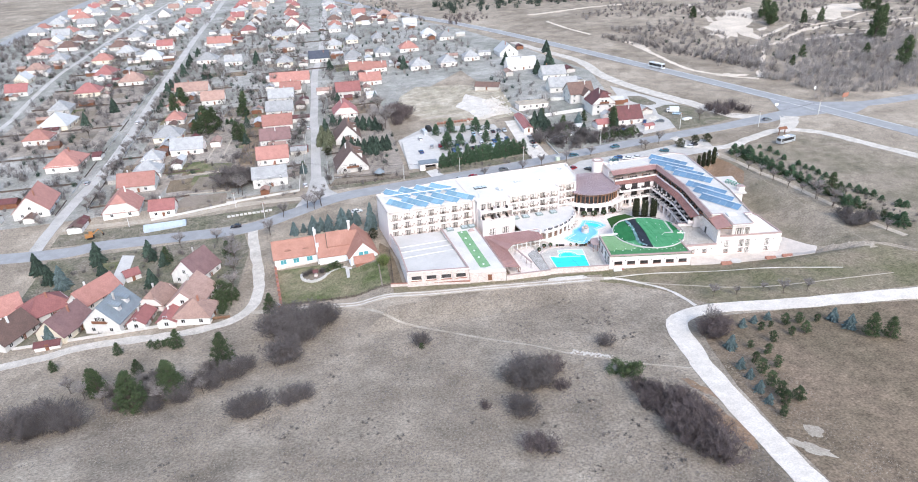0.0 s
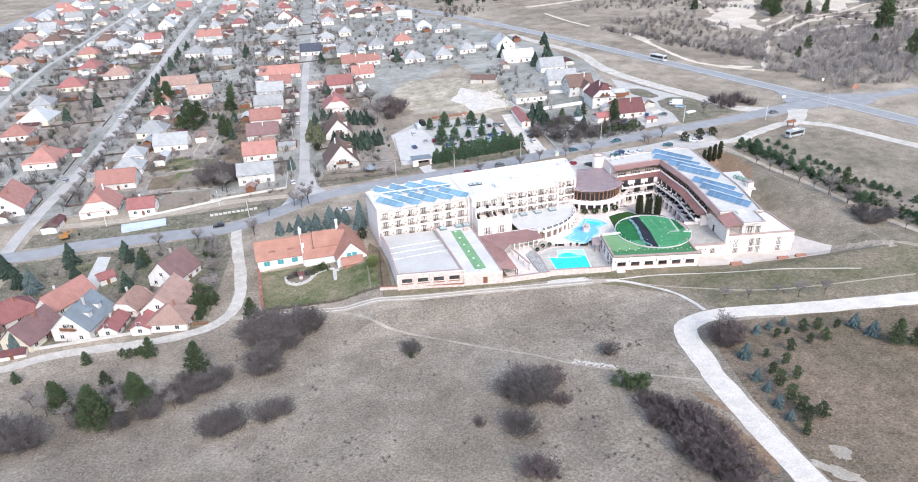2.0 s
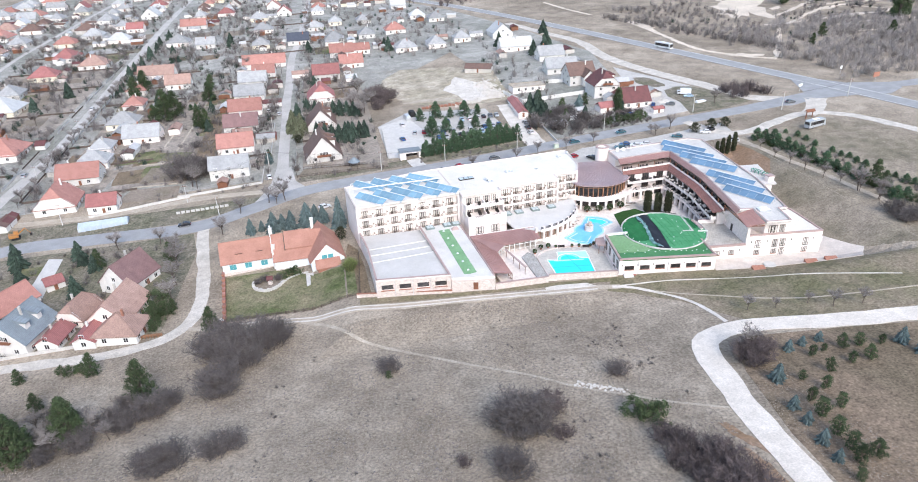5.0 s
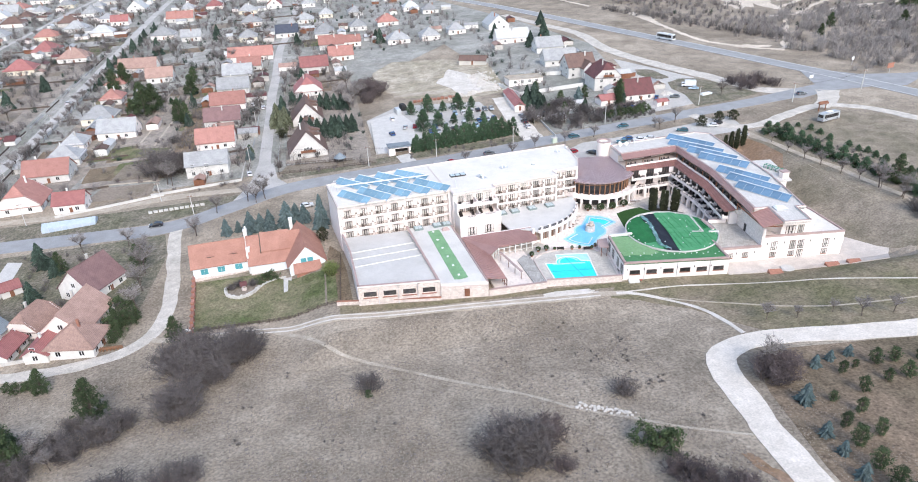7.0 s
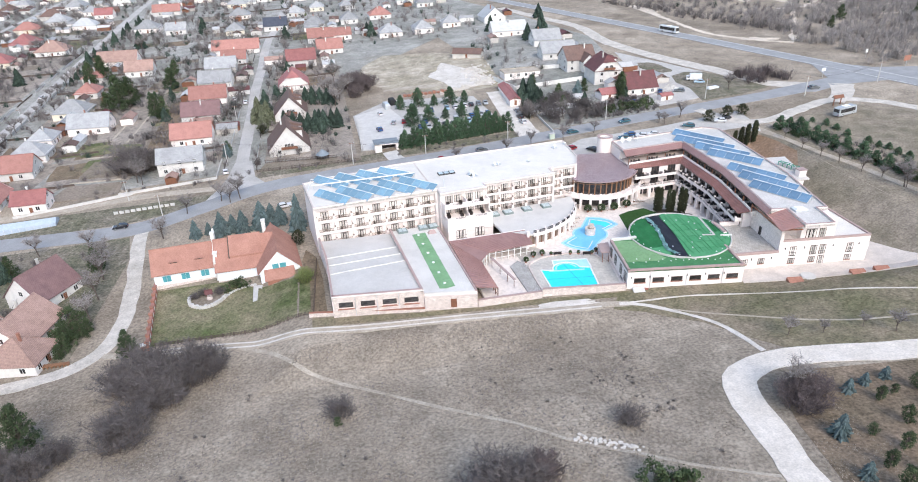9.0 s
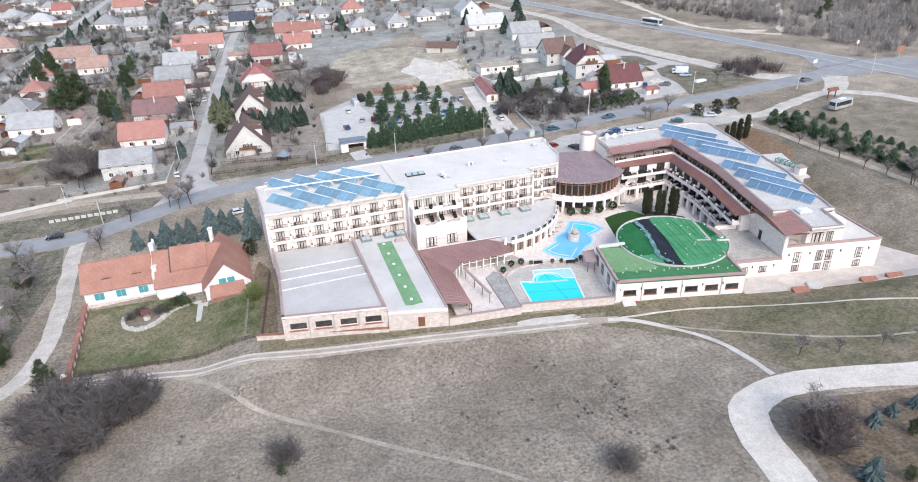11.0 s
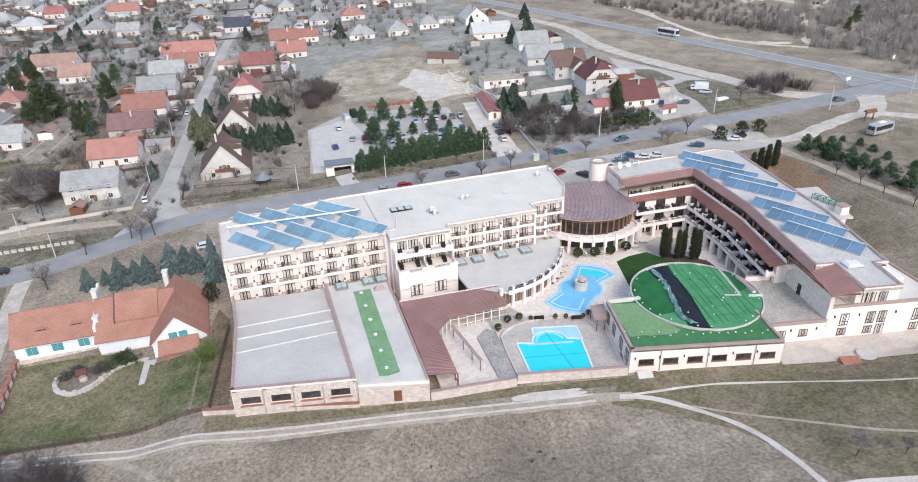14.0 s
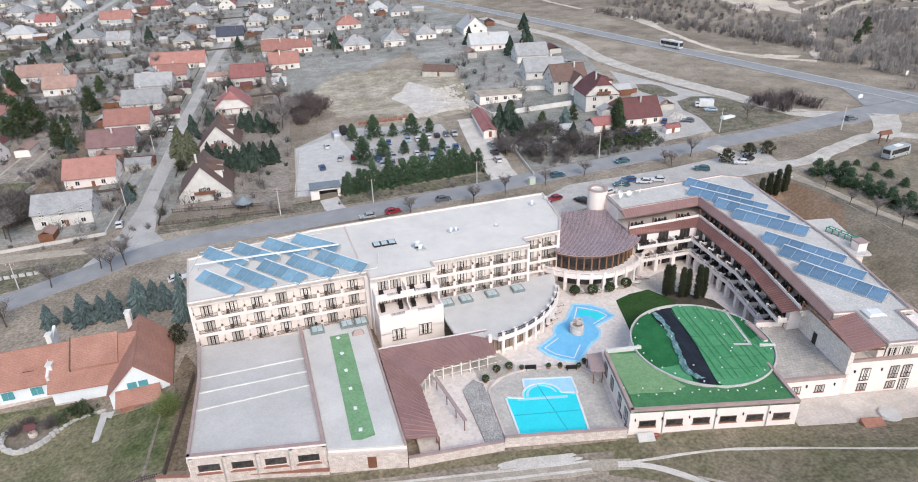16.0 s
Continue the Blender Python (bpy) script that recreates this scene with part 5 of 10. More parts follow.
for hi, lo, high, low in ((12.15, 10.95, IN, EAVE), (9.2, 8.1, P9, DRIP)):
    high = [(*p, hi) for p in offset(high, 0.05)]
    low = [(*p, lo) for p in low]
    aw = part("awning", sheet(low, high), SEAMROOF if hi > 12 else SEAMRED, B, "brown standing-seam awning roof", world=True)
    part("standing_seam", seams(low, high, 0.62), SEAMLINE if hi > 12 else SEAMROOF, aw, world=True)
    part("fascia", sheet([(*p[:2], p[2] - 0.22) for p in low], low, 0.02), COPING, aw, world=True)
binv = SPOT[B.name].inverted()
LEGS = (3, 5, 4)
W_LOG = window_meshes(2.4, 2.2, 3, curtain=False)
SEATM = chair_shape(0.55, 0.52, 0.95).mesh("terrace_seat", RAIL)
TABLEM = Shape().box((-0.4, -0.35, 0.68), (0.4, 0.35, 0.72)).box((-0.05, -0.05, 0), (0.05, 0.05, 0.68)).mesh("terrace_table", RAIL)
for z, line, back, tall in ((9.0, P9, offset(IN, -1.4)[:3] + [(105.0, 107.8)], 0.72), (6.0, P6, BACK, 0.42), (3.1, P3, BACK, 0.45)):
    fl = part("balcony_floor", sheet([(*p, z) for p in line], [(*p, z) for p in back], 0.32), CREAM, B, world=True)
    # Thin sheet that lays painted shade over the cream balcony floor.
    part("floor_tiles", sheet([(*p, z + 0.02) for p in offset(line, -0.22)], [(*p, z + 0.02) for p in back], 0.015), TERRFLOOR, fl, "loggia floor browned with painted shade", world=True)
    wall_in = offset(line, -0.22)
    rim = Shape()
    for i in range(3):
        rim.prism([line[i], line[i + 1], wall_in[i + 1], wall_in[i]][::-1], z, z + tall)
    part("parapet", rim, CREAM, fl, world=True)
    for (p, q), (bp, bq), nb in zip(zip(line, line[1:]), zip(back, back[1:]), LEGS):
        f = along(p, q)
        Ls = (Vector(q) - Vector(p)).length
        deep = (Vector(bp) - Vector(p)).length * 0.5 + (Vector(bq) - Vector(q)).length * 0.5
        if z < 9:
            part("railing", Shape().box((0, 0.04, z + 0.9), (Ls, 0.16, z + 1.0), f).box((0, 0.06, z + 0.66), (Ls, 0.12, z + 0.71), f), CREAM if z < 6 else RAIL, fl, world=True)
            bars_ = Shape()
            for j in range(int(Ls / 0.3)):
                bars_.box((0.3 * j, 0.08, z + tall), (0.3 * j + 0.05, 0.12, z + 0.92), f)
            tagged(part("baluster_row", bars_, RAIL, fl, "dark iron balusters", world=True), kind="stuff")
        for i in range(nb + (q is line[3])):
            x = Ls * i / nb
            if z > 8:
                part("post", Shape().box((x - 0.1, 0.05, z), (x + 0.1, 0.25, 11.0), f), TIMBER, fl, world=True)
                if i < nb:
                    cx = Ls * (i + 0.5) / nb
                    part("terrace_table", TABLEM, None, fl, "dark terrace table", at=binv @ f @ pose(cx, 0.95, z))
                    for sx in (cx + 0.8, cx - 0.8, cx - 1.7):
                        part("terrace_seat", SEATM, None, fl, "dark terrace chair", at=binv @ f @ pose(sx, 0.9, z))
                continue
            part("pillar", Shape().box((x - 0.2, -0.06, z - 0.2), (x + 0.2, 0.34, z + 1.15), f), CREAM, fl, world=True)
            part("partition", Shape().box((x - 0.06, 0.4, z), (x + 0.06, deep * 0.85, z + 0.8), f), CREAM, fl, world=True)
            if i < nb:
                cx = Ls * (i + 0.5) / nb + random.uniform(-0.4, 0.4)
                part("terrace_table", TABLEM, None, fl, "dark terrace table", at=binv @ f @ pose(cx, 1.1, z))
                for sx in (cx + 0.45, cx - 1.0, cx - 0.3):
                    part("terrace_seat", SEATM, None, fl, "dark terrace chair", at=binv @ f @ pose(sx, random.uniform(0.7, 1.1) + (0.7 if sx == cx - 0.3 else 0), z))
    for (p, q), nb in zip(zip(back, back[1:]), LEGS):
        f = along(p, q)
        Ls = (Vector(q) - Vector(p)).length
        for i in range(nb):
            put_window(B, W_LOG, binv @ f @ pose(Ls * (i + 0.5) / nb - 1.2, -0.06, z + 0.03))
for (p, q), nb in zip(zip(offset(P3, -0.3), offset(P3, -0.3)[1:]), LEGS):
    f = along(p, q)
    Ls = (Vector(q) - Vector(p)).length
    for i in range(nb + (nb == 4)):
        x = Ls * i / nb
        part("column", Shape().box((x - 0.42, -0.42, -0.5), (x + 0.42, 0.42, 2.78), f), CREAM, B, world=True)
back = offset(P3, -2.6)
for p, q in zip(back, back[1:]):
    f = along(p, q)
    Ls = (Vector(q) - Vector(p)).length
    part("glazing", Shape().box((0, -0.06, 0.02), (Ls, 0.02, 2.8), f), GLASS, B, "dark glazed arcade wall", world=True)
    for i in range(int(Ls / 3.6)):
        part("pier", Shape().box((3.6 * i - 0.2, -0.12, 0.02), (3.6 * i + 0.2, 0.02, 2.8), f), CREAM, B, world=True)
# end block of the angled wing
ENDW = [(104.2, 95.95), (125.7, 93.7), (126.2, 108), (122.3, 121), (106.2, 110.2)]
part("wall", Shape().prism(ENDW, -3, 6.3), CREAM, B, world=True)
part("roof", Shape().prism([(108, 95.6), (125.6, 93.8), (126.1, 108), (122.2, 120.8), (108, 110)], 6.3, 6.5), FLATROOF, B, "pale flat gravel roof", world=True)
part("coping", edge_walls([(104.2, 95.9), (125.7, 93.65), (126.2, 108), (122.3, 121)], 0.4, 6.3, 6.85, False), COPING, B, "brown sheet coping", world=True)
eb = along(ENDW[0], ENDW[1])
for x, z, kind in ((2.2, 2.6, W_TALL), (2.2, 0.55, W_SMALL), (7.2, 2.6, W_TALL), (9.4, 2.6, W_TALL), (7.2, 0.55, W_SMALL), (9.5, -0.25, W_TALL), (16.2, 2.5, W_TALL), (16.2, 0.45, W_SMALL)):
    put_window(B, kind, binv @ eb @ pose(x, -0.06, z))
    if kind is W_TALL and z > 1:
        part("railing", Shape().box((x - 0.15, -0.2, z), (x + 1.55, -0.14, z + 0.08), eb).box((x - 0.15, -0.2, z + 0.8), (x + 1.55, -0.14, z + 0.86), eb), RAIL, B, world=True)
    if z < 1:
        part("sill", Shape().box((x - 0.1, -0.16, z - 0.14), (x + 1.6, 0, z), eb), BRICKRED, B, world=True)
for x in (0.9, 5.6, 12.6, 19.0):
    part("wall_lamp", Shape().box((x, -0.2, 4.3), (x + 0.16, 0, 4.8), eb), RAIL, B, "dark wall lamp", world=True)
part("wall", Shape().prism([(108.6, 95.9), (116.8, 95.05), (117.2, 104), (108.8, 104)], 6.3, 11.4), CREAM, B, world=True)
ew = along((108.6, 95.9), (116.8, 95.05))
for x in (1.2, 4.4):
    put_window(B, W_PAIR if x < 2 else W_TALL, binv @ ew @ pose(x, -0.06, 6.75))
low = [(103.1, 101.6, 10.95), (101.0, 93.2, 10.95)]
high = [(107.5, 101.2, 12.18), (105.8, 92.3, 12.05)]
cr = part("awning", sheet(low, high), SEAMROOF, B, "brown sheet roof at the corner", world=True)
part("standing_seam", seams(low, high, 0.62), SEAMLINE, cr, world=True)
part("beam", Shape().bar((103.2, 107.5, 10.6), (101.6, 94.0, 10.6), 0.2, 0.25).bar((101.6, 94.0, 10.6), (106.4, 93.1, 10.6), 0.2, 0.25), TIMBER, B, world=True)
part("wall", Shape().prism([(103.5, 95.9), (104.3, 95.85), (106.0, 110.2), (105.1, 110.3)], -2, 9.0), PALESTONE, B, "pale stone side wall", world=True)
part("door", Shape().box((5.2, -0.1, 4.1), (6.2, 0.05, 6.3), along((105.1, 110.3), (103.5, 95.9))), RAIL, B, "dark door onto the tiled terrace", world=True)
part("balcony", Shape().ring((125.9, 96.4), 0.2, 1.9, 2.4, 2.65, -90, 90, 12).ring((125.9, 96.4), 1.8, 1.9, 2.65, 3.5, -90, 90, 12), CREAM, B, world=True)
hatch = thing("roof_hatch", (110.4, 100.2, 11.9), -6, "pale raised roof light on the flat roof", "roof light")
part("frame", Shape().box((-1.6, -1.2, 0), (1.6, 1.2, 0.35)), METAL, hatch)
part("dome", Shape().add([(-1.5, -1.1, 0.35), (1.5, -1.1, 0.35), (1.5, 1.1, 0.35), (-1.5, 1.1, 0.35), (-1.1, -0.8, 0.7), (1.1, -0.8, 0.7), (1.1, 0.8, 0.7), (-1.1, 0.8, 0.7)], [(4, 5, 6, 7), (0, 1, 5, 4), (1, 2, 6, 5), (2, 3, 7, 6), (3, 0, 4, 7)]), PVC, hatch)
bump = thing("lift_house", (124, 124, 0), 0, "cream stair house with a flat roof beside the angled wing", "stair house")
part("wall", Shape().prism([(122.4, 124.5), (130.2, 124.0), (134.8, 139.5), (124.2, 140.5)], -3, 8.4), CREAM, bump, world=True)
part("roof", Shape().prism([(122.3, 123.6), (131.0, 123.0), (135.4, 139.9), (124.2, 141)], 8.4, 8.8), DULLROOF, bump, "pale flat roof", world=True)
part("chimney", Shape().box((129.0, 124.6, 8.8), (131.0, 126.6, 10.6)), CREAM, bump, world=True)
part("coping", Shape().box((128.8, 124.4, 10.6), (131.2, 126.8, 10.8)), COPING, bump, world=True)
unit = thing("cooling_unit", (130.8, 131, 8.8), -72, "row of green fan coolers on the flat roof", "cooling unit")
for i in range(6):
    part("post", Shape().box((-3.6 + 1.4 * i, -0.6, 0), (-3.45 + 1.4 * i, -0.45, 1.1)).box((-3.6 + 1.4 * i, 0.45, 0), (-3.45 + 1.4 * i, 0.6, 1.1)).box((-3.6 + 1.4 * i, -0.45, 0.95), (-3.45 + 1.4 * i, 0.45, 1.1)), COOLGREEN, unit)
for y in (-0.6, 0.45):
    part("rail", Shape().box((-3.6, y, 1.1), (3.55, y + 0.15, 1.22)), COOLGREEN, unit)
for i in range(5):
    part("fan_box", Shape().box((-3.3 + 1.4 * i, -0.4, 0.2), (-2.35 + 1.4 * i, 0.4, 0.8)), METAL, unit)
# aerials on the roof
for i, (x, y, r) in enumerate(((91.5, 157.0, 0.6), (93.2, 156.2, 0.7), (90.6, 155.4, 0.6), (96.0, 156.8, 0.6), (95.0, 157.6, 0.5))):
    dish = thing("satellite_dish", (x, y, 11.9), 30 * i - 40, "white satellite dish on a short mast", "satellite dish", "satellite dishes on the roof")
    part("mast", Shape().tube((0, 0, 0), (0, 0, 1.3), 0.05, 0.05), METAL, dish)
    s = Shape()
    rings, n_ = 3, 14
    for k in range(rings + 1):
        rr = r * k / rings
        for j in range(n_):
            a = math.tau * j / n_
            s.v.append((rr * math.cos(a), -0.25 - 0.3 * (1 - (k / rings) ** 2) * -r, 1.3 + rr * math.sin(a)))
    for k in range(rings):
        for j in range(n_):
            s.f.append((k * n_ + j, k * n_ + (j + 1) % n_, (k + 1) * n_ + (j + 1) % n_, (k + 1) * n_ + j))
    part("reflector", s, PVC, dish)
    part("feed", Shape().tube((0, -0.1, 1.3 - r), (0, -0.9 * r - 0.2, 1.3), 0.03, 0.03), METAL, dish)
mast = thing("aerial_mast", (92.0, 158.0, 11.9), 0, "thin metal aerial mast", "aerial")
part("pole", Shape().tube((0, 0, 0), (0, 0, 3.6), 0.06, 0.03), METAL, mast)
for z in (2.2, 2.7, 3.2):
    part("rod", Shape().tube((-0.7, 0, z), (0.7, 0, z), 0.02, 0.02), METAL, mast)

# ---- the sports hall with its netted roof ----
GYM = [(66.0, 95.6), (92.1, 91.6), (93.2, 101.0), (76.0, 109.5), (68.1, 110.6)]
gym = thing("bath_hall", (66, 95.6, 0), 0, "cream bath hall with a netted green roof and a round drum", "hall building")
GC, GRAD = (85.5, 109.0), 12.1
part("wall", Shape().prism(GYM, -4, 4.0), CREAM, gym, world=True)
part("roof", Shape().prism(GYM, 4.0, 4.3), NETMID, gym, world=True)
part("coping", edge_walls(GYM[:3], 0.5, 4.0, 4.72, False).prism([GYM[4], GYM[0], (66.55, 95.5), (68.6, 110.5)], 4.0, 4.72), COPING, gym, "brown sheet coping", world=True)
part("parapet", Shape().bar((68.3, 110.5, 4.0), (74.6, 110.0, 4.0), 0.5, 1.0), WHITE, gym, world=True)
part("drum", Shape().ring(GC, GRAD - 0.4, GRAD, -0.5, 4.4, n=64), CREAM, gym, world=True)
part("drum_roof", Shape().prism([(GC[0] + 11.8 * math.cos(math.tau * i / 48), GC[1] + 11.8 * math.sin(math.tau * i / 48)) for i in range(48)], 4.0, 4.4), NETDARK, gym, world=True)
part("drum_rim", Shape().ring(GC, GRAD - 0.18, GRAD + 0.05, 4.35, 4.8, n=64), CONCRETE, gym, "grey round rim", world=True)
gf = along(GYM[0], GYM[1])
ginv = SPOT[gym.name].inverted()
for i in range(6):
    x = 1.5 + i * 4.22
    put_window(gym, W_WIDE, ginv @ gf @ pose(x, -0.03, 1.3))
    part("sill", Shape().box((x - 0.1, -0.2, 1.12), (x + 2.7, 0, 1.28), gf), BRICKRED, gym, "reddish sill", world=True)
    part("lamp", Shape().box((x - 0.75, -0.2, 2.5), (x - 0.6, 0, 2.95), gf), RAIL, gym, "dark wall lamp", world=True)
for x in (5.2, 13.4, 21.6):
    part("downpipe", Shape().tube(gf @ Vector((x, -0.12, 4.2)), gf @ Vector((x, -0.12, -0.2)), 0.07, 0.07).tube(gf @ Vector((x, -0.12, -0.2)), gf @ Vector((x + 0.5, -1.5, -0.35)), 0.08, 0.08), METAL, gym, world=True)
gl = along(GYM[4], GYM[0])
for x, w_ in ((1.2, W_TALL), (4.9, W_TALL), (9.2, W_TALL), (12.6, W_TALL)):
    put_window(gym, w_, ginv @ gl @ pose(x, -0.03, 1.0))
for x in (10.2, 13.4):
    put_window(gym, W_SMALL, ginv @ gl @ pose(x, -0.03, -0.8))


def net(name, poly, material, z, label, world_parent):
    """A slack net stretched on a flat roof, with folds."""
    bm = bmesh.new()
    bm.faces.new([bm.verts.new((x, y, 0)) for x, y in poly])
    xs, ys = [p[0] for p in poly], [p[1] for p in poly]
    for no, lo, hi in (((1, 0, 0), min(xs), max(xs)), ((0, 1, 0), min(ys), max(ys))):
        k = lo + 0.7
        while k < hi:
            bmesh.ops.bisect_plane(bm, geom=[*bm.verts, *bm.edges, *bm.faces], plane_co=(k * no[0], k * no[1], 0), plane_no=no)
            k += 0.7
    bmesh.ops.recalc_face_normals(bm, faces=bm.faces)
    for v in bm.verts:
        x, y = v.co.x, v.co.y
        v.co.z = z + 0.10 * noise.noise((x * 0.5, y * 0.16, z)) + 0.06 * math.sin(x * 2.1 + 1.5 * noise.noise((x * 0.2, y * 0.2, 1)))
    s = Shape()
    bm.verts.index_update()
    s.v = [tuple(v.co) for v in bm.verts]
    s.f = [tuple(v.index for v in f.verts) for f in bm.faces]
    bm.free()
    return part(name, s, material, world_parent, label, world=True)


nets = thing("roof_net", (80, 103, 4.3), 0, "green nets over the hall roof, torn along a black gap", "net")


def sector(a0, a1, x_cut=None):
    return [(GC[0] + 11.75 * math.cos(radians(a)), GC[1] + 11.75 * math.sin(radians(a))) for a in range(a0, a1 + 1, 6)]


net("net", [(66.7, 96.0), (91.6, 92.3), (92.4, 99.0), (88, 97.3), (83, 97), (77, 99.0), (74.6, 98.1), (67.5, 99.3)], NETMID, 4.5, "dull green net", nets)
net("net", [(67.5, 99.3), (74.6, 98.1), (77, 99.0), (74.4, 104), (73.6, 108.6), (68.4, 109.9)], NETPALE, 4.52, "light green net", nets)
net("net", [*sector(114, 204), (74.8, 104.2), (79.2, 104.1), (81.4, 111.4), (81.0, 117)], NETDARK, 4.62, "dark green net", nets)
net("net", [(74.8, 104.2), *sector(210, 234), (79.2, 101.5), (79.2, 104.1)], NETLIGHT, 4.6, "light green net", nets)
net("black_sheet", [(81.0, 117), (81.4, 111.4), (79.2, 104.1), (79.2, 101.5), *sector(240, 246), (82.2, 98.3), (84.2, 108), (85.2, 116.5), (86.0, 120.6), (82.4, 120.3)], NETBLACK, 4.56, "black sheet in the gap", nets)
net("net", [(82.2, 98.3), *sector(258, 360), *sector(6, 84), (86.0, 120.6), (85.2, 116.5), (84.2, 108)], NETLIGHT, 4.66, "bright green net", nets)
for i in range(9):
    x0 = 83.6 + 1.35 * i + 0.3 * math.sin(i * 2.7)
    reach = math.sqrt(max(0, 11.3 ** 2 - (x0 + 0.4 - GC[0]) ** 2))
    run, crease = [], Shape()
    for k in range(25):
        t = k / 24
        run.append(Vector((x0 + 1.7 * t + 0.22 * noise.noise((i * 3.1, t * 5, 0)), GC[1] + reach * (1.86 * t - 0.92), 4.76 + 0.05 * noise.noise((i, t * 9, 4)))))
    for p, q in zip(run, run[1:]):
        crease.bar(p, q, 0.06, 0.06)
    part("net_seam", crease, NETSEAM, nets, "dark seam of the net", world=True)
for i in range(5):
    y0 = 101.2 + 3.2 * i
    cross_ = Shape()
    for k in range(14):
        xa = 84.6 + 0.72 * k
        if (xa + 0.7 - GC[0]) ** 2 + (y0 - GC[1]) ** 2 < 120 and k % 4 != i % 4:
            cross_.bar((xa, y0 - 0.1 * k + 0.15 * math.sin(k + i), 4.76), (xa + 0.72, y0 - 0.1 * (k + 1) + 0.15 * math.sin(k + 1 + i), 4.76), 0.05, 0.04)
    part("net_seam", cross_, NETSEAM, nets, "dark seam of the net", world=True)
part("net_strip", Shape().bar((95.0, 117.2, 4.74), (93.3, 106.6, 4.74), 0.5, 0.06).bar((90.4, 106.9, 4.76), (93.4, 106.2, 4.76), 0.5, 0.08), CONCRETE, nets, "grey strip across the net", world=True)
net("net", [(95.4, 116.2), *sector(12, 36)[::-1], (96.6, 108.4), (94.2, 107.6)], NETDARK, 4.78, "dark green net corner", nets)
fold = Shape()
line = [(81.9, 119.6), (82.0, 115.5), (81.2, 111), (80.2, 107), (79.4, 104), (79.2, 101.6), (80.2, 99.8)]
pts = spread(line, 0.35)
for i, p in enumerate(pts):
    wide = 0.5 + 0.35 * noise.noise((i * 0.21, 2.0, 0)) + 0.35 * max(0, i / len(pts) - 0.6)
    for k in range(6):
        u = k / 5 - 0.5
        fold.v.append((p.x + 2 * wide * u - 0.1 + 0.25 * noise.noise((i * 0.3, k, 1)), p.y + 0.2 * noise.noise((i * 0.3, k, 7)), 4.72 + abs(0.42 * noise.noise((i * 0.37, k * 1.7, 3)))))
fold.f = [(6 * i + k, 6 * i + k + 1, 6 * i + k + 7, 6 * i + k + 6) for i in range(len(pts) - 1) for k in range(5)]
part("fold", fold, NETEDGE, nets, "crumpled teal net edge", world=True)
for i in range(48):
    if i < 18:
        t = i / 17
        x, y, z = 67.2 + 24 * t, 97.2 - 3.7 * t + (1.5 if i % 2 else 3.0 * (1 - t) + 0.5), 4.6
    else:
        a, r = radians(10 + (i - 18) * 11.6), random.choice((11.3, 11.3, 7.5, 5.0))
        x, y, z = GC[0] + r * math.cos(a), GC[1] + r * math.sin(a), 4.78
    w_ = thing("sand_weight", (x, y, z), 37 * i, "small white weight holding the net", "weight", "weights on the nets")
    part("bag", Shape().prism([(-0.13, -0.1), (0.11, -0.12), (0.13, 0.08), (-0.08, 0.12)], 0, 0.13), PVC, w_)
# tiled terrace between the drum and the end block
tt = thing("tiled_terrace", (93, 98, 0), 0, "tiled roof terrace with a brown rim beside the drum", "roof terrace")
TT = [(93.0, 96.9), (103.4, 95.8), (105.2, 110.6), (99.6, 112.3), (95.0, 104.6), (92.6, 100.4)]
part("wall", Shape().prism(TT, -4, 3.9), CREAM, tt, world=True)
part("floor", Shape().prism(TT, 3.9, 4.1), TERRTILE, tt, "beige paving slabs", world=True)
part("coping", Shape().bar((92.8, 96.8, 3.9), (103.4, 95.7, 3.9), 0.55, 0.6), COPING, tt, "brown sheet coping", world=True)
part("coping", Shape().bar((92.6, 97.0, 3.9), (92.9, 101.0, 3.9), 0.5, 0.9), COPING, tt, "brown sheet coping", world=True)
for p, q, w_ in (((97.9, 111.7), (105.0, 110.25), 0.5), ((96.3, 112.2), (96.2, 106.3), 0.95)):
    part("parapet", Shape().bar((*p, 3.9), (*q, 3.9), w_ * 0.7, 1.2), CREAM, tt, world=True)
    part("coping", Shape().bar((*p, 5.1), (*q, 5.1), w_, 0.1), COPING, tt, "brown sheet coping", world=True)
part("parapet", Shape().bar((94.5, 105.6, 3.9), (97.1, 105.0, 3.9), 0.35, 1.1), WHITE, tt, world=True)
tf = along(TT[0], TT[1])
tinv = SPOT[tt.name].inverted()
for x in (1.8, 5.9):
    put_window(tt, W_SMALL, tinv @ tf @ pose(x, -0.03, 1.2))
    part("sill", Shape().box((x - 0.1, -0.15, 1.05), (x + 1.6, 0, 1.18), tf), BRICKRED, tt, world=True)
for x in (0.8, 4.2, 9.0):
    part("wall_lamp", Shape().box((x, -0.2, 2.3), (x + 0.16, 0, 2.8), tf), RAIL, tt, "dark wall lamp", world=True)

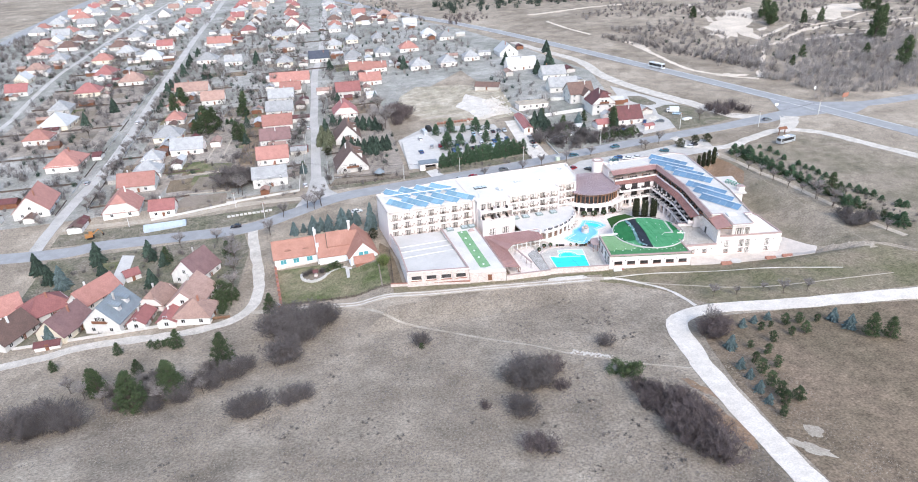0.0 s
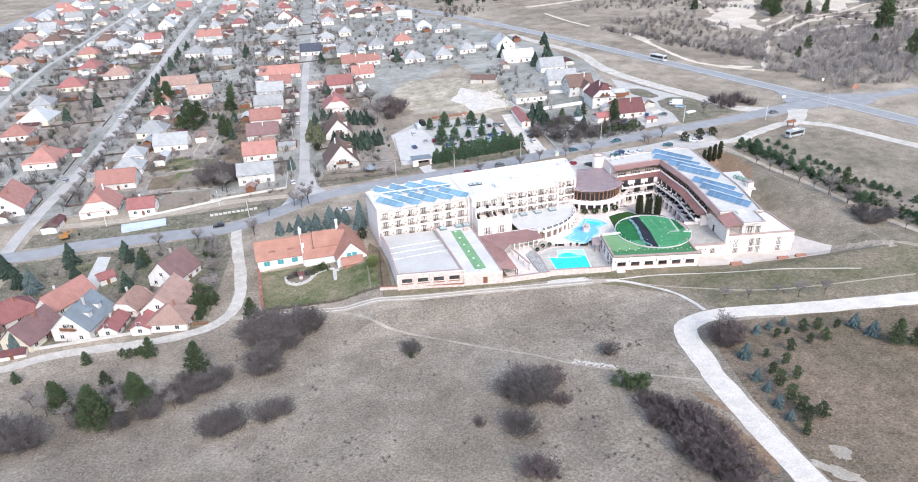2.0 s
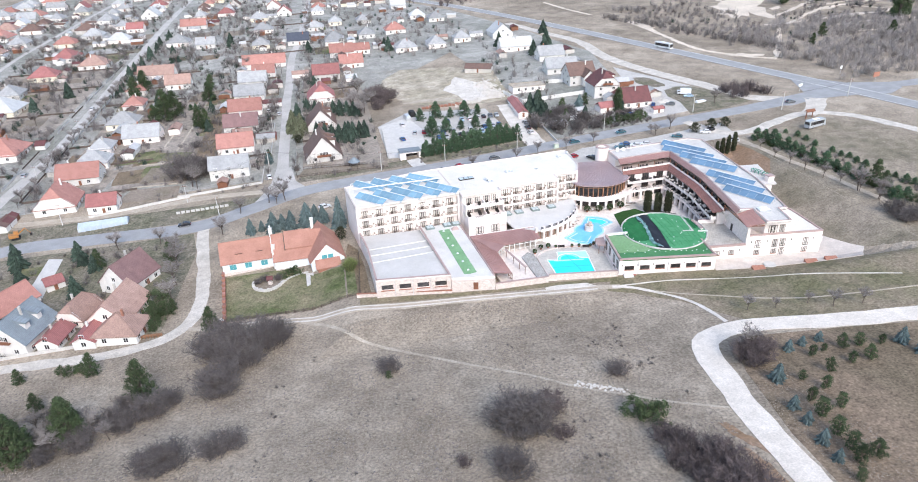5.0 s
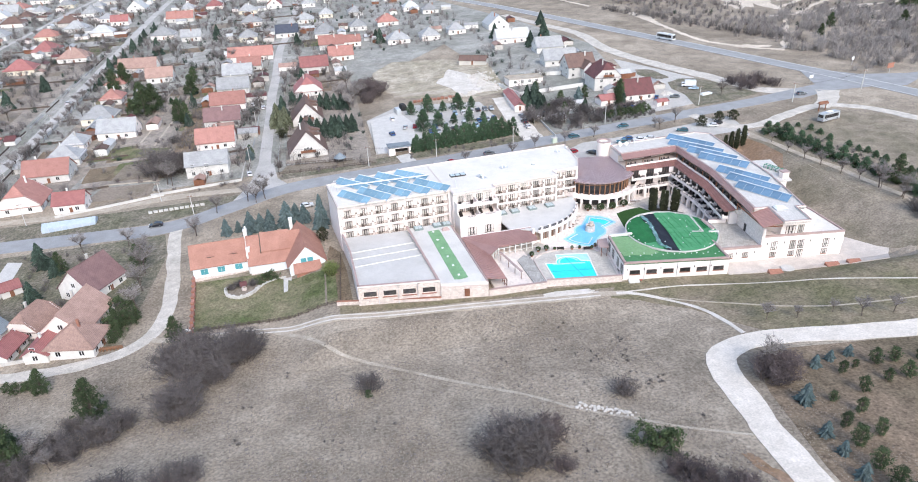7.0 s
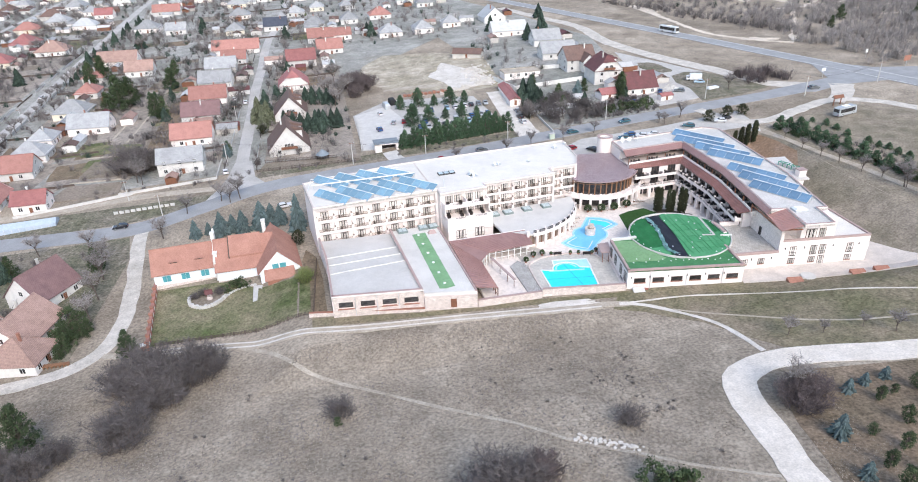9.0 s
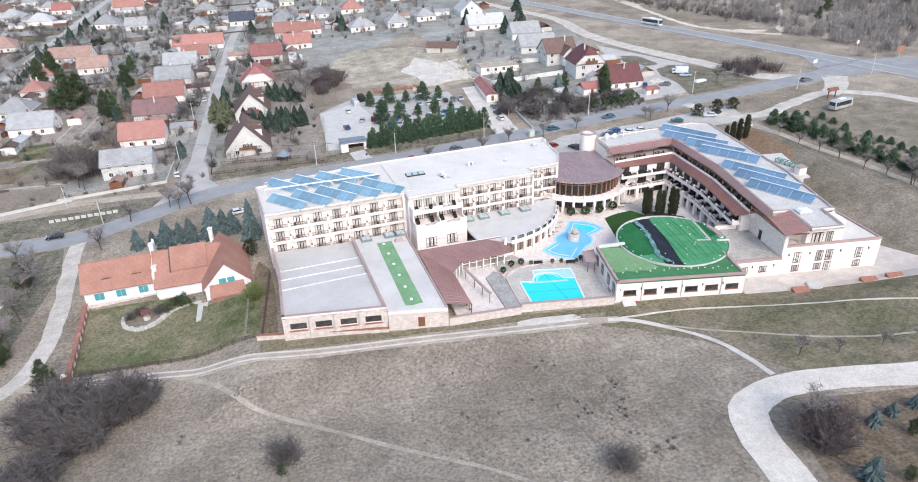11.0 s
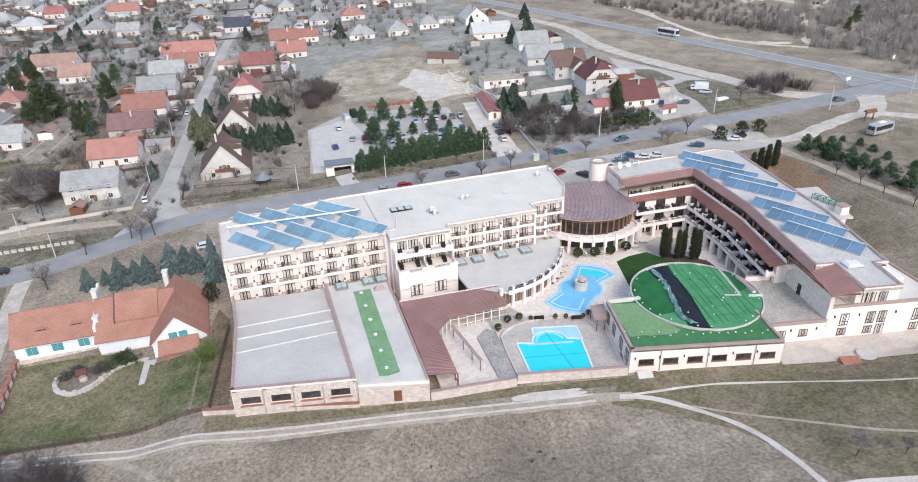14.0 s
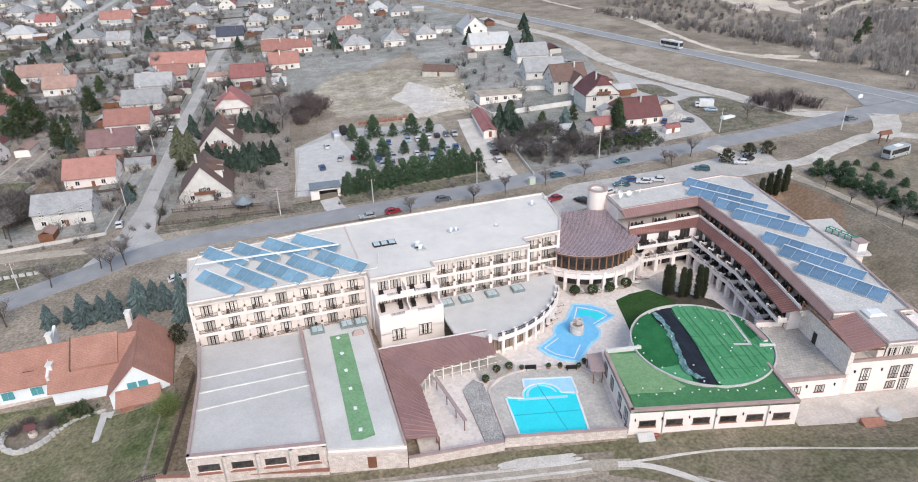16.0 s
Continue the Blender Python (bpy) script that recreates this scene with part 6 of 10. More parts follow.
# ---- courtyard, pools, pergola ----
solid("pavement", Shape().prism([(34, 99), (66, 95.6), (69, 109), (76, 110), (104, 118), (108, 152), (88, 152), (66, 140), (44, 124), (33, 122)], -1.2, 0.0), PAVING, "pale stone paving of the courtyard", kind="structure")
patch("pavement", [(92.4, 91.0), (132, 84.6), (139, 92), (132, 104), (127, 104), (126, 93.5), (104.2, 95.8), (93, 96.8)], APRON, 0.2, 5, label="pale concrete apron before the end block")
solid("ground", Shape().prism([(80.3, 132.1), (77.6, 117.0), (84, 119), (92, 119.5), (91.6, 128), (90.8, 131), (88.7, 134.5), (84.0, 133.7)], -0.6, 0.08), GREENLAWN, "dark green lawn wedge beside the drum", kind="structure")
ZP = 0.02


half = [(56.0 + 3.3 * math.cos(radians(a)), 107.3 + 3.0 * math.sin(radians(a))) for a in range(0, 181, 12)]
solid("pavement", Shape().prism([(47.4, 98.3), (65.2, 96.0), (67.2, 108.4), (64.6, 112.6), (60.0, 114.3), (52.0, 114.0), (47.2, 110.6)], -0.3, 0.03), POOLDECK, "grey concrete deck round the pool", kind="structure")
kids = thing("paddling_pool", (56, 109, 0), 0, "pale blue paddling pool joined to the swimming pool", "swimming pool")
KIDS = [(49.9, 108.0), (61.9, 106.4), (62.4, 110.7), (54.0, 112.1), (53.6, 109.9)]
part("lining", Shape().prism(KIDS[1:], -0.3, 0.05), POOLPALE, kids, world=True)
for p, q in zip(KIDS[1:], KIDS[2:]):
    part("coping", Shape().bar((*p, -0.2), (*q, -0.2), 0.3, 0.34), PVC, kids, "white pool rim", world=True)
pool = thing("swimming_pool", (55, 103, 0), 0, "turquoise swimming pool with a rounded step bay and white rim", "swimming pool")
POOL = [(49.6, 99.1), (60.4, 97.6), (61.7, 106.5), *half, (49.8, 108.1)]
part("lining", Shape().prism(POOL, -0.3, 0.08), POOLTILE, pool, world=True)
for p, q in zip(POOL, POOL[1:] + POOL[:1]):
    part("coping", Shape().bar((*p, -0.2), (*q, -0.2), 0.34, 0.40), PVC, pool, "white pool rim", world=True)
part("lane_line", Shape().bar((50.0, 103.6, 0.05), (61.0, 102.3, 0.05), 0.14, 0.05), POOLLINE, pool, "blue lane line", world=True)
part("lane_line", Shape().bar((57.2, 98.5, 0.05), (56.0, 110.0, 0.05), 0.14, 0.052), POOLLINE, pool, "blue lane line", world=True)
part("step", Shape().prism([(51.6, 106.9), (60.0, 105.7), (60.1, 106.3), (51.7, 107.5)], 0.0, 0.1).ring((56.0, 107.3), 2.3, 2.7, 0.0, 0.1, 4, 176, 20), POOLPALE, pool, "pale steps under the water", world=True)
LC = (68.3, 123.3)
arc1 = [(LC[0] + 4.4 * math.cos(radians(a)), LC[1] + 4.2 * math.sin(radians(a))) for a in range(-70, 20, 10)]
arc2 = [(LC[0] + 4.4 * math.cos(radians(a)), LC[1] + 4.2 * math.sin(radians(a))) for a in range(100, 186, 10)]
LAZY = [(59.4, 120.1), (60.6, 117.6), (62.6, 115.6), (65.2, 114.4), *arc1, (72.6, 124.2), (77.4, 126.7), (76.6, 129.4), (74.6, 131.6), (71.2, 132.8), *arc2]
lazy = thing("adventure_pool", (68, 123, 0), 0, "blue bow-tie pool with a round stone island", "swimming pool")
part("lining", Shape().prism(LAZY, -0.3, 0.08), POOLBLUE, lazy, world=True)
for p, q in zip(LAZY, LAZY[1:] + LAZY[:1]):
    part("coping", Shape().bar((*p, -0.2), (*q, -0.2), 0.5, 0.36), POOLPALE, lazy, "pale blue pool edge", world=True)
for line_ in ([(60.6, 119.8), (62.0, 117.6), (64.8, 115.6)], [(76.2, 127.2), (75.2, 129.2), (71.6, 131.6)], [(60.6, 119.8), (64.2, 122.2)], [(64.8, 115.6), (67.4, 119.2)], [(76.2, 127.2), (72.4, 125.0)], [(71.6, 131.6), (69.4, 127.6)]):
    for p, q in zip(line_, line_[1:]):
        part("lane_line", Shape().bar((*p, 0.05), (*q, 0.05), 0.22, 0.06), PVC, lazy, "white inner edge", world=True)
part("step", Shape().prism([(73.6, 125.7), (75.8, 127.2), (74.9, 128.9), (71.8, 130.9), (70.5, 128.6), (73.0, 127.6)], 0.0, 0.1), POOLTILE, lazy, "darker deep end", world=True)
isl = thing("pool_island", (68.3, 123.3, 0), 0, "round stone planter island in the blue pool", "planter")
part("wall", Shape().ring((68.3, 123.3), 1.0, 1.35, -0.2, 1.9, n=24), STONE, isl, world=True)
part("wall", Shape().ring((68.9, 124.0), 0.4, 0.6, 1.2, 2.5, n=18), STONE, isl, world=True)
part("soil", Shape().prism([(68.3 + math.cos(math.tau * i / 16), 123.3 + math.sin(math.tau * i / 16)) for i in range(16)], 1.3, 1.5), SOIL, isl, world=True)
PW = [(32.0, 97.3), (46.6, 97.3), (46.9, 97.9), (65.6, 95.3)]
for a, b, h in ((PW[0], PW[1], 1.3), (PW[2], PW[3], 1.5)):
    wl = thing("garden_wall", (a[0], a[1], -1), 0, "pale stone garden wall with a brown coping", "wall", "walls along the pool garden")
    part("wall", Shape().bar((*a, -3), (*b, -3), 0.4, h + 2.9), STONE, wl, world=True)
    part("coping", Shape().bar((*a, h - 0.1), (*b, h - 0.1), 0.6, 0.14), COPING, wl, world=True)
wl = thing("garden_wall", (-4.6, 103.2, -1), 0, "low pale stone wall beside the hall", "wall", "walls along the pool garden")
part("wall", Shape().bar((-4.6, 103.4, -3), (20.4, 98.9, -3), 0.4, 2.9), STONE, wl, world=True)
part("coping", Shape().bar((-4.6, 103.4, -0.1), (20.4, 98.9, -0.1), 0.6, 0.14), BRICKRED, wl, world=True)
kerb = thing("garden_kerb", (47, 110, 0), 0, "low reddish kerb curving round the pool deck", "kerb")
for p, q in zip(*(lambda k: (k, k[1:]))(spread([(47.3, 98.6), (47.4, 108.0), (48.0, 111.4), (51.0, 113.6), (56.0, 114.5), (61.0, 114.0), (65.0, 112.4), (66.6, 108.6)], 1.2))):
    part("block", Shape().bar((*p, -0.2), (*q, -0.2), 0.32, 0.52), PALECOPING, kerb, world=True)
bed = thing("gravel_bed", (44, 105, 0), 0, "raised bed of dark gravel beside the pool", "gravel bed")
part("bed", Shape().prism([(44.0, 98.6), (47.0, 98.4), (47.0, 112.2), (45.6, 113.6), (43.2, 111.4)], -0.5, 0.35), PEBBLE, bed, world=True)
perg = thing("pergola", (32, 99, 0), 0, "brown sheet-roofed pergola on timber posts round the patio", "pergola")
low1 = [(36.9, 99.0, 2.7), (36.1, 111.8, 2.7), (39.0, 115.3, 2.7), (50.6, 116.9, 2.7)]
high1 = [(31.9, 98.6, 3.75), (30.2, 121.6, 3.75), (30.2, 121.6, 3.75), (50.4, 122.9, 3.75)]
part("roof", sheet(low1, high1), SEAMROOF, perg, "brown standing-seam sheet roof", world=True)
part("standing_seam", seams(low1[:2], high1[:2], 0.75, 0.1), SEAMLINE, perg, world=True)
part("standing_seam", seams(low1[2:], high1[2:], 0.75, 0.1), SEAMLINE, perg, world=True)
part("wall", Shape().bar((30.3, 121.9, -0.3), (50.4, 123.15, -0.3), 0.36, 4.05), CREAM, perg, "white back wall", world=True)
for (a, b) in zip(low1, low1[1:]):
    L_ = (Vector(b) - Vector(a)).length
    k = max(1, round(L_ / 1.6))
    for i in range(k):
        p = Vector(a).lerp(Vector(b), i / k)
        part("post", Shape().box((p.x - 0.09, p.y - 0.09, -0.2), (p.x + 0.09, p.y + 0.09, 2.62)), TIMBER if a[1] < 111 else WHITE, perg, world=True)
    part("rail", Shape().bar((*a[:2], 2.1), (*b[:2], 2.1), 0.12, 0.12).bar((*a[:2], 0.7), (*b[:2], 0.7), 0.1, 0.1), WHITE if a[1] > 110 else TIMBER, perg, world=True)
beam = thing("patio_screen", (39, 113, 0), 0, "brown timber screen beam on thin posts", "screen")
part("beam", Shape().bar((38.9, 113.4, 2.3), (41.6, 101.8, 2.3), 0.6, 0.14), COPING, beam, world=True)
for t in (0.05, 0.4, 0.7, 0.97):
    x, y = 38.9 + 2.7 * t, 113.4 - 11.6 * t
    part("post", Shape().box((x - 0.06, y - 0.06, -0.2), (x + 0.06, y + 0.06, 2.3)), TIMBER, beam, world=True)
gaz = thing("shade_shelter", (66, 110, 0), 0, "small dark shelter beside the bath hall", "shelter")
part("roof", Shape().prism([(65.0, 108.6), (67.2, 107.8), (68.6, 112.6), (66.0, 113.1)], 2.4, [2.5, 2.9, 2.9, 2.5]), COPING, gaz, world=True)
for x, y in ((65.4, 108.2), (66.9, 108.0), (67.2, 112.4), (66, 112.5)):
    part("post", Shape().box((x - 0.07, y - 0.07, -0.2), (x + 0.07, y + 0.07, 2.4)), TIMBER, gaz, world=True)


def lounger():
    ob = thing("sun_lounger", (0, 0, 0), 0, "pale sun lounger on the paved courtyard", "sun lounger", "sun loungers in the courtyard")
    part("frame", Shape().box((-0.33, -0.95, 0.25), (0.33, 0.95, 0.31)), TIMBER, ob)
    for x in (-0.3, 0.26):
        for y in (-0.85, 0.75):
            part("leg", Shape().box((x, y, 0), (x + 0.05, y + 0.05, 0.25)), TIMBER, ob)
    part("mattress", Shape().box((-0.31, -0.92, 0.31), (0.31, 0.3, 0.4)), CURTAIN, ob)
    part("backrest", Shape().add([(-0.31, 0.3, 0.31), (0.31, 0.3, 0.31), (0.31, 0.9, 0.7), (-0.31, 0.9, 0.7), (-0.31, 0.26, 0.39), (0.31, 0.26, 0.39), (0.31, 0.86, 0.78), (-0.31, 0.86, 0.78)], [(4, 5, 6, 7), (3, 2, 1, 0), (0, 1, 5, 4), (1, 2, 6, 5), (2, 3, 7, 6), (3, 0, 4, 7)]), PVC, ob)
    return ob


first = lounger()
places = [(x + dx, y, 65 + 2 * i) for i, (x, y) in enumerate(((74.7, 136.6), (78.5, 136.2), (82.4, 136.6), (86.4, 137.5), (89.4, 139.0))) for dx in (-0.7, 0.7)]
places += [(63.8, 126.8, 118), (65.4, 128.4, 115), (66.8, 130.4, 110), (68.2, 132.9, 105)]
first.matrix_world = pose(places[0][0], places[0][1], 0.02, 0, 0, places[0][2])
for x, y, a in places[1:]:
    copy_thing(first, pose(x, y, 0.02, 0, 0, a))
for i, (x, y) in enumerate(((56.2, 114.3), (63.2, 112.6))):
    b_ = thing("garden_bench", (x, y, 0.0), -8, "dark garden bench on the paving", "bench", "benches in the courtyard")
    part("seat", Shape().box((-1.0, -0.25, 0.4), (1.0, 0.25, 0.47)), RAIL, b_)
    part("backrest", Shape().box((-1.0, 0.2, 0.5), (1.0, 0.27, 0.9)), RAIL, b_)
    for dx in (-0.85, 0.8):
        part("leg", Shape().box((dx, -0.22, 0), (dx + 0.06, 0.25, 0.4)), RAIL, b_)
for x, y in ((103.4, 88.4), (118.4, 87.2), (124.0, 86.6)):
    c_ = thing("cellar_hatch", (x, y, ground_z(x, y)), -8, "reddish sloping cellar hatch in the grass", "hatch", "cellar hatches before the end block")
    part("lid", Shape().prism([(-1.7, -0.8), (1.7, -0.8), (1.7, 0.9), (-1.7, 0.9)], -0.3, [0.25, 0.25, 0.75, 0.75]), BRICKRED, c_)
spa = thing("round_cover", (107.5, 89.6, 0.1), 0, "round pale cover on the concrete apron", "cover")
part("cover", Shape().tube((0, 0, -0.3), (0, 0, 0.5), 1.9, 1.6, 24), CONCRETE, spa)
vent_ = thing("white_outlet", (66.9, 93.6, -0.6), 0, "small pale service outlet against the hall wall", "service outlet")
part("cover", Shape().prism([(0, 0), (2.6, -0.3), (2.7, 0.9), (0.1, 1.2)], 0, [0.5, 0.5, 1.2, 1.2]), CONCRETE, vent_)
reel = thing("hose_reel", (70.2, 94.5, -0.3), 0, "red and white lifebuoy ring at the hall wall", "lifebuoy")
part("ring", Shape().ring((0, 0), 0.28, 0.48, 0, 0.16, n=20), REDLAMP, reel)

# ---- planting round the courtyard ----
solid("ground", Shape().prism([(90.8, 131.2), (91.8, 127.5), (93, 119), (98, 118), (100.4, 122), (99.6, 127.4), (96, 130.6), (92.6, 133.2)], -0.6, 0.1), BEDSOIL, "dark soil bed with cypresses", kind="structure")
solid("pavement", Shape().prism([(88.6, 133.2), (98.6, 131.2), (101, 138), (95, 141), (86, 137)], -0.6, 0.012), TILES, "patterned paving by the arcade", kind="structure")
solid("pavement", Shape().prism([(46.6, 113.4), (52.6, 113.2), (54.0, 116.4), (52.0, 120.2), (52.8, 122.4), (46, 121)], -0.6, 0.012), TILES, "patterned paving by the pergola", kind="structure")


def tub_shrub(x, y, r):
    ob = thing("potted_shrub", (x, y, 0.02), 0, "round dark green clipped shrub in a clay tub", "potted plant", "potted shrubs in the courtyard")
    part("tub", Shape().tube((0, 0, 0), (0, 0, 0.4), 0.3, 0.38, 10), BRICKRED, ob)
    s_ = Shape()
    for i in range(int(60 + 260 * r * r)):
        a, b_ = random.uniform(0, math.tau), random.uniform(-0.5, 1.0)
        c_ = Vector((math.cos(a) * math.sqrt(1 - b_ * b_) * r, math.sin(a) * math.sqrt(1 - b_ * b_) * r, 0.4 + r * 0.8 + b_ * r)) * 1.0
        u = Vector((random.uniform(-1, 1), random.uniform(-1, 1), random.uniform(-1, 1))).normalized() * (0.12 + 0.1 * r)
        v = Vector((random.uniform(-1, 1), random.uniform(-1, 1), random.uniform(-1, 1))).normalized() * (0.12 + 0.1 * r)
        k = len(s_.v)
        s_.v += [tuple(c_ - u), tuple(c_ + v), tuple(c_ + u), tuple(c_ - v)]
        s_.f.append((k, k + 1, k + 2, k + 3))
    part("foliage", s_, PINE, ob)


for x, y, r in ((72.8, 136.3, 1.0), (76.6, 135.7, 1.0), (80.4, 135.7, 1.0), (84.5, 136.5, 1.0), (50.1, 115.0, 0.6), (52.5, 115.3, 0.6), (47.6, 112.8, 0.6), (54.6, 114.6, 0.35), (59.4, 114.0, 0.35), (61.4, 113.6, 0.35), (64.6, 112.8, 0.35), (66.0, 113.8, 0.35)):
    tub_shrub(x, y, r)


# ---- houses ----
HOUSE_WIN = window_meshes(1.3, 1.4, 2, WFRAME, GLASS, False)
HOUSE_DOOR = Shape().box((-0.5, -0.06, 0), (0.5, 0.04, 2.05)).mesh("door", TIMBER)
CHIMNEYS = [Shape().box((-0.25, -0.25, -1.6), (0.25, 0.25, 0.8)).box((-0.31, -0.31, 0.8), (0.31, 0.31, 0.9)).mesh("chimney", m_) for m_ in (BRICKRED, WHITE, GREYWALL)]


def roof_shape(w, d, zb, rise, kind, over=0.5, t=0.2):
    """A tiled roof with its ridge along x: gable, half-hipped or hipped."""
    W, D = w / 2 + over * 0.8, d / 2 + over
    drop = rise * over / (d / 2)
    z0, z1 = zb - drop, zb + rise
    cut = {"gable": 0.0, "half": 0.35, "hip": 1.0}[kind]
    s = Shape()
    if cut == 0:
        for y in (-D, D):
            v = [(-W, y, z0), (W, y, z0), (W, 0, z1), (-W, 0, z1)]
            v += [(a, b, c - t) for a, b, c in v]
            s.add(v, [(0, 1, 2, 3), (7, 6, 5, 4), (0, 4, 5, 1), (1, 5, 6, 2), (2, 6, 7, 3), (3, 7, 4, 0)])
        s.tube((-W, 0, z1 + 0.02), (W, 0, z1 + 0.02), 0.14, 0.14, 6)
        return s
    r = max(0.3, W - (D if cut == 1 else D * 0.45))
    zm = z0 if cut == 1 else z0 + (z1 - z0) * 0.55
    k = 0 if cut == 1 else 0.55
    base = [(-W, -D, z0), (W, -D, z0), (W, D, z0), (-W, D, z0)]
    mid = [(-W, -D * (1 - k), zm), (W, -D * (1 - k), zm), (W, D * (1 - k), zm), (-W, D * (1 - k), zm)]
    top = [(-r, 0, z1), (r, 0, z1)]
    v = base + mid + top
    f = [(0, 1, 5, 9, 8, 4), (2, 3, 7, 8, 9, 6), (5, 6, 9), (7, 4, 8)] if cut < 1 else [(0, 1, 9, 8), (2, 3, 8, 9), (1, 2, 9), (3, 0, 8)]
    s.add(v, f)
    s.add([(a, b, c - t) for a, b, c in base], [(3, 2, 1, 0)])
    for i in range(4):
        a, b = base[i], base[(i + 1) % 4]
        s.add([a, b, (b[0], b[1], b[2] - t), (a[0], a[1], a[2] - t)], [(0, 3, 2, 1)])
    s.tube((-r, 0, z1), (r, 0, z1), 0.14, 0.14, 6)
    for i in range(4):
        e = base[i] if cut == 1 else mid[i]
        s.tube(e, top[0 if i in (0, 3) else 1], 0.11, 0.11, 5)
    return s


COLOUR = {"orange": "orange-tiled", "red": "red-tiled", "maroon": "dark red-tiled", "plum": "dusty plum-tiled", "brown": "brown-tiled", "grey": "grey-slated", "blue": "blue-grey slated", "tan": "faded tiled", "dark": "dark blue slated", "pale": "pale sheet"}


def house(x, y, w, d, roof="orange", kind="gable", rz=0.0, walls="white", high=3.2, rise=None, rich=2, far=False, extra=False):
    """A village house. w: along the ridge; rich: how many windows on a long side."""
    z = min(ground_z(x + a, y + b) for a in (-w / 3, w / 3) for b in (-d / 3, d / 3))
    ob = thing("house", (x, y, z), rz, f"{walls} rendered village house with a {COLOUR[roof]} {'hipped' if kind == 'hip' else 'gabled'} roof", "house", "village houses")
    rise = rise or d / 2 * (0.72 if kind == "hip" else 0.85)
    zb = high
    s = Shape().box((-w / 2, -d / 2, -1.5), (w / 2, d / 2, zb))
    if kind != "hip":
        k = 1.0 if kind == "gable" else 0.55
        for e in (-w / 2, w / 2):
            a, b = (e, e + 0.3) if e < 0 else (e - 0.3, e)
            yy = d / 2 * (1 - k)
            tri = [(-d / 2, zb), (d / 2, zb), (yy, zb + rise * k), (-yy, zb + rise * k)] if k < 1 else [(-d / 2, zb), (d / 2, zb), (0, zb + rise - 0.05)]
            n = len(tri)
            s.add([(a, p, q) for p, q in tri] + [(b, p, q) for p, q in tri], [tuple(range(n - 1, -1, -1)), tuple(range(n, 2 * n))] + [(i, (i + 1) % n, n + (i + 1) % n, n + i) for i in range(n)])
    part("wall", s, WALLS[walls], ob)
    part("roof", roof_shape(w, d, zb, rise, kind), ROOFS[roof], ob)
    part("chimney", random.choice(CHIMNEYS), None, ob, at=pose(random.uniform(-0.25, 0.25) * w, random.choice((-1, 1)) * d * 0.12, zb + rise))
    rows = [0.9] if high < 4.6 else [0.9, 3.7]
    for zz in rows:
        for i in range(rich):
            part("window", HOUSE_WIN[0], None, ob, at=pose(-w / 2 + w * (i + 0.5) / rich - 0.65, -d / 2 - 0.01, zz))
        for e, a in ((-w / 2 - 0.01, -90), (w / 2 + 0.01, 90))[1 if far else 0:]:
            for k in (-0.25, 0.25) if d > 7 and not far else (0,):
                part("window", HOUSE_WIN[0], None, ob, at=pose(e, k * d - (0.65 if a > 0 else -0.65), zz, 0, 0, a))
    for c in list(ob.children):
        if c.name.startswith("window") and not far:
            part("pane", HOUSE_WIN[1], None, c)
    part("door", HOUSE_DOOR, None, ob, at=pose(w * 0.05, -d / 2 - 0.02, 0.0))
    if kind == "gable" and not far:
        for e, a in ((-w / 2 - 0.01, -90), (w / 2 + 0.01, 90)):
            win = part("window", HOUSE_WIN[0], None, ob, at=pose(e, -0.65 if a > 0 else 0.65, zb + 0.5, 0, 0, a))
            part("pane", HOUSE_WIN[1], None, win)
    return ob


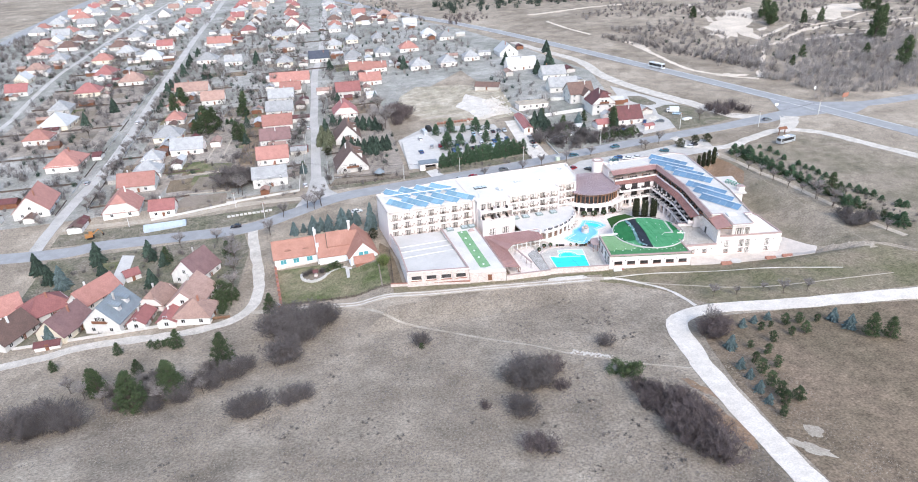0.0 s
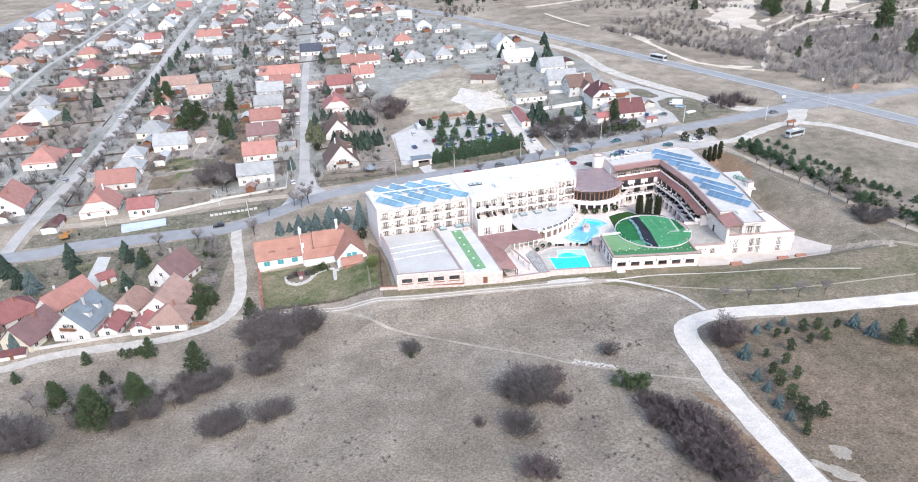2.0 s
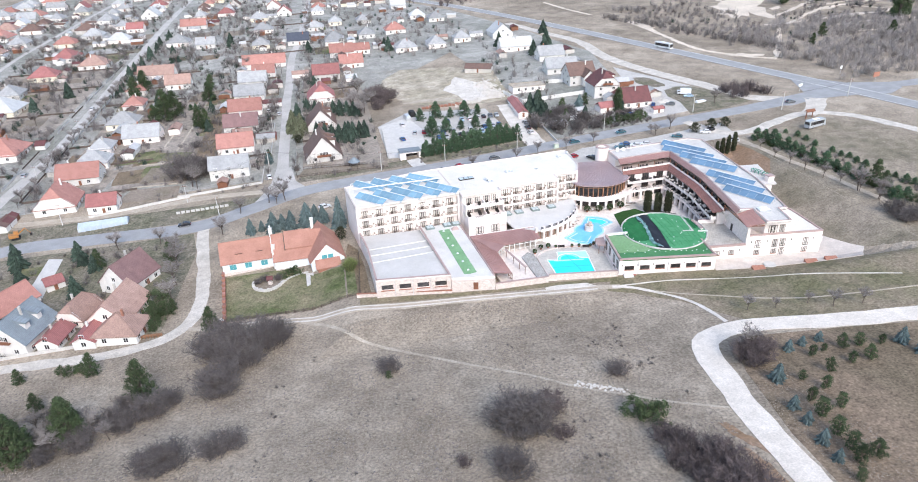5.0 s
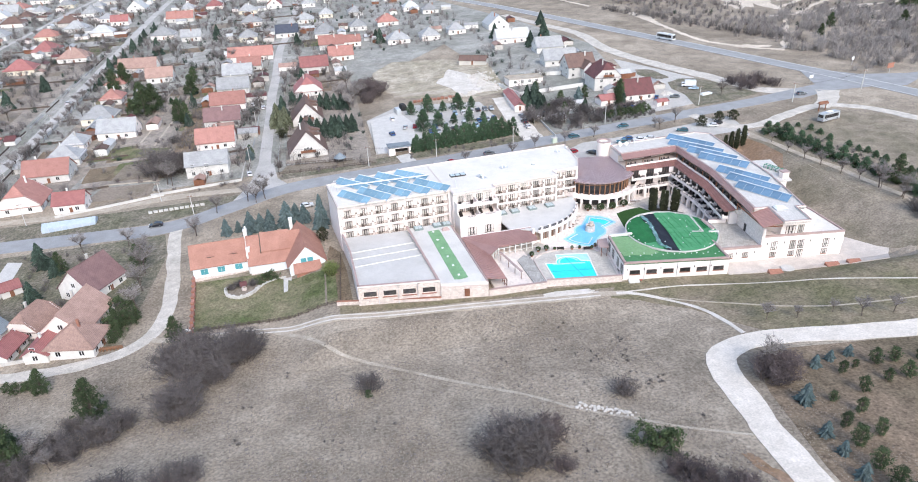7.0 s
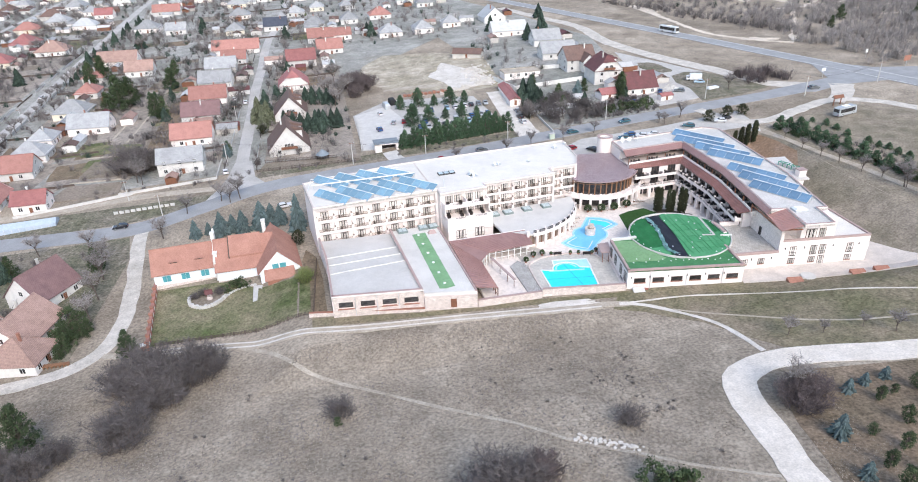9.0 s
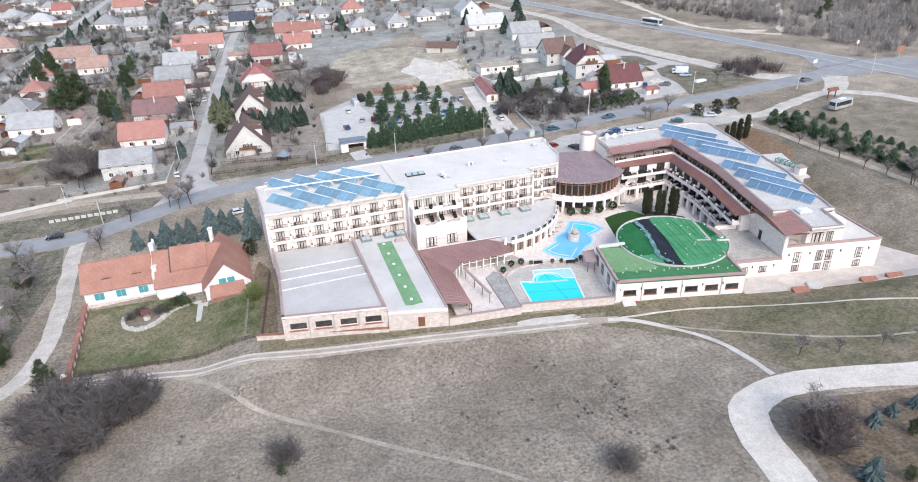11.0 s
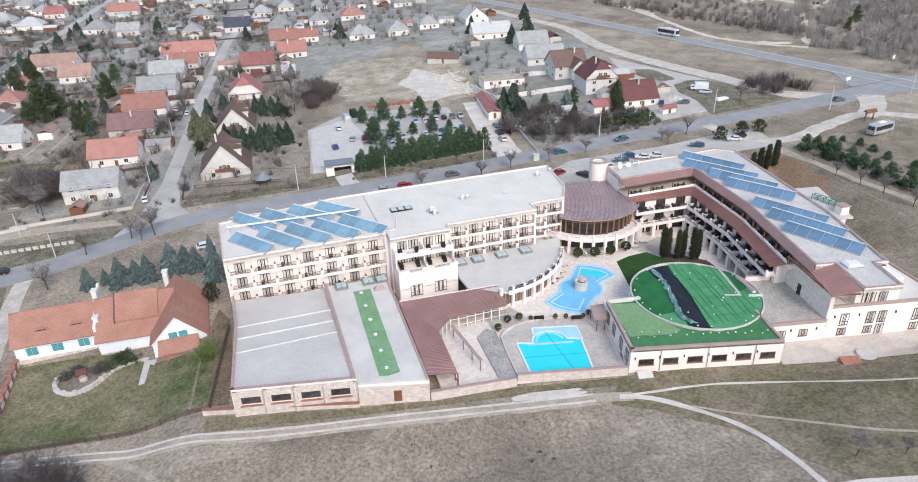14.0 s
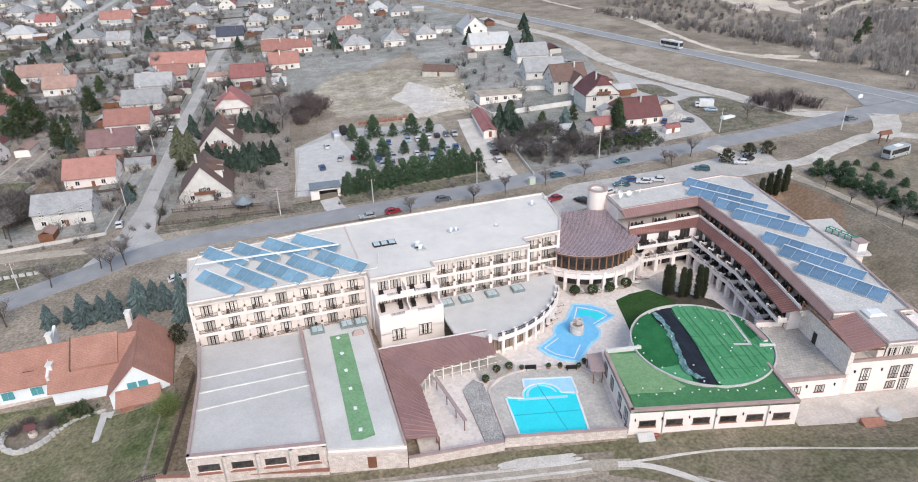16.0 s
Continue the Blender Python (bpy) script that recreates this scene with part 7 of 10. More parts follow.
TAKEN = []
for x, y, w, roof, kind in (
    (-48.7, 242.1, 15, "orange", "x"), (-48.7, 270.1, 15.5, "plum", "x"), (-48.7, 294.3, 16, "orange", "x"), (-48.4, 320.9, 15.5, "grey", "x"), (-48.7, 348.8, 15.5, "grey", "x"),
    (-44.5, 390, 26, "orange", "x"), (-43.4, 365, 13, "orange", "x"), (-50.2, 448, 16, "grey", "h"), (-51.7, 504, 17, "grey", "h"), (-58.4, 560, 17, "grey", "h"), (-37.8, 580, 15, "red", "y"),
    (-24.1, 449, 15, "dark", "x"), (-12, 494, 15, "grey", "h"), (-9, 570, 15, "grey", "h"), (1.2, 443, 15, "grey", "h"), (4, 509, 14, "grey", "h"), (26.3, 505, 15, "grey", "h"), (24.5, 448, 16, "grey", "h"),
    (4.3, 398, 15, "orange", "x"), (17, 398, 11, "orange", "x"), (8.7, 366, 14, "orange", "x"), (45.6, 453, 17, "orange", "h"), (46, 392, 16, "grey", "h"), (66.3, 393, 16, "grey", "h"), (69.3, 501, 14, "pale", "h"),
    (81, 481, 14, "grey", "h"), (60.3, 558, 13, "pale", "x"), (-107.4, 296, 17, "grey", "h"), (-93.5, 271, 16, "grey", "x"), (-109, 261, 13, "grey", "h"), (-108, 244, 15, "grey", "h"),
    (-109, 228, 16, "orange", "x"), (-91.9, 195.5, 10, "red", "x"), (-113.4, 355, 14, "orange", "h"), (-109, 326, 14, "orange", "h"), (-108.6, 387, 21, "tan", "x"), (-91.8, 360, 14, "tan", "x"),
    (-111, 481, 18, "grey", "h"), (-109.6, 546, 20, "orange", "x"), (-89.6, 465, 13, "grey", "x"), (-152, 269, 21, "orange", "h"), (-177.7, 339, 22, "pale", "h"), (-179.7, 313, 16, "orange", "h"),
    (-179.5, 408, 19, "red", "h"), (-180.9, 458, 20, "red", "h"), (-156, 430, 20, "tan", "h"), (-185.6, 370, 17, "grey", "h"), (-233, 521, 18, "grey", "h"), (-257.4, 551, 22, "orange", "h"),
    (-284, 760, 22, "orange", "h"), (-183.6, 534, 18, "grey", "h"), (-191.6, 608, 20, "grey", "h"), (-229, 668, 18, "grey", "h"), (-156, 551, 13, "red", "x"), (-157, 619, 18, "pale", "y"),
    (-267, 662, 18, "orange", "h"), (-229, 422, 14, "red", "x"), (-279, 806, 20, "grey", "h"), (-205, 715, 20, "grey", "h"), (-170, 570, 13, "grey", "h"), (-265, 710, 17, "grey", "x"),
    (112.5, 403, 17, "pale", "y"), (111, 359, 20, "pale", "x"), (123, 327, 15, "grey", "x"), (119.5, 298, 17, "grey", "x"), (85, 400, 13, "grey", "h"),
):
    TAKEN.append((x, y))
    if kind == "x":
        house(x, y, w, min(10.5, w * 0.72), roof, "gable", random.uniform(-3, 3), random.choice(("white", "white", "cream")), 3.6)
    elif kind == "y":
        house(x, y, w * 0.95, w * 0.8, roof, "gable", 90 + random.uniform(-3, 3), "white", 3.4)
    else:
        house(x, y, w * 0.86, w * 0.72, roof, "hip", random.choice((0, 90)) + random.uniform(-3, 3), random.choice(("white", "white", "cream", "yellow")), 3.4)
# houses that stand nearest, each with its own build
for a in ((-11.5, 221, 16, 14.5, "brown", "gable", 94, "white", 2.6, 8.2), (-11.3, 261, 16, 13, "brown", "gable", 92, "white", 2.8, 7.0), (-10.7, 304, 15, 13.5, "red", "half", 92, "white", 3.0, 6.0), (-7, 344, 15, 11, "red", "gable", 2, "white", 4.4, 4.5),
          (-48.5, 214, 15, 10, "grey", "gable", 2, "white", 4.8, 3.6), (-109.8, 203, 14, 14, "orange", "half", 94, "white", 3.2, 6.5), (-149, 217, 20, 14, "orange", "gable", 96, "white", 3.4, 6.5),
          (121, 274, 14, 12, "brown", "gable", 2, "white", 5.6, 5.0), (124.3, 250, 13, 12.5, "maroon", "half", 88, "white", 6.2, 5.8), (130, 228, 13, 10, "maroon", "gable", 2, "cream", 3.4, 5.2),
          (-69.7, 136.5, 12, 11, "plum", "gable", 62, "white", 3.6, 5.6), (-68.4, 118.5, 14, 11, "tan", "gable", 78, "cream", 3.4, 4.8), (-65.5, 108.5, 9, 11, "tan", "hip", 80, "white", 3.2, 4.0), (-79.5, 121, 9.5, 8, "tan", "half", 72, "cream", 2.9, 3.8),
          (-91.4, 114.0, 13.5, 11.5, "blue", "gable", 74, "white", 4.2, 5.4), (-101.6, 130, 15, 8, "orange", "gable", 58, "white", 3.0, 4.0), (-105.5, 113, 13, 10, "plum", "gable", 66, "yellow", 3.0, 4.6), (-116, 126.4, 14, 11, "red", "hip", 40, "white", 3.0, 4.0),
          (-122, 113, 13, 10, "brown", "gable", 66, "white", 3.0, 4.4), (-73.4, 108.6, 8, 5.5, "red", "gable", 82, "white", 2.6, 1.6), (-82.5, 110.6, 8.5, 5.5, "red", "gable", 80, "white", 2.6, 1.8), (-130, 128, 12, 10, "orange", "gable", 30, "white", 3.0, 4.0)):
    TAKEN.append((a[0], a[1]))
    hs = house(*a[:9], rise=a[9], rich=3)
    if (a[0], a[1]) == (121, 274):
        cr = roof_shape(9, 6, 5.2, 3.0, "gable", 0.4)
        tm = pose(2.2, -5.2, 0, 0, 0, 90)
        cr.v = [tuple(tm @ Vector(p)) for p in cr.v]
        wing = part("wing", Shape().box((-0.6, -9.4, -1.5), (5.0, -6.0, 5.2)).add([(-0.6, -9.4, 5.2), (5.0, -9.4, 5.2), (2.2, -9.4, 8.0), (-0.6, -9.1, 5.2), (5.0, -9.1, 5.2), (2.2, -9.1, 8.0)], [(0, 1, 2), (5, 4, 3), (0, 3, 4, 1), (1, 4, 5, 2), (2, 5, 3, 0)]), WHITE, hs)
        part("wing_roof", cr, ROOFS["brown"], wing)
        for zz in (0.9, 3.6):
            win = part("window", HOUSE_WIN[0], None, hs, at=pose(1.5, -9.41, zz))
            part("pane", HOUSE_WIN[1], None, win)
    if (a[0], a[1]) in ((-11.5, 221), (-91.4, 114.0), (124.3, 250), (-11.3, 261)):
        w, d, zb = a[2], a[3], a[8]
        part("balcony", Shape().box((-w / 2 - 0.9, -d * 0.2, zb - 0.1), (-w / 2, d * 0.2, zb + 0.02)).box((-w / 2 - 0.9, -d * 0.2, zb + 0.02), (-w / 2 - 0.82, d * 0.2, zb + 0.9)), TIMBER, hs, "dark timber gable balcony")
        for y_ in (-1.5, 0.5):
            win = part("window", HOUSE_WIN[0], None, hs, at=pose(-w / 2 - 0.02, y_ + 1.15, zb + 0.35, 0, 0, -90))
            part("pane", HOUSE_WIN[1], None, win)
        for x_ in (-w * 0.15, w * 0.2):
            dm = part("dormer", Shape().box((x_ - 0.8, -d * 0.36, zb + a[9] * 0.28), (x_ + 0.8, -d * 0.1, zb + a[9] * 0.62)), WALLS[a[7]], hs)
            part("dormer_roof", Shape().prism([(x_ - 1.0, -d * 0.4), (x_ + 1.0, -d * 0.4), (x_ + 1.0, -d * 0.08), (x_ - 1.0, -d * 0.08)], zb + a[9] * 0.6, [zb + a[9] * 0.66, zb + a[9] * 0.66, zb + a[9] * 0.84, zb + a[9] * 0.84]), ROOFS[a[4]], dm)
for x, y, w, d, roof, rz, walls, h in ((78.5, 319, 15, 7, "brown", -25, "grey", 2.4), (79.9, 244, 4.4, 26, "red", -4, "cream", 2.3), (115.6, 225.5, 7, 6, "red", 4, "cream", 2.4), (135.2, 213.6, 5, 2.6, "red", 6, "cream", 2.0), (-92.8, 141.7, 5, 5, "red", 30, "white", 2.2), (-108, 104.4, 7, 3, "maroon", 4, "white", 1.6), (104, 226, 5, 4, "pale", 0, "white", 2), (90, 214, 6, 4, "pale", 12, "white", 1.6)):
    z = ground_z(x, y)
    sh = thing("shed", (x, y, z), rz, f"low {COLOUR[roof]} outbuilding with {walls} walls", "shed", "outbuildings")
    part("wall", Shape().box((-w / 2, -d / 2, -1), (w / 2, d / 2, h)), WALLS[walls], sh)
    part("roof", roof_shape(max(w, d), min(w, d), h, min(w, d) * 0.28, "gable", 0.3), ROOFS[roof], sh, at=pose(0, 0, 0, 0, 0, 90 if d > w else 0))
    part("door", HOUSE_DOOR, None, sh, at=pose(0, -d / 2 - 0.02, 0))
# the village further out
rng = random.Random(5)
for col, x0 in enumerate((-300, -268, -240, -196, -160, -112, -88, -52, -8, 22, 46, 70, 92)):
    y = {0: 640, 1: 560, 2: 430, 3: 480, 4: 480}.get(col, 570)
    while y < 1040:
        x = x0 + rng.uniform(-4, 4)
        y += rng.uniform(22, 32)
        limit = 50 + (663 - y) * 0.42 if y > 400 else 200
        if x > limit - 14 or any(abs(x - a) < 17 and abs(y - b) < 19 for a, b in TAKEN):
            continue
        TAKEN.append((x, y))
        roof = rng.choice(("grey", "grey", "grey", "orange", "tan", "red", "pale", "brown"))
        w = rng.uniform(12, 16)
        house(x, y, w, w * 0.75, roof, rng.choice(("hip", "hip", "gable")), rng.choice((0, 90)), rng.choice(("white", "cream", "yellow", "grey")), 3.3, far=True)

# ---- the villa beside the hotel ----
V = thing("villa", (-24, 132, 0), 0, "pale blue villa with orange tiled roofs and turquoise shutters", "house")
zv = -4.6
vw = Shape()
for m_, w_, d_, h_, rs in ((pose(-35.2, 136.6, zv, 0, 0, 5.5), 15.4, 9.2, 4.3, 4.3), (pose(-20.5, 136.4, zv, 0, 0, 3), 14, 12.5, 4.0, 5.4), (pose(-12.8, 134.6, zv, 0, 0, 98), 16.5, 9.8, 4.2, 5.0)):
    vw = Shape().box((-w_ / 2, -d_ / 2, -1), (w_ / 2, d_ / 2, h_), m_)
    for e in (-w_ / 2, w_ / 2 - 0.3):
        vw.add([(e, -d_ / 2, h_), (e, d_ / 2, h_), (e, 0, h_ + rs - 0.1), (e + 0.3, -d_ / 2, h_), (e + 0.3, d_ / 2, h_), (e + 0.3, 0, h_ + rs - 0.1)], [(2, 1, 0), (3, 4, 5), (0, 1, 4, 3), (1, 2, 5, 4), (2, 0, 3, 5)], m_)
    part("wall", vw, VILLAWALL, V, world=True)
    part("plinth", Shape().box((-w_ / 2 - 0.05, -d_ / 2 - 0.05, -1), (w_ / 2 + 0.05, d_ / 2 + 0.05, 0.7), m_), STONE, V, "beige stone plinth", world=True)
    r_ = roof_shape(w_, d_, h_, rs, "gable", 0.55)
    r_.v = [tuple(m_ @ Vector(p)) for p in r_.v]
    part("roof", r_, VILLATILE, V, "orange clay tile roof", world=True)
vinv = SPOT[V.name].inverted()
VWIN = window_meshes(1.7, 1.5, 2, WFRAME, GLASS, False)
m_ = pose(-35.2, 136.6, zv, 0, 0, 5.5)
for x in (-5.6, -1.2, 3.4):
    put_window(V, VWIN, vinv @ m_ @ pose(x, -4.62, 1.6))
    for dx in (-0.1, 0.88):
        part("shutter", Shape().box((x + dx, -4.76, 1.55), (x + dx + 0.92, -4.7, 3.15), m_), SHUTTER, V, "turquoise slatted shutter", world=True)
g_ = pose(-12.8, 134.6, zv, 0, 0, 98)
for y in (-1.3, 0.5):
    part("shutter", Shape().box((-8.42, y - 0.3, 4.4), (-8.34, y + 1.2, 5.6), g_), SHUTTER, V, "turquoise slatted shutter", world=True)
    part("window", Shape().box((-8.36, y + 0.2, 4.5), (-8.3, y + 0.75, 5.5), g_), GLASS, V, world=True)
mm_ = pose(-20.5, 136.4, zv, 0, 0, 3)
up = Shape().add([(-3.6, -4.2, 6.2), (4.2, -4.2, 6.2), (4.2, 0.2, 9.95), (-3.6, 0.2, 9.95), (-3.6, -4.2, 5.5), (4.2, -4.2, 5.5), (4.2, 0.2, 9.3), (-3.6, 0.2, 9.3)], [(0, 1, 2, 3), (7, 6, 5, 4), (0, 4, 5, 1), (1, 5, 6, 2), (2, 6, 7, 3), (3, 7, 4, 0)])
up.v = [tuple(mm_ @ Vector(p)) for p in up.v]
part("raised_roof", up, VILLATILE, V, "raised orange tiled roof section", world=True)
part("verge_board", Shape().prism([(-3.85, -4.3), (-3.6, -4.3), (-3.6, 0.3), (-3.85, 0.3)], [4.9, 4.9, 8.9, 8.9], [6.3, 6.3, 10.05, 10.05], mm_), BARK, V, "dark verge of the raised roof", world=True)
porch = sheet([(*(g_ @ Vector((-10.9, -3.6, 0)))[:2], zv + 2.6), (*(g_ @ Vector((-10.9, 4.0, 0)))[:2], zv + 2.6)][::-1], [(*(g_ @ Vector((-8.2, -3.4, 0)))[:2], zv + 4.4), (*(g_ @ Vector((-8.2, 3.8, 0)))[:2], zv + 4.4)][::-1], 0.2)
part("porch_roof", porch, VILLATILE, V, "orange tiled porch roof", world=True)
part("porch", Shape().box((-10.4, -3.2, -1), (-8.2, 3.4, 2.6), g_), BRICKRED, V, world=True)
for x, y, h in ((-28.0, 137.6, 7.2), (-15.8, 142.8, 6.9), (-27.4, 133.0, 3.8)):
    part("chimney", Shape().box((x - 0.45, y - 0.6, zv + 2), (x + 0.45, y + 0.6, zv + h + 3.4)).box((x - 0.55, y - 0.7, zv + h + 3.4), (x + 0.55, y + 0.7, zv + h + 3.6)), WHITE, V, "white chimney", world=True)
part("fire_wall", Shape().prism([(-27.8, 131.0), (-27.3, 131.0), (-28.2, 141.5), (-28.7, 141.5)], zv, [1.3, 1.3, 5.5, 5.5]), WHITE, V, "white gable wall", world=True)
for x, y, z, rz in ((-37.6, 133.8, 1.9, 5.5), (-31.5, 134.4, 1.9, 5.5), (-21.6, 133.6, 1.2, 3)):
    e = Shape()
    n = 8
    for i in range(n + 1):
        a = math.pi * i / n
        e.v += [(1.3 * math.cos(a), -0.75, 0.5 * math.sin(a)), (1.9 * math.cos(a), 0.9, 0.55 * math.sin(a) + 0.5)]
    e.f = [(2 * i, 2 * i + 1, 2 * i + 3, 2 * i + 2) for i in range(n)]
    q_ = pose(x, y, z - 1.0, 0, 0, rz)
    e.v = [tuple(q_ @ Vector(p)) for p in e.v]
    part("eyebrow_dormer", e, VILLATILE, V, world=True)
    part("dormer_glass", Shape().box((-0.9, -0.6, 0), (0.9, -0.55, 0.28), q_), GLASS, V, world=True)
patch("ground", [(-4.3, 105.6), (-0.7, 104.8), (-1.4, 120), (-2.8, 131), (-5.4, 136), (-6.4, 130), (-4.4, 118)], FIELD, 0.12, 2.5, label="bare soil alley between villa and hall")
patch("ground", [(-39.5, 106.5), (-3.4, 105.2), (-3.2, 121), (-8, 123), (-17, 124), (-27, 130), (-42, 130.5)], LAWN, 0.06, 4, label="patchy garden lawn of the villa")
patch("pavement", [(-18.5, 125.5), (-16.3, 125.2), (-16.0, 118.6), (-18.2, 118.2)], CONCRETE, 0.1, 3, label="small paved patio")
fence = thing("garden_wall", (-42, 118, ground_z(-42, 118)), 0, "brick garden wall with tiled caps and pillars", "wall")
n = 9
for i in range(n):
    a, b = Vector((-39.4, 105.5)).lerp(Vector((-42.6, 132)), i / n), Vector((-39.4, 105.5)).lerp(Vector((-42.6, 132)), (i + 1) / n)
    za = ground_z(*a)
    part("wall", Shape().bar((*a, za - 0.5), (*b, za - 0.5), 0.35, 1.9), CREAM, fence, world=True)
    part("cap", Shape().bar((*a, za + 1.4), (*b, za + 1.4), 0.75, 0.16), ROOFS["orange"], fence, "orange tile cap", world=True)
    part("pillar", Shape().box((a.x - 0.35, a.y - 0.35, za - 0.5), (a.x + 0.35, a.y + 0.35, za + 1.9)).box((a.x - 0.45, a.y - 0.45, za + 1.9), (a.x + 0.45, a.y + 0.45, za + 2.05)), BRICKRED, fence, world=True)
gp = thing("gate_pillar", (-40.0, 105.0, ground_z(-40, 105)), 12, "brick gate pillar with a white cap", "pillar")
part("shaft", Shape().box((-0.45, -0.45, -0.5), (0.45, 0.45, 1.7)), BRICKRED, gp)
part("cap", Shape().box((-0.55, -0.55, 1.7), (0.55, 0.55, 1.95)), WHITE, gp)


def picket_fence(a, b, h=1.1, step=2.4, mat_=TIMBER, label="dark wooden garden fence"):
    a, b = Vector(a), Vector(b)
    ob = thing("fence", (*a, ground_z(*a)), 0, label, "fence", "garden fences")
    L_ = (b - a).length
    k = max(1, round(L_ / step))
    for i in range(k):
        p, q = a.lerp(b, i / k), a.lerp(b, (i + 1) / k)
        z = ground_z(*p)
        part("post", Shape().box((p.x - 0.07, p.y - 0.07, z - 0.4), (p.x + 0.07, p.y + 0.07, z + h + 0.1)), mat_, ob, world=True)
        s = Shape().bar((*p, z + 0.3), (*q, ground_z(*q) + 0.3), 0.05, 0.1).bar((*p, z + h - 0.25), (*q, ground_z(*q) + h - 0.25), 0.05, 0.1)
        for j in range(8):
            c = p.lerp(q, (j + 0.5) / 8)
            s.box((c.x - 0.05, c.y - 0.03, z + 0.08), (c.x + 0.05, c.y + 0.03, z + h))
        tagged(part("picket_panel", s, mat_, ob, world=True), kind="stuff")


picket_fence((-38, 106.2), (-4.6, 104.4), 1.0, mat_=BARK)
picket_fence((-3.6, 104), (-2.6, 128), 1.6, mat_=BARK)
picket_fence((-22.1, 200.3), (13.5, 197.4), 1.2, 4.0, BARK, "weathered dark plank fence")
picket_fence((-19.7, 207.8), (6, 203.2), 1.3, 4.0, BARK, "weathered dark plank fence")
picket_fence((-22.1, 200.3), (-23.4, 217.5), 1.3, 4.0, BARK, "weathered dark plank fence")
hut = thing("garden_hut", (0.6, 203.6, ground_z(0.6, 203.6)), 0, "small round garden shelter with a grey thatched cone roof", "shelter")
part("roof", Shape().tube((0, 0, 2.0), (0, 0, 3.9), 2.4, 0.08, 14), ROOFS["blue"], hut)
for i in range(6):
    c_, s_ = 2.1 * math.cos(i * math.tau / 6), 2.1 * math.sin(i * math.tau / 6)
    part("post", Shape().tube((c_, s_, -0.4), (c_, s_, 2.2), 0.09, 0.08, 6), BARK, hut)
lowb = thing("outbuilding", (92.8, 272, ground_z(92.8, 272)), 2, "long low flat-roofed cream outbuilding with dark windows", "outbuilding")
part("wall", Shape().box((-8.5, -4, -1), (8.5, 4, 2.7)), CREAM, lowb)
part("roof", Shape().box((-8.7, -4.2, 2.7), (8.7, 4.2, 2.86)).box((-8.7, -4.2, 2.86), (-8.4, 4.2, 3.1)).box((8.4, -4.2, 2.86), (8.7, 4.2, 3.1)).box((-8.4, 3.9, 2.86), (8.4, 4.2, 3.1)), DIRT, lowb, "flat beige gravelled roof")
for x in (-6.2, -2.6, 1.0, 4.6):
    win = part("window", HOUSE_WIN[0], None, lowb, at=pose(x, -4.02, 0.9))
    part("pane", HOUSE_WIN[1], None, win)
screen = thing("wind_screen", (80.4, 221, ground_z(80.4, 221)), 0, "dark green netting fence beside the gravel drive", "fence")
part("netting", Shape().wall((81.2, 229.5), (79.7, 213.5), 0.08, 2.0), CYPRESS, screen, world=True)
for i in range(5):
    p = Vector((81.2, 229.5)).lerp(Vector((79.7, 213.5)), i / 4)
    part("post", Shape().tube((p.x + 0.1, p.y, ground_z(*p) - 0.4), (p.x + 0.1, p.y, ground_z(*p) + 2.2), 0.05, 0.05, 6), METAL, screen, world=True)
for x, y, w_, d_, h_, rz, m_, nm, lab, cat in ((90.2, 225, 4.4, 2.6, 1.3, 15, POOLBLUE, "tarpaulin", "blue tarpaulin over a pile in the yard", "tarpaulin"), (99, 220.4, 6, 2.0, 1.2, 8, PVC, "plastic_crate", "long white covered pile in the yard", "pile"), (83.6, 219.5, 2.6, 1.8, 0.9, 30, PVC, "plastic_crate", "white stacked material in the yard", "pile"), (86.4, 216.8, 3.2, 1.4, 0.7, -10, CONCRETE, "slab_stack", "stack of pale concrete slabs", "slabs"), (158.6, 218.4, 5.0, 1.8, 0.8, 12, PVC, "boat_cover", "white covered boat on the grass", "boat"), (28.4, 251.8, 2.2, 6.0, 2.2, 8, METAL, "site_container", "grey metal container beside the car park", "container"), (31.4, 256.5, 2.4, 5.0, 2.3, 8, RUBBER, "site_trailer", "dark covered trailer beside the car park", "trailer")):
    pile = Shape()
    pile.add([(sx * w_ / 2 * k_, sy * d_ / 2 * k_, z_) for z_, k_ in ((-0.3, 1.0), (h_ * 0.75, 0.97), (h_, 0.8)) for sx, sy in ((-1, -1), (1, -1), (1, 1), (-1, 1))], [(3, 2, 1, 0), (8, 9, 10, 11)] + [(4 * j + i, 4 * j + (i + 1) % 4, 4 * j + 4 + (i + 1) % 4, 4 * j + 4 + i) for j in (0, 1) for i in range(4)])
    ob = solid(nm, pile, m_, lab, cat)
    ob.matrix_world = pose(x, y, ground_z(x, y) + 0.1, 0, 0, rz)
heap_ = Shape()
rg = random.Random(61)
for i in range(26):
    a, r_ = rg.uniform(0, 6.28), rg.random() ** 0.7
    x_, y_, q_ = 3.4 * r_ * math.cos(a), 2.6 * r_ * math.sin(a), 1.5 * (1 - r_)
    heap_.tube((x_, y_, -0.3), (x_ + rg.uniform(-0.2, 0.2), y_, 0.5 + q_), 1.1, 0.15, 7)
solid("gravel_heap", heap_, LOT, "heap of grey gravel in the yard", "gravel heap").matrix_world = pose(143.8, 226, ground_z(143.8, 226), 0, 0, 0)
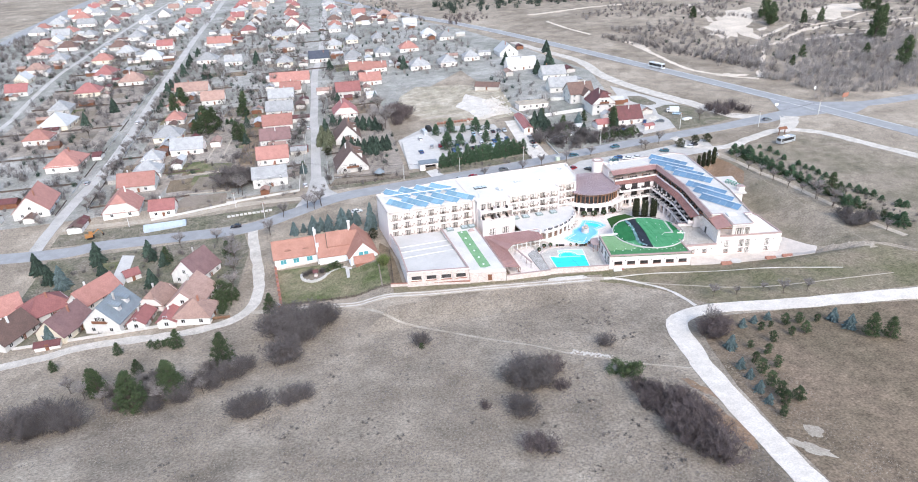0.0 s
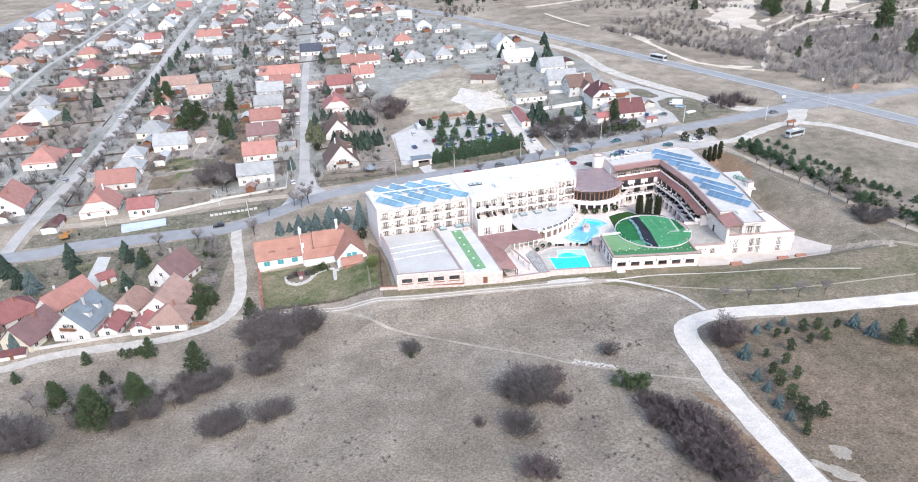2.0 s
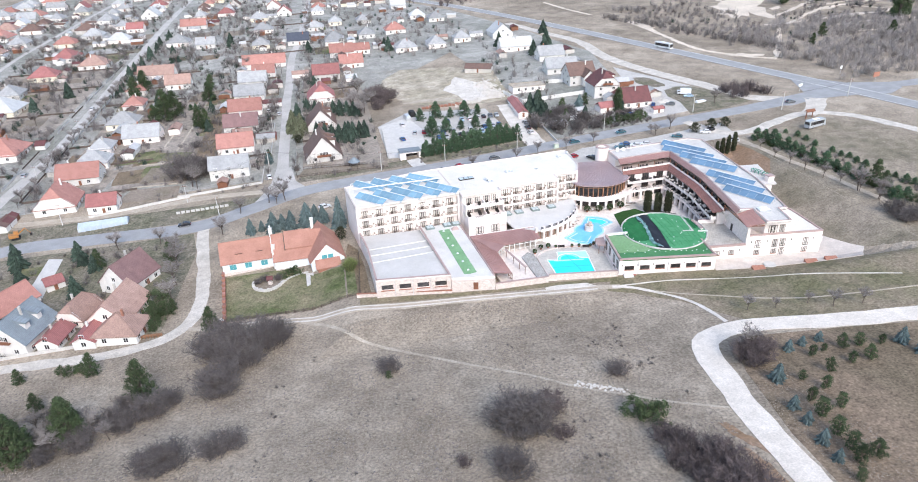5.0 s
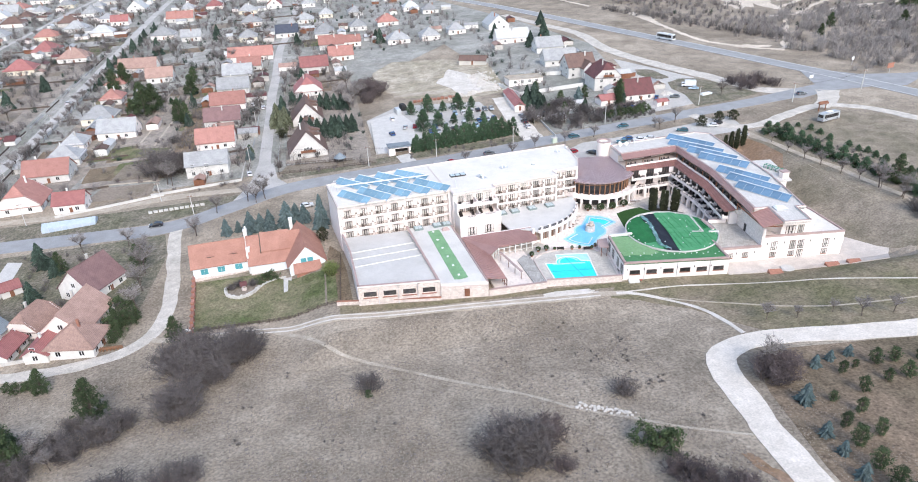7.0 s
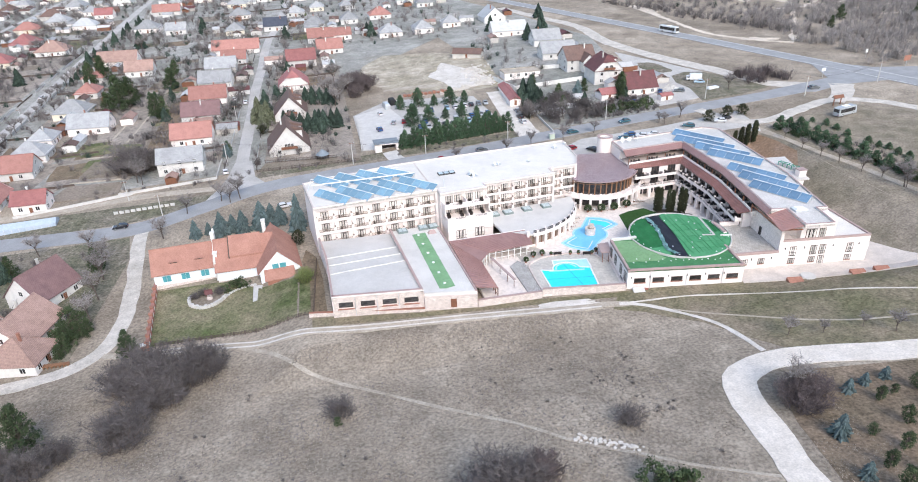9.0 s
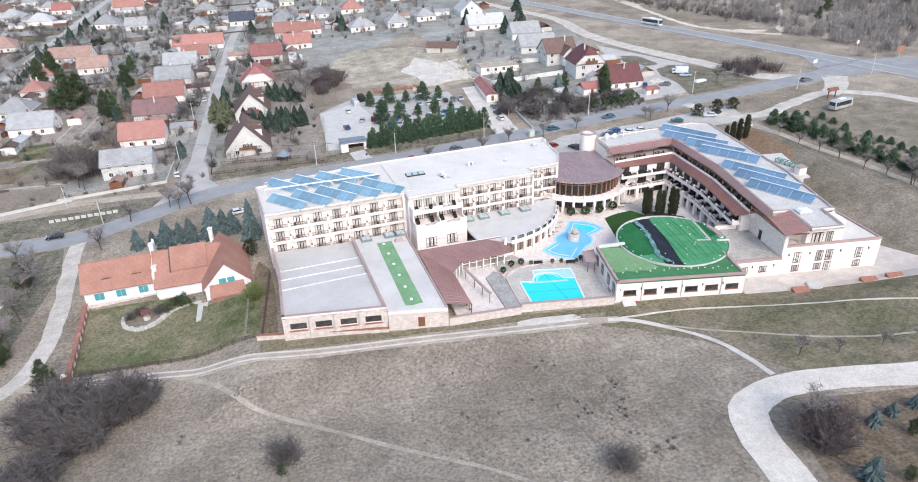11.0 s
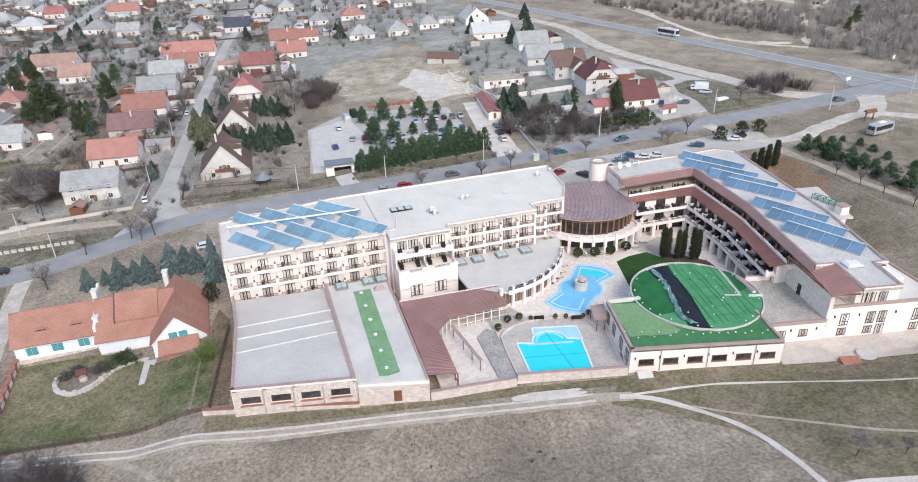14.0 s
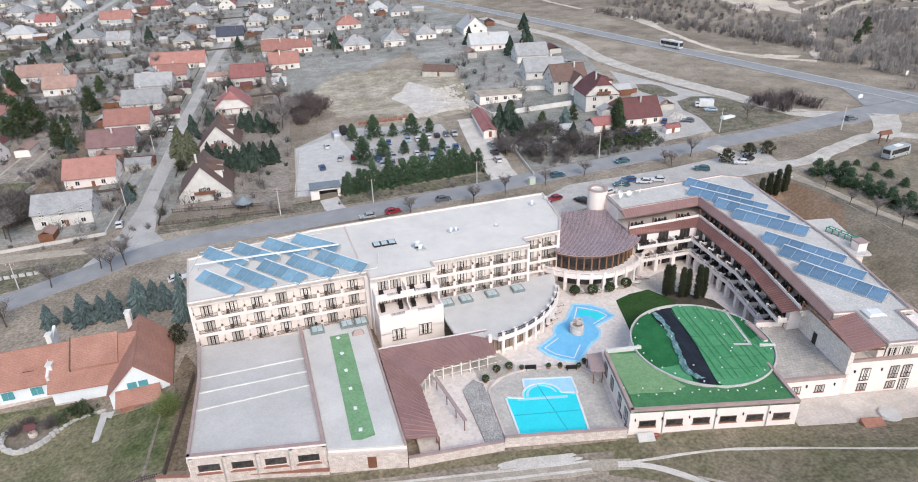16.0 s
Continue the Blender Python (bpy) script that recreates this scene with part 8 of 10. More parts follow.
for i, (x, y) in enumerate((38 + 1.85 * j, 264.3 - 0.08 * j) for j in range(11)):
    st = thing("tile_stack", (x, y, ground_z(x, y) + 0.05), 4 * math.sin(i * 2.2), "stack of red roof tiles on a wooden pallet", "tile stack", "stacks of red tiles")
    part("tiles", Shape().box((-0.7, -0.8, 0.15), (0.7, 0.8, 0.95 + 0.25 * math.sin(i * 3.7))), BRICKRED, st)
    part("pallet", Shape().box((-0.75, -0.85, 0), (0.75, 0.85, 0.15)), TIMBER, st)
for a, b, lab in (((-66.5, 196.6), (-35.6, 199.5), "pale concrete garden wall"), ((-35.5, 199.6), (-35.4, 217), "pale concrete garden wall"), ((80.2, 271), (84.8, 252.4), "white rendered garden wall"), ((85, 252.2), (116, 253.4), "white rendered garden wall"), ((103, 279.8), (113.5, 276.7), "white rendered garden wall"), ((-96, 189), (-62, 196), "pale concrete kerb wall"), ((15.5, 243), (14.5, 206), "low pale wall of the car park"), ((83, 196), (84, 262), "low pale roadside wall"), ((-119, 106), (-62, 106), "low pale garden wall")):
    wl = thing("garden_wall", (*a, ground_z(*a)), 0, lab, "wall", "garden walls")
    k = 6
    for i in range(k):
        p, q = Vector(a).lerp(Vector(b), i / k), Vector(a).lerp(Vector(b), (i + 1) / k)
        part("wall", Shape().bar((*p, ground_z(*p) - 0.4), (*q, ground_z(*q) - 0.4), 0.25, 2.2 if lab.startswith("white") else 1.3), WHITE if lab.startswith("white") else CONCRETE, wl, world=True)
rack = thing("guard_rail", (-55, 182, ground_z(-55, 182)), 0, "row of pale concrete verge slabs", "barrier")
for i in range(11):
    x = -64.5 + 1.68 * i
    part("slab", Shape().box((x, 181.8 + 0.06 * i, ground_z(x, 182) - 0.2), (x + 1.25, 182.1 + 0.06 * i, ground_z(x, 182) + 0.9)), CONCRETE, rack, world=True)
shelter = thing("greenhouse", (-88.8, 181.2, ground_z(-88.8, 181.2)), 6, "low bluish plastic greenhouse tunnel on the verge", "greenhouse")
part("cover", Shape().add([(x, y, z) for x in (-8, 8) for y, z in ((-2.5, -0.3), (-2.3, 1.2), (0, 2.2), (2.3, 1.2), (2.5, -0.3))], [(0, 1, 6, 5), (1, 2, 7, 6), (2, 3, 8, 7), (3, 4, 9, 8), (4, 3, 2, 1, 0), (5, 6, 7, 8, 9)]), mat("bluish_film", (0.38, 0.45, 0.53), (0.46, 0.52, 0.59), 0.5, 0.45, fine=3, grain=0.15), shelter)
for i in range(9):
    part("hoop", Shape().box((-8 + 2 * i - 0.05, -2.56, -0.3), (-8 + 2 * i + 0.05, -2.44, 1.2)), METAL, shelter)
# car park
patch("pavement", [(14.8, 206), (24, 205), (66, 210), (68, 224), (66, 252), (30, 262), (14, 247)], LOT, 0.09, 8, label="grey gravel car park")
patch("pavement", [(15.2, 206.5), (24, 205.6), (30.5, 207), (33, 236), (29, 254), (14.6, 246.6)], CONCRETE, 0.13, 8, label="pale concrete yard of the car park")
gar = thing("garage", (24, 204.5, ground_z(24, 204.5)), 3, "flat-roofed garage with an open dark doorway", "garage")
part("wall", Shape().box((-5, -2, -1), (-2.6, 3, 2.8)).box((2.6, -2, -1), (3.4, 3, 2.8)).box((-5, 2.6, -1), (3.4, 3, 2.8)).box((-5, -2, 2.3), (3.4, 2.6, 2.8)), CREAM, gar)
part("roof", Shape().box((-5.2, -2.3, 2.8), (3.6, 3.2, 3.05)), ROOFS["blue"], gar)
# Dark sheet set back inside; it stands in for the doorway's shade.
part("door", Shape().box((-2.6, 1.2, 0), (2.6, 1.3, 2.3)), RAIL, gar, "dark sheet for the shade in the open doorway")
strip("pavement", [(24, 201.6), (25, 196), (26, 193)], 5.2, CONCRETE, 0.11, label="pale garage drive")


# ---- plants ----
def conifer(name, h, r, material, n=230, droop=0.25, seed=1, base=0.06, label="", cat="tree", group=""):
    """A conifer of many drooping fronds in whorls."""
    rg = random.Random(seed)
    ob = thing(name, (0, 0, 0), 0, label, cat, group)
    part("trunk", Shape().tube((0, 0, -0.3), (0, 0, h * 0.95), h * 0.022, 0.02, 6), BARK, ob)
    s = Shape()
    for i in range(n):
        t = (i + rg.random()) / n
        z = h * (base + (1 - base) * t)
        L = r * (1 - t) ** 0.75 * (0.86 + 0.2 * math.sin(3 * i * 2.39996 + 9 * t)) * rg.uniform(0.5, 1.18) + 0.12
        a = i * 2.39996 + rg.uniform(-0.3, 0.3)
        c, q = math.cos(a), math.sin(a)
        w = 0.13 * L + 0.06
        tip = (c * L, q * L, z - droop * L + rg.uniform(-0.1, 0.15))
        m1 = (c * L * 0.55 - q * w, q * L * 0.55 + c * w, z - droop * L * 0.2 + rg.uniform(-0.1, 0.1))
        m2 = (c * L * 0.55 + q * w, q * L * 0.55 - c * w, z - droop * L * 0.2 + rg.uniform(-0.1, 0.1))
        top = (c * L * 0.45, q * L * 0.45, z + 0.16 * L + 0.08)
        low = (c * L * 0.5, q * L * 0.5, z - 0.34 * L)
        s.add([(0, 0, z + 0.05), m1, tip, m2, top, low], [(0, 3, 4), (0, 4, 1), (1, 4, 2), (2, 4, 3), (0, 1, 5), (1, 2, 5), (2, 3, 5), (3, 0, 5)])
    part("crown", s, material, ob)
    return ob


def clumps(s, centres, size, rg, spikes=30):
    """Leaf clumps: bursts of small leaves round each centre."""
    for c in centres:
        for _ in range(spikes):
            d = Vector((rg.gauss(0, 1), rg.gauss(0, 1), rg.gauss(0.25, 0.8))).normalized()
            p = Vector(c) + d * size * rg.uniform(0.25, 1.0)
            t1 = d.orthogonal().normalized()
            t2 = d.cross(t1)
            k = size * rg.uniform(0.13, 0.28)
            a = rg.uniform(0, math.tau)
            u = (t1 * math.cos(a) + t2 * math.sin(a)) * k
            v = (t2 * math.cos(a) - t1 * math.sin(a)) * k * 0.7
            s.add([p - u, p + v, p + u, p - v + d * k * 0.6], [(0, 1, 3), (1, 2, 3), (0, 3, 2, 1)])


def leafy(name, h, r, material, n=46, size=0.55, seed=1, trunk=0.25, label="", cat="tree", group="", flat=1.0, cone=False):
    """A tree or shrub with an uneven crown of leaf clumps on limbs."""
    rg = random.Random(seed)
    ob = thing(name, (0, 0, 0), 0, label, cat, group)
    w = Shape().tube((0, 0, -0.3), (0, 0, h * 0.75), max(0.06, h * 0.03), 0.04, 6)
    cs = []
    for i in range(n):
        a, t = rg.uniform(0, math.tau), rg.random()
        z = h * (trunk + (1 - trunk) * t)
        rad = r * (1.05 * (1 - t) ** 0.7 if cone == "point" else 1.1 * min(1.0, (t + 0.12) / 0.3) ** 0.5 * (1 - t) ** 0.6 if cone else math.sin(math.pi * min(0.97, 0.16 + 0.8 * t)) ** 0.7) * rg.uniform(0.35, 1.05)
        cs.append((rad * math.cos(a), rad * math.sin(a), z * flat))
        if i % 4 == 0:
            w.tube((0, 0, z * 0.6), cs[-1], 0.05, 0.02, 4)
    part("trunk", w, BARK, ob)
    s = Shape()
    clumps(s, cs, size, rg)
    part("crown", s, material, ob)
    return ob


def twiggy(name, h, r, material, stems=26, seed=1, label="", cat="bush", group="", thick=0.026, levels=3):
    """A bare bush: many forked stems from one stool."""
    rg = random.Random(seed)
    ob = thing(name, (0, 0, 0), 0, label, cat, group)
    st, tw = Shape(), Shape()
    for i in range(stems):
        a, o = rg.uniform(0, math.tau), rg.random() ** 0.6
        b = Vector((0.45 * r * o * math.cos(a), 0.45 * r * o * math.sin(a), -0.2))
        e = Vector((r * o * math.cos(a + rg.uniform(-0.4, 0.4)), r * o * math.sin(a + rg.uniform(-0.4, 0.4)), h * rg.uniform(0.6, 1.0) * (1 - 0.3 * o)))
        mid = b.lerp(e, 0.5) + Vector((rg.uniform(-0.2, 0.2), rg.uniform(-0.2, 0.2), 0.12 * h))
        st.tube(b, mid, thick * 1.5, thick, 3).tube(mid, e, thick, thick * 0.5, 3)
        for p0, p1 in ((b, mid), (mid, e)):
            for _ in range(11):
                q = p0.lerp(p1, rg.uniform(0.15, 1))
                d = Vector((rg.gauss(0, 0.8), rg.gauss(0, 0.8), rg.uniform(0.1, 1.0))).normalized() * h * rg.uniform(0.1, 0.3)
                m = q + d
                tw.tube(q, m, thick * 0.6, thick * 0.35, 3)
                for _ in range(levels):
                    tw.tube(q.lerp(m, rg.uniform(0.3, 0.9)), m + Vector((rg.gauss(0, 0.3), rg.gauss(0, 0.3), rg.uniform(-0.1, 0.4))) * h * 0.14, thick * 0.45, thick * 0.25, 3)
    part("branchwork", st, BARK, ob)
    part("crown", tw, material, ob)
    return ob


def bare_tree(name, h, seed, material=TWIG, label="", group="", spread_=0.55):
    """A leafless tree: a tapered trunk and three orders of limbs."""
    rg = random.Random(seed)
    ob = thing(name, (0, 0, 0), 0, label, "tree", group)
    limbs, twigs = Shape(), Shape()
    top = Vector((rg.uniform(-0.3, 0.3), rg.uniform(-0.3, 0.3), h * 0.4))
    limbs.tube((0, 0, -0.3), top, h * 0.022, h * 0.014, 6)
    n1 = 8
    for i in range(n1):
        a = i * 2.4 + rg.uniform(-0.4, 0.4)
        s0 = Vector((0, 0, 0)).lerp(top, rg.uniform(0.6, 1.0))
        d = Vector((math.cos(a) * spread_, math.sin(a) * spread_, rg.uniform(0.5, 1.0))) * h * 0.42
        e = s0 + d
        limbs.tube(s0, e, h * 0.01, h * 0.004, 4)
        for _ in range(7):
            p = s0.lerp(e, rg.uniform(0.3, 1))
            q = p + Vector((rg.gauss(0, 0.5), rg.gauss(0, 0.5), rg.uniform(0.2, 0.8))) * h * 0.2
            limbs.tube(p, q, h * 0.0045, h * 0.002, 3)
            for _ in range(9):
                u = p.lerp(q, rg.uniform(0.3, 1))
                twigs.tube(u, u + Vector((rg.gauss(0, 0.6), rg.gauss(0, 0.6), rg.uniform(0.0, 0.8))) * h * 0.11, 0.028, 0.014, 3)
    part("trunk", limbs, BARK, ob)
    part("crown", twigs, material, ob)
    return ob


SIZE = {"pine": 1.4, "garden_pine": 1.4, "bare_bush": 1.2, "garden_bush": 1.2, "reddish_bush": 1.2, "young_pine": 1.0, "blue_spruce": 1.2, "spruce": 1.15, "green_shrub": 1.3, "bare_tree": 1.1, "young_spruce": 1.1, "hedge_conifer": 1.3}


def plant(proto, places, seed=0, lo=0.85, hi=1.15, first=True, tall=1.0):
    """Stands copies of a plant at (x, y, scale)."""
    rg = random.Random(seed)
    for i, (x, y, *k) in enumerate(places):
        k = (k[0] if k else 1) * rg.uniform(lo, hi) * SIZE.get(proto.name, 1)
        m = pose(x, y, ground_z(x, y) - 0.05, 0, 0, rg.uniform(0, 360)) @ Matrix.Diagonal((k, k, k * tall * rg.uniform(0.92, 1.08), 1))
        if i == 0 and first:
            proto.matrix_world = m
        else:
            copy_thing(proto, m)


sp = conifer("spruce", 7.6, 3.1, SPRUCE, 620, seed=2, label="dark green spruce with drooping branches", group="spruces")
plant(sp, [(-84, 133, 0.9), (-88, 153, 0.7), (-104, 147, 0.7), (-121, 146, 1.1), (-108, 157, 1.0), (-128, 155, 0.9), (-90, 157, 0.8), (-83, 148, 0.7),
           (-64.5, 272.7, 0.9), (-69.2, 325, 0.8), (-95, 315, 1.1), (-86.8, 303.4, 1.1), (-105, 426, 1.2), (-122.5, 438, 1.2), (-125, 402, 1.0), (-124, 385, 1.1), (-115, 372, 1.0), (-66, 300, 0.8), (90, 233, 0.7), (121.6, 222.5, 0.9), (117, 340, 1.2), (130, 355, 1.3), (104, 372, 1.1),
           (141, 395, 1.2), (33, 402, 1), (-17, 416, 1), (35, 395, 1.1), (-14, 330, 0.8), (-72, 460, 1.2), (-152, 360, 1.1), (-160, 330, 1), (-22.5, 274, 0.9), (-13.4, 244.5, 0.8), (-9.9, 241.2, 0.85), (-6.8, 237, 0.9), (-3.8, 234.8, 1.0), (-0.9, 234, 1.05), (2.2, 234, 1.1), (5.2, 236, 1.0), (7.6, 237.4, 0.8), (0.6, 237.6, 1.0), (-4.2, 239, 0.9), (-18.1, 286, 0.8), (-14, 280.6, 0.8), (-5, 277, 0.95), (-2, 272.8, 1.0), (1.4, 271.2, 1.0), (4.4, 269, 0.95), (6.6, 266.6, 0.8), (103.4, 218.5, 0.8), (83.4, 236.4, 1.15), (86.4, 234.6, 1.2), (88.0, 230.6, 0.85), (84.8, 240, 0.9)], 1)
ol = conifer("olive_spruce", 11.5, 4.3, OLIVESPRUCE, 900, seed=6, label="tall olive-green spruce beside the village street", group="spruces")
plant(ol, [(-24.2, 255.5), (-20.6, 253.0, 0.9), (-22.0, 248.0, 0.75)], 60, 0.97, 1.03)
sm = leafy("young_spruce", 4.1, 1.9, HEDGE, 190, 0.36, seed=5, trunk=0.05, cone="point", label="dark green spruce on the car park", group="car park trees")
plant(sm, [(33.9, 248, 1.3), (41.3, 247.4, 1.25), (48.1, 246.6, 0.7), (54.6, 245.6, 1.2), (60.8, 245.6, 0.75), (35.8, 225, 1.3), (42.6, 227.5, 1.1), (49.6, 229, 0.7), (55.8, 227.6, 0.95), (61.8, 227, 0.65)], 2, 0.97, 1.05)
bl = conifer("blue_spruce", 3.2, 1.45, BLUESPRUCE, 330, seed=7, label="young blue spruce on the meadow", group="young conifers on the meadow")
plant(bl, [(83.4, 49.1, 0.8), (87.4, 50.2, 0.75), (91.7, 50.6, 0.8), (74.4, 40.1, 1.25), (71.4, 31.3, 0.85), (70.8, 26.8, 0.8), (69.6, 21.4, 0.9), (68.8, 16.9, 0.8), (106.2, 44.4, 1.1), (107.2, 39.6, 1.2)], 3, 0.95, 1.05)
pn = leafy("young_pine", 3.0, 1.2, PINE, 60, 0.36, seed=4, trunk=0.12, label="young dark green pine on the meadow", group="young conifers on the meadow")
plant(pn, [(86.4, 45.8), (89.7, 46.6, 0.8), (93.8, 46.5, 1.1), (97.6, 46.2, 1.3), (102.2, 45.3), (95.6, 41.1, 1.1), (91.9, 41.3, 0.9), (85.6, 39.8, 1.1), (80.8, 34.9, 1.0), (79, 39, 0.8), (75.7, 32.3, 1.1), (74.5, 28, 1.35), (79.4, 29.2, 1.0), (73.3, 22.7, 1.3), (72.8, 18.7, 1.4), (75.1, 16.2, 1.5), (68.7, 12.2, 1.1), (0.2, 67.3, 0.7), (71.5, 15.5, 1.2)], 4)
pt = leafy("pine", 7.6, 2.8, PINE, 230, 0.5, seed=9, trunk=0.1, cone=True, label="dark green pine with an uneven crown", group="pines")
plant(pt, [(-68.5, 92, 0.55), (-53.1, 76.4, 1.0), (-83.6, 70.7, 1.05), (-71.9, 59.4, 1.3), (-63.6, 63.6, 1.2), (-74.5, 64.5, 1.0), (-42.4, 103.1, 0.85), (-101.7, 89.8, 0.5), (-85.4, 93.6, 0.5), (-66, 69, 0.9), (-76.5, 80, 0.5), (-86, 74, 0.7), (109.1, 34.9, 0.8), (112.8, 33, 0.6),
           (-58.5, 114, 0.7), (-54.5, 117, 0.5), (-58, 108, 0.5), (-82, 149, 0.8), (-60, 146, 0.8), (-33.8, 222.9, 0.7)], 5)
pf = leafy("garden_pine", 5.0, 1.7, PINE, 110, 0.5, seed=19, trunk=0.1, cone=True, label="dark green pine in a village garden", group="pines")
rs = leafy("round_evergreen", 4.2, 2.5, CYPRESS, 110, 0.5, seed=23, trunk=0.1, label="dark rounded evergreen beside the parking strip", group="rounded evergreens")
plant(rs, [(136.8, 184.2, 0.9), (144.5, 185.2, 1.0), (150.9, 185.8, 1.0), (-21.8, 240, 0.9)], 62, 0.97, 1.03)
wp = thing("wood_pile", (-58.2, 105.2, ground_z(-58.2, 105.2)), -2, "long stack of orange-brown split logs beside the lane", "firewood")
for row_ in range(3):
    for i in range(22):
        part("log", Shape().tube((-2.9 + 0.27 * i, -0.5 + 0.04 * math.sin(i * 7), 0.12 + 0.23 * row_), (-2.9 + 0.27 * i, 0.5, 0.12 + 0.23 * row_), 0.12, 0.12, 6), WARMTIMBER, wp) if row_ == 2 or i % 3 == 0 else None
gb = leafy("green_shrub", 2.2, 1.8, SHRUB, 34, 0.5, seed=11, trunk=0.1, label="green evergreen shrub in the dry grass", cat="shrub", group="green shrubs")
plant(gb, [(45.2, 36.7, 1.1), (46.6, 35.0, 0.9), (43.5, 38.2, 0.8), (-76.4, 95.1, 0.4), (-73.7, 94, 0.5), (-71.5, 94, 0.5), (-21, 126, 0.5), (-60, 122, 0.9), (-60.6, 114.8, 0.8), (-57.5, 116, 0.8), (-55.6, 115.4, 0.6), (-58, 111.5, 0.7)], 6)
hd = leafy("hedge_conifer", 4.1, 1.5, HEDGE, 100, 0.42, seed=13, trunk=0.04, cone="point", label="dark green hedge conifer beside the car park", cat="hedge", group="hedge of the car park")
plant(hd, [(28.8 + 1.42 * i + 0.2 * math.sin(i * 5), 203.2 + 0.1 * i + 0.4 * math.sin(i * 3.1), 1.0 + 0.15 * math.sin(i * 2.3)) for i in range(29)], 7)
cy = thing("cypress", (0, 0, 0), 0, "slim dark green columnar cypress", "tree", "cypresses")
rg = random.Random(3)
part("trunk", Shape().tube((0, 0, -0.2), (0, 0, 3.5), 0.08, 0.03, 6), BARK, cy)
s = Shape()
clumps(s, [(rg.uniform(0.25, 0.62) * math.sin(math.pi * (0.15 + 0.8 * t)) ** 0.6 * math.cos(a), rg.uniform(0.25, 0.62) * math.sin(math.pi * (0.15 + 0.8 * t)) ** 0.6 * math.sin(a), 0.3 + 5.4 * t) for t, a in ((rg.random(), rg.uniform(0, 6.28)) for _ in range(330))], 0.3, rg, 30)
part("crown", s, CYPRESS, cy)
plant(cy, [(136.4, 166.4, 1.15), (138.6, 166.4, 1.2), (141.0, 166.5, 1.2), (143.5, 166.6, 1.3)], 8, 0.97, 1.03)
for i, (x, y, k) in enumerate([(90.7, 131.0, 1.15), (91.9, 131.0, 1.1), (93.6, 129.7, 1.08), (94.8, 129.6, 1.02), (96.6, 128.6, 1.2), (97.8, 128.6, 1.1)]):
    m = pose(x, y, 0.0, 0, 0, 60 * i) @ Matrix.Diagonal((k * 0.92, k * 0.92, k * 1.1, 1))
    copy_thing(cy, m)
tb = twiggy("bare_bush", 3.0, 2.6, TWIGDARK, 52, 21, "leafless grey-brown bush in the dry grass", group="bare bushes")
plant(tb, [(-35.1, 84.6, 1.3), (-37, 96, 1.2), (-27.1, 91.2, 1.1), (-37.1, 73.5, 1.2), (-31, 88, 1.3), (-38.5, 89.5, 1.4), (-28, 95, 1.2), (-35.5, 92, 1.1), (-31.5, 84.5, 1.2), (-36.5, 77, 1.1), (-24.5, 94, 1.0), (-41.5, 93, 1.0), (-41.7, 48.5, 0.9), (-45.4, 48, 0.8), (-43.5, 47, 0.8), (-34, 50, 0.9), (-31, 51.4, 0.8), (0.4, 70.5, 0.7), (22.9, 41.7, 1.3), (20.5, 42.8, 1.1), (24.5, 40, 1.1), (22, 39, 1.1), (46.9, 52.8, 0.6), (17.3, 28.3, 0.8), (-89.7, 57.2, 1.3), (-95.5, 58.5, 1.2), (-85.2, 56, 1.1), (-92.5, 54, 1.2), (-99, 56, 1.1), (-69, 64, 0.8), (-79, 70, 0.7), (-54, 66, 1.0), (-58, 68, 0.9), (-50, 69, 0.9), (-61, 61, 0.8), (-67, 58, 0.7), (-47, 73, 0.8), (-77, 62, 0.7), (-70, 73, 0.7), (-56, 74, 0.7)], 9)
tf = twiggy("garden_bush", 3.0, 2.6, TWIG, 24, 25, "leafless grey-brown bush in a winter garden", group="bare bushes", thick=0.04, levels=2)
bm_ = twiggy("bamboo_clump", 3.6, 1.9, BAMBOO, 60, 41, "feathery yellow-green bamboo clump on the lawn", group="", thick=0.035, levels=3)
plant(bm_, [(-5.6, 119.2)], 46)
tr_ = twiggy("reddish_bush", 2.6, 2.4, TWIGRED, 40, 22, "leafless reddish-brown thicket in the dry grass", group="bare thickets")
plant(tr_, [(45.6, 19.8), (45.6, 14.3, 1.2), (46.4, 9, 1.2), (47.8, 5.4, 1.2), (50.7, 11.1, 1.2), (49.7, 18.6, 1.0), (44, 23, 0.9), (48.5, 14.5, 1.3), (51, 20, 1.1), (52.5, 24, 0.9), (47, 27, 0.8), (50, 3, 1.2), (48.5, 24, 1.1), (45, 30, 0.8), (29.9, 45.4, 1.0), (27.5, 43, 1.1), (28.7, 35.7, 0.6), (18.1, 14, 1.0), (16, 15.5, 0.9), (73.7, 48, 1.1), (76.5, 48.5, 1.2), (75, 51, 1.1), (78, 51.5, 1.0), (17, 31, 0.7), (10, 33, 0.5), (52, 15, 1.1), (-62, 108.5, 0.7)], 10)
bt = bare_tree("bare_tree", 6.5, 31, TWIGPALE, "leafless pale grey tree", "bare trees")
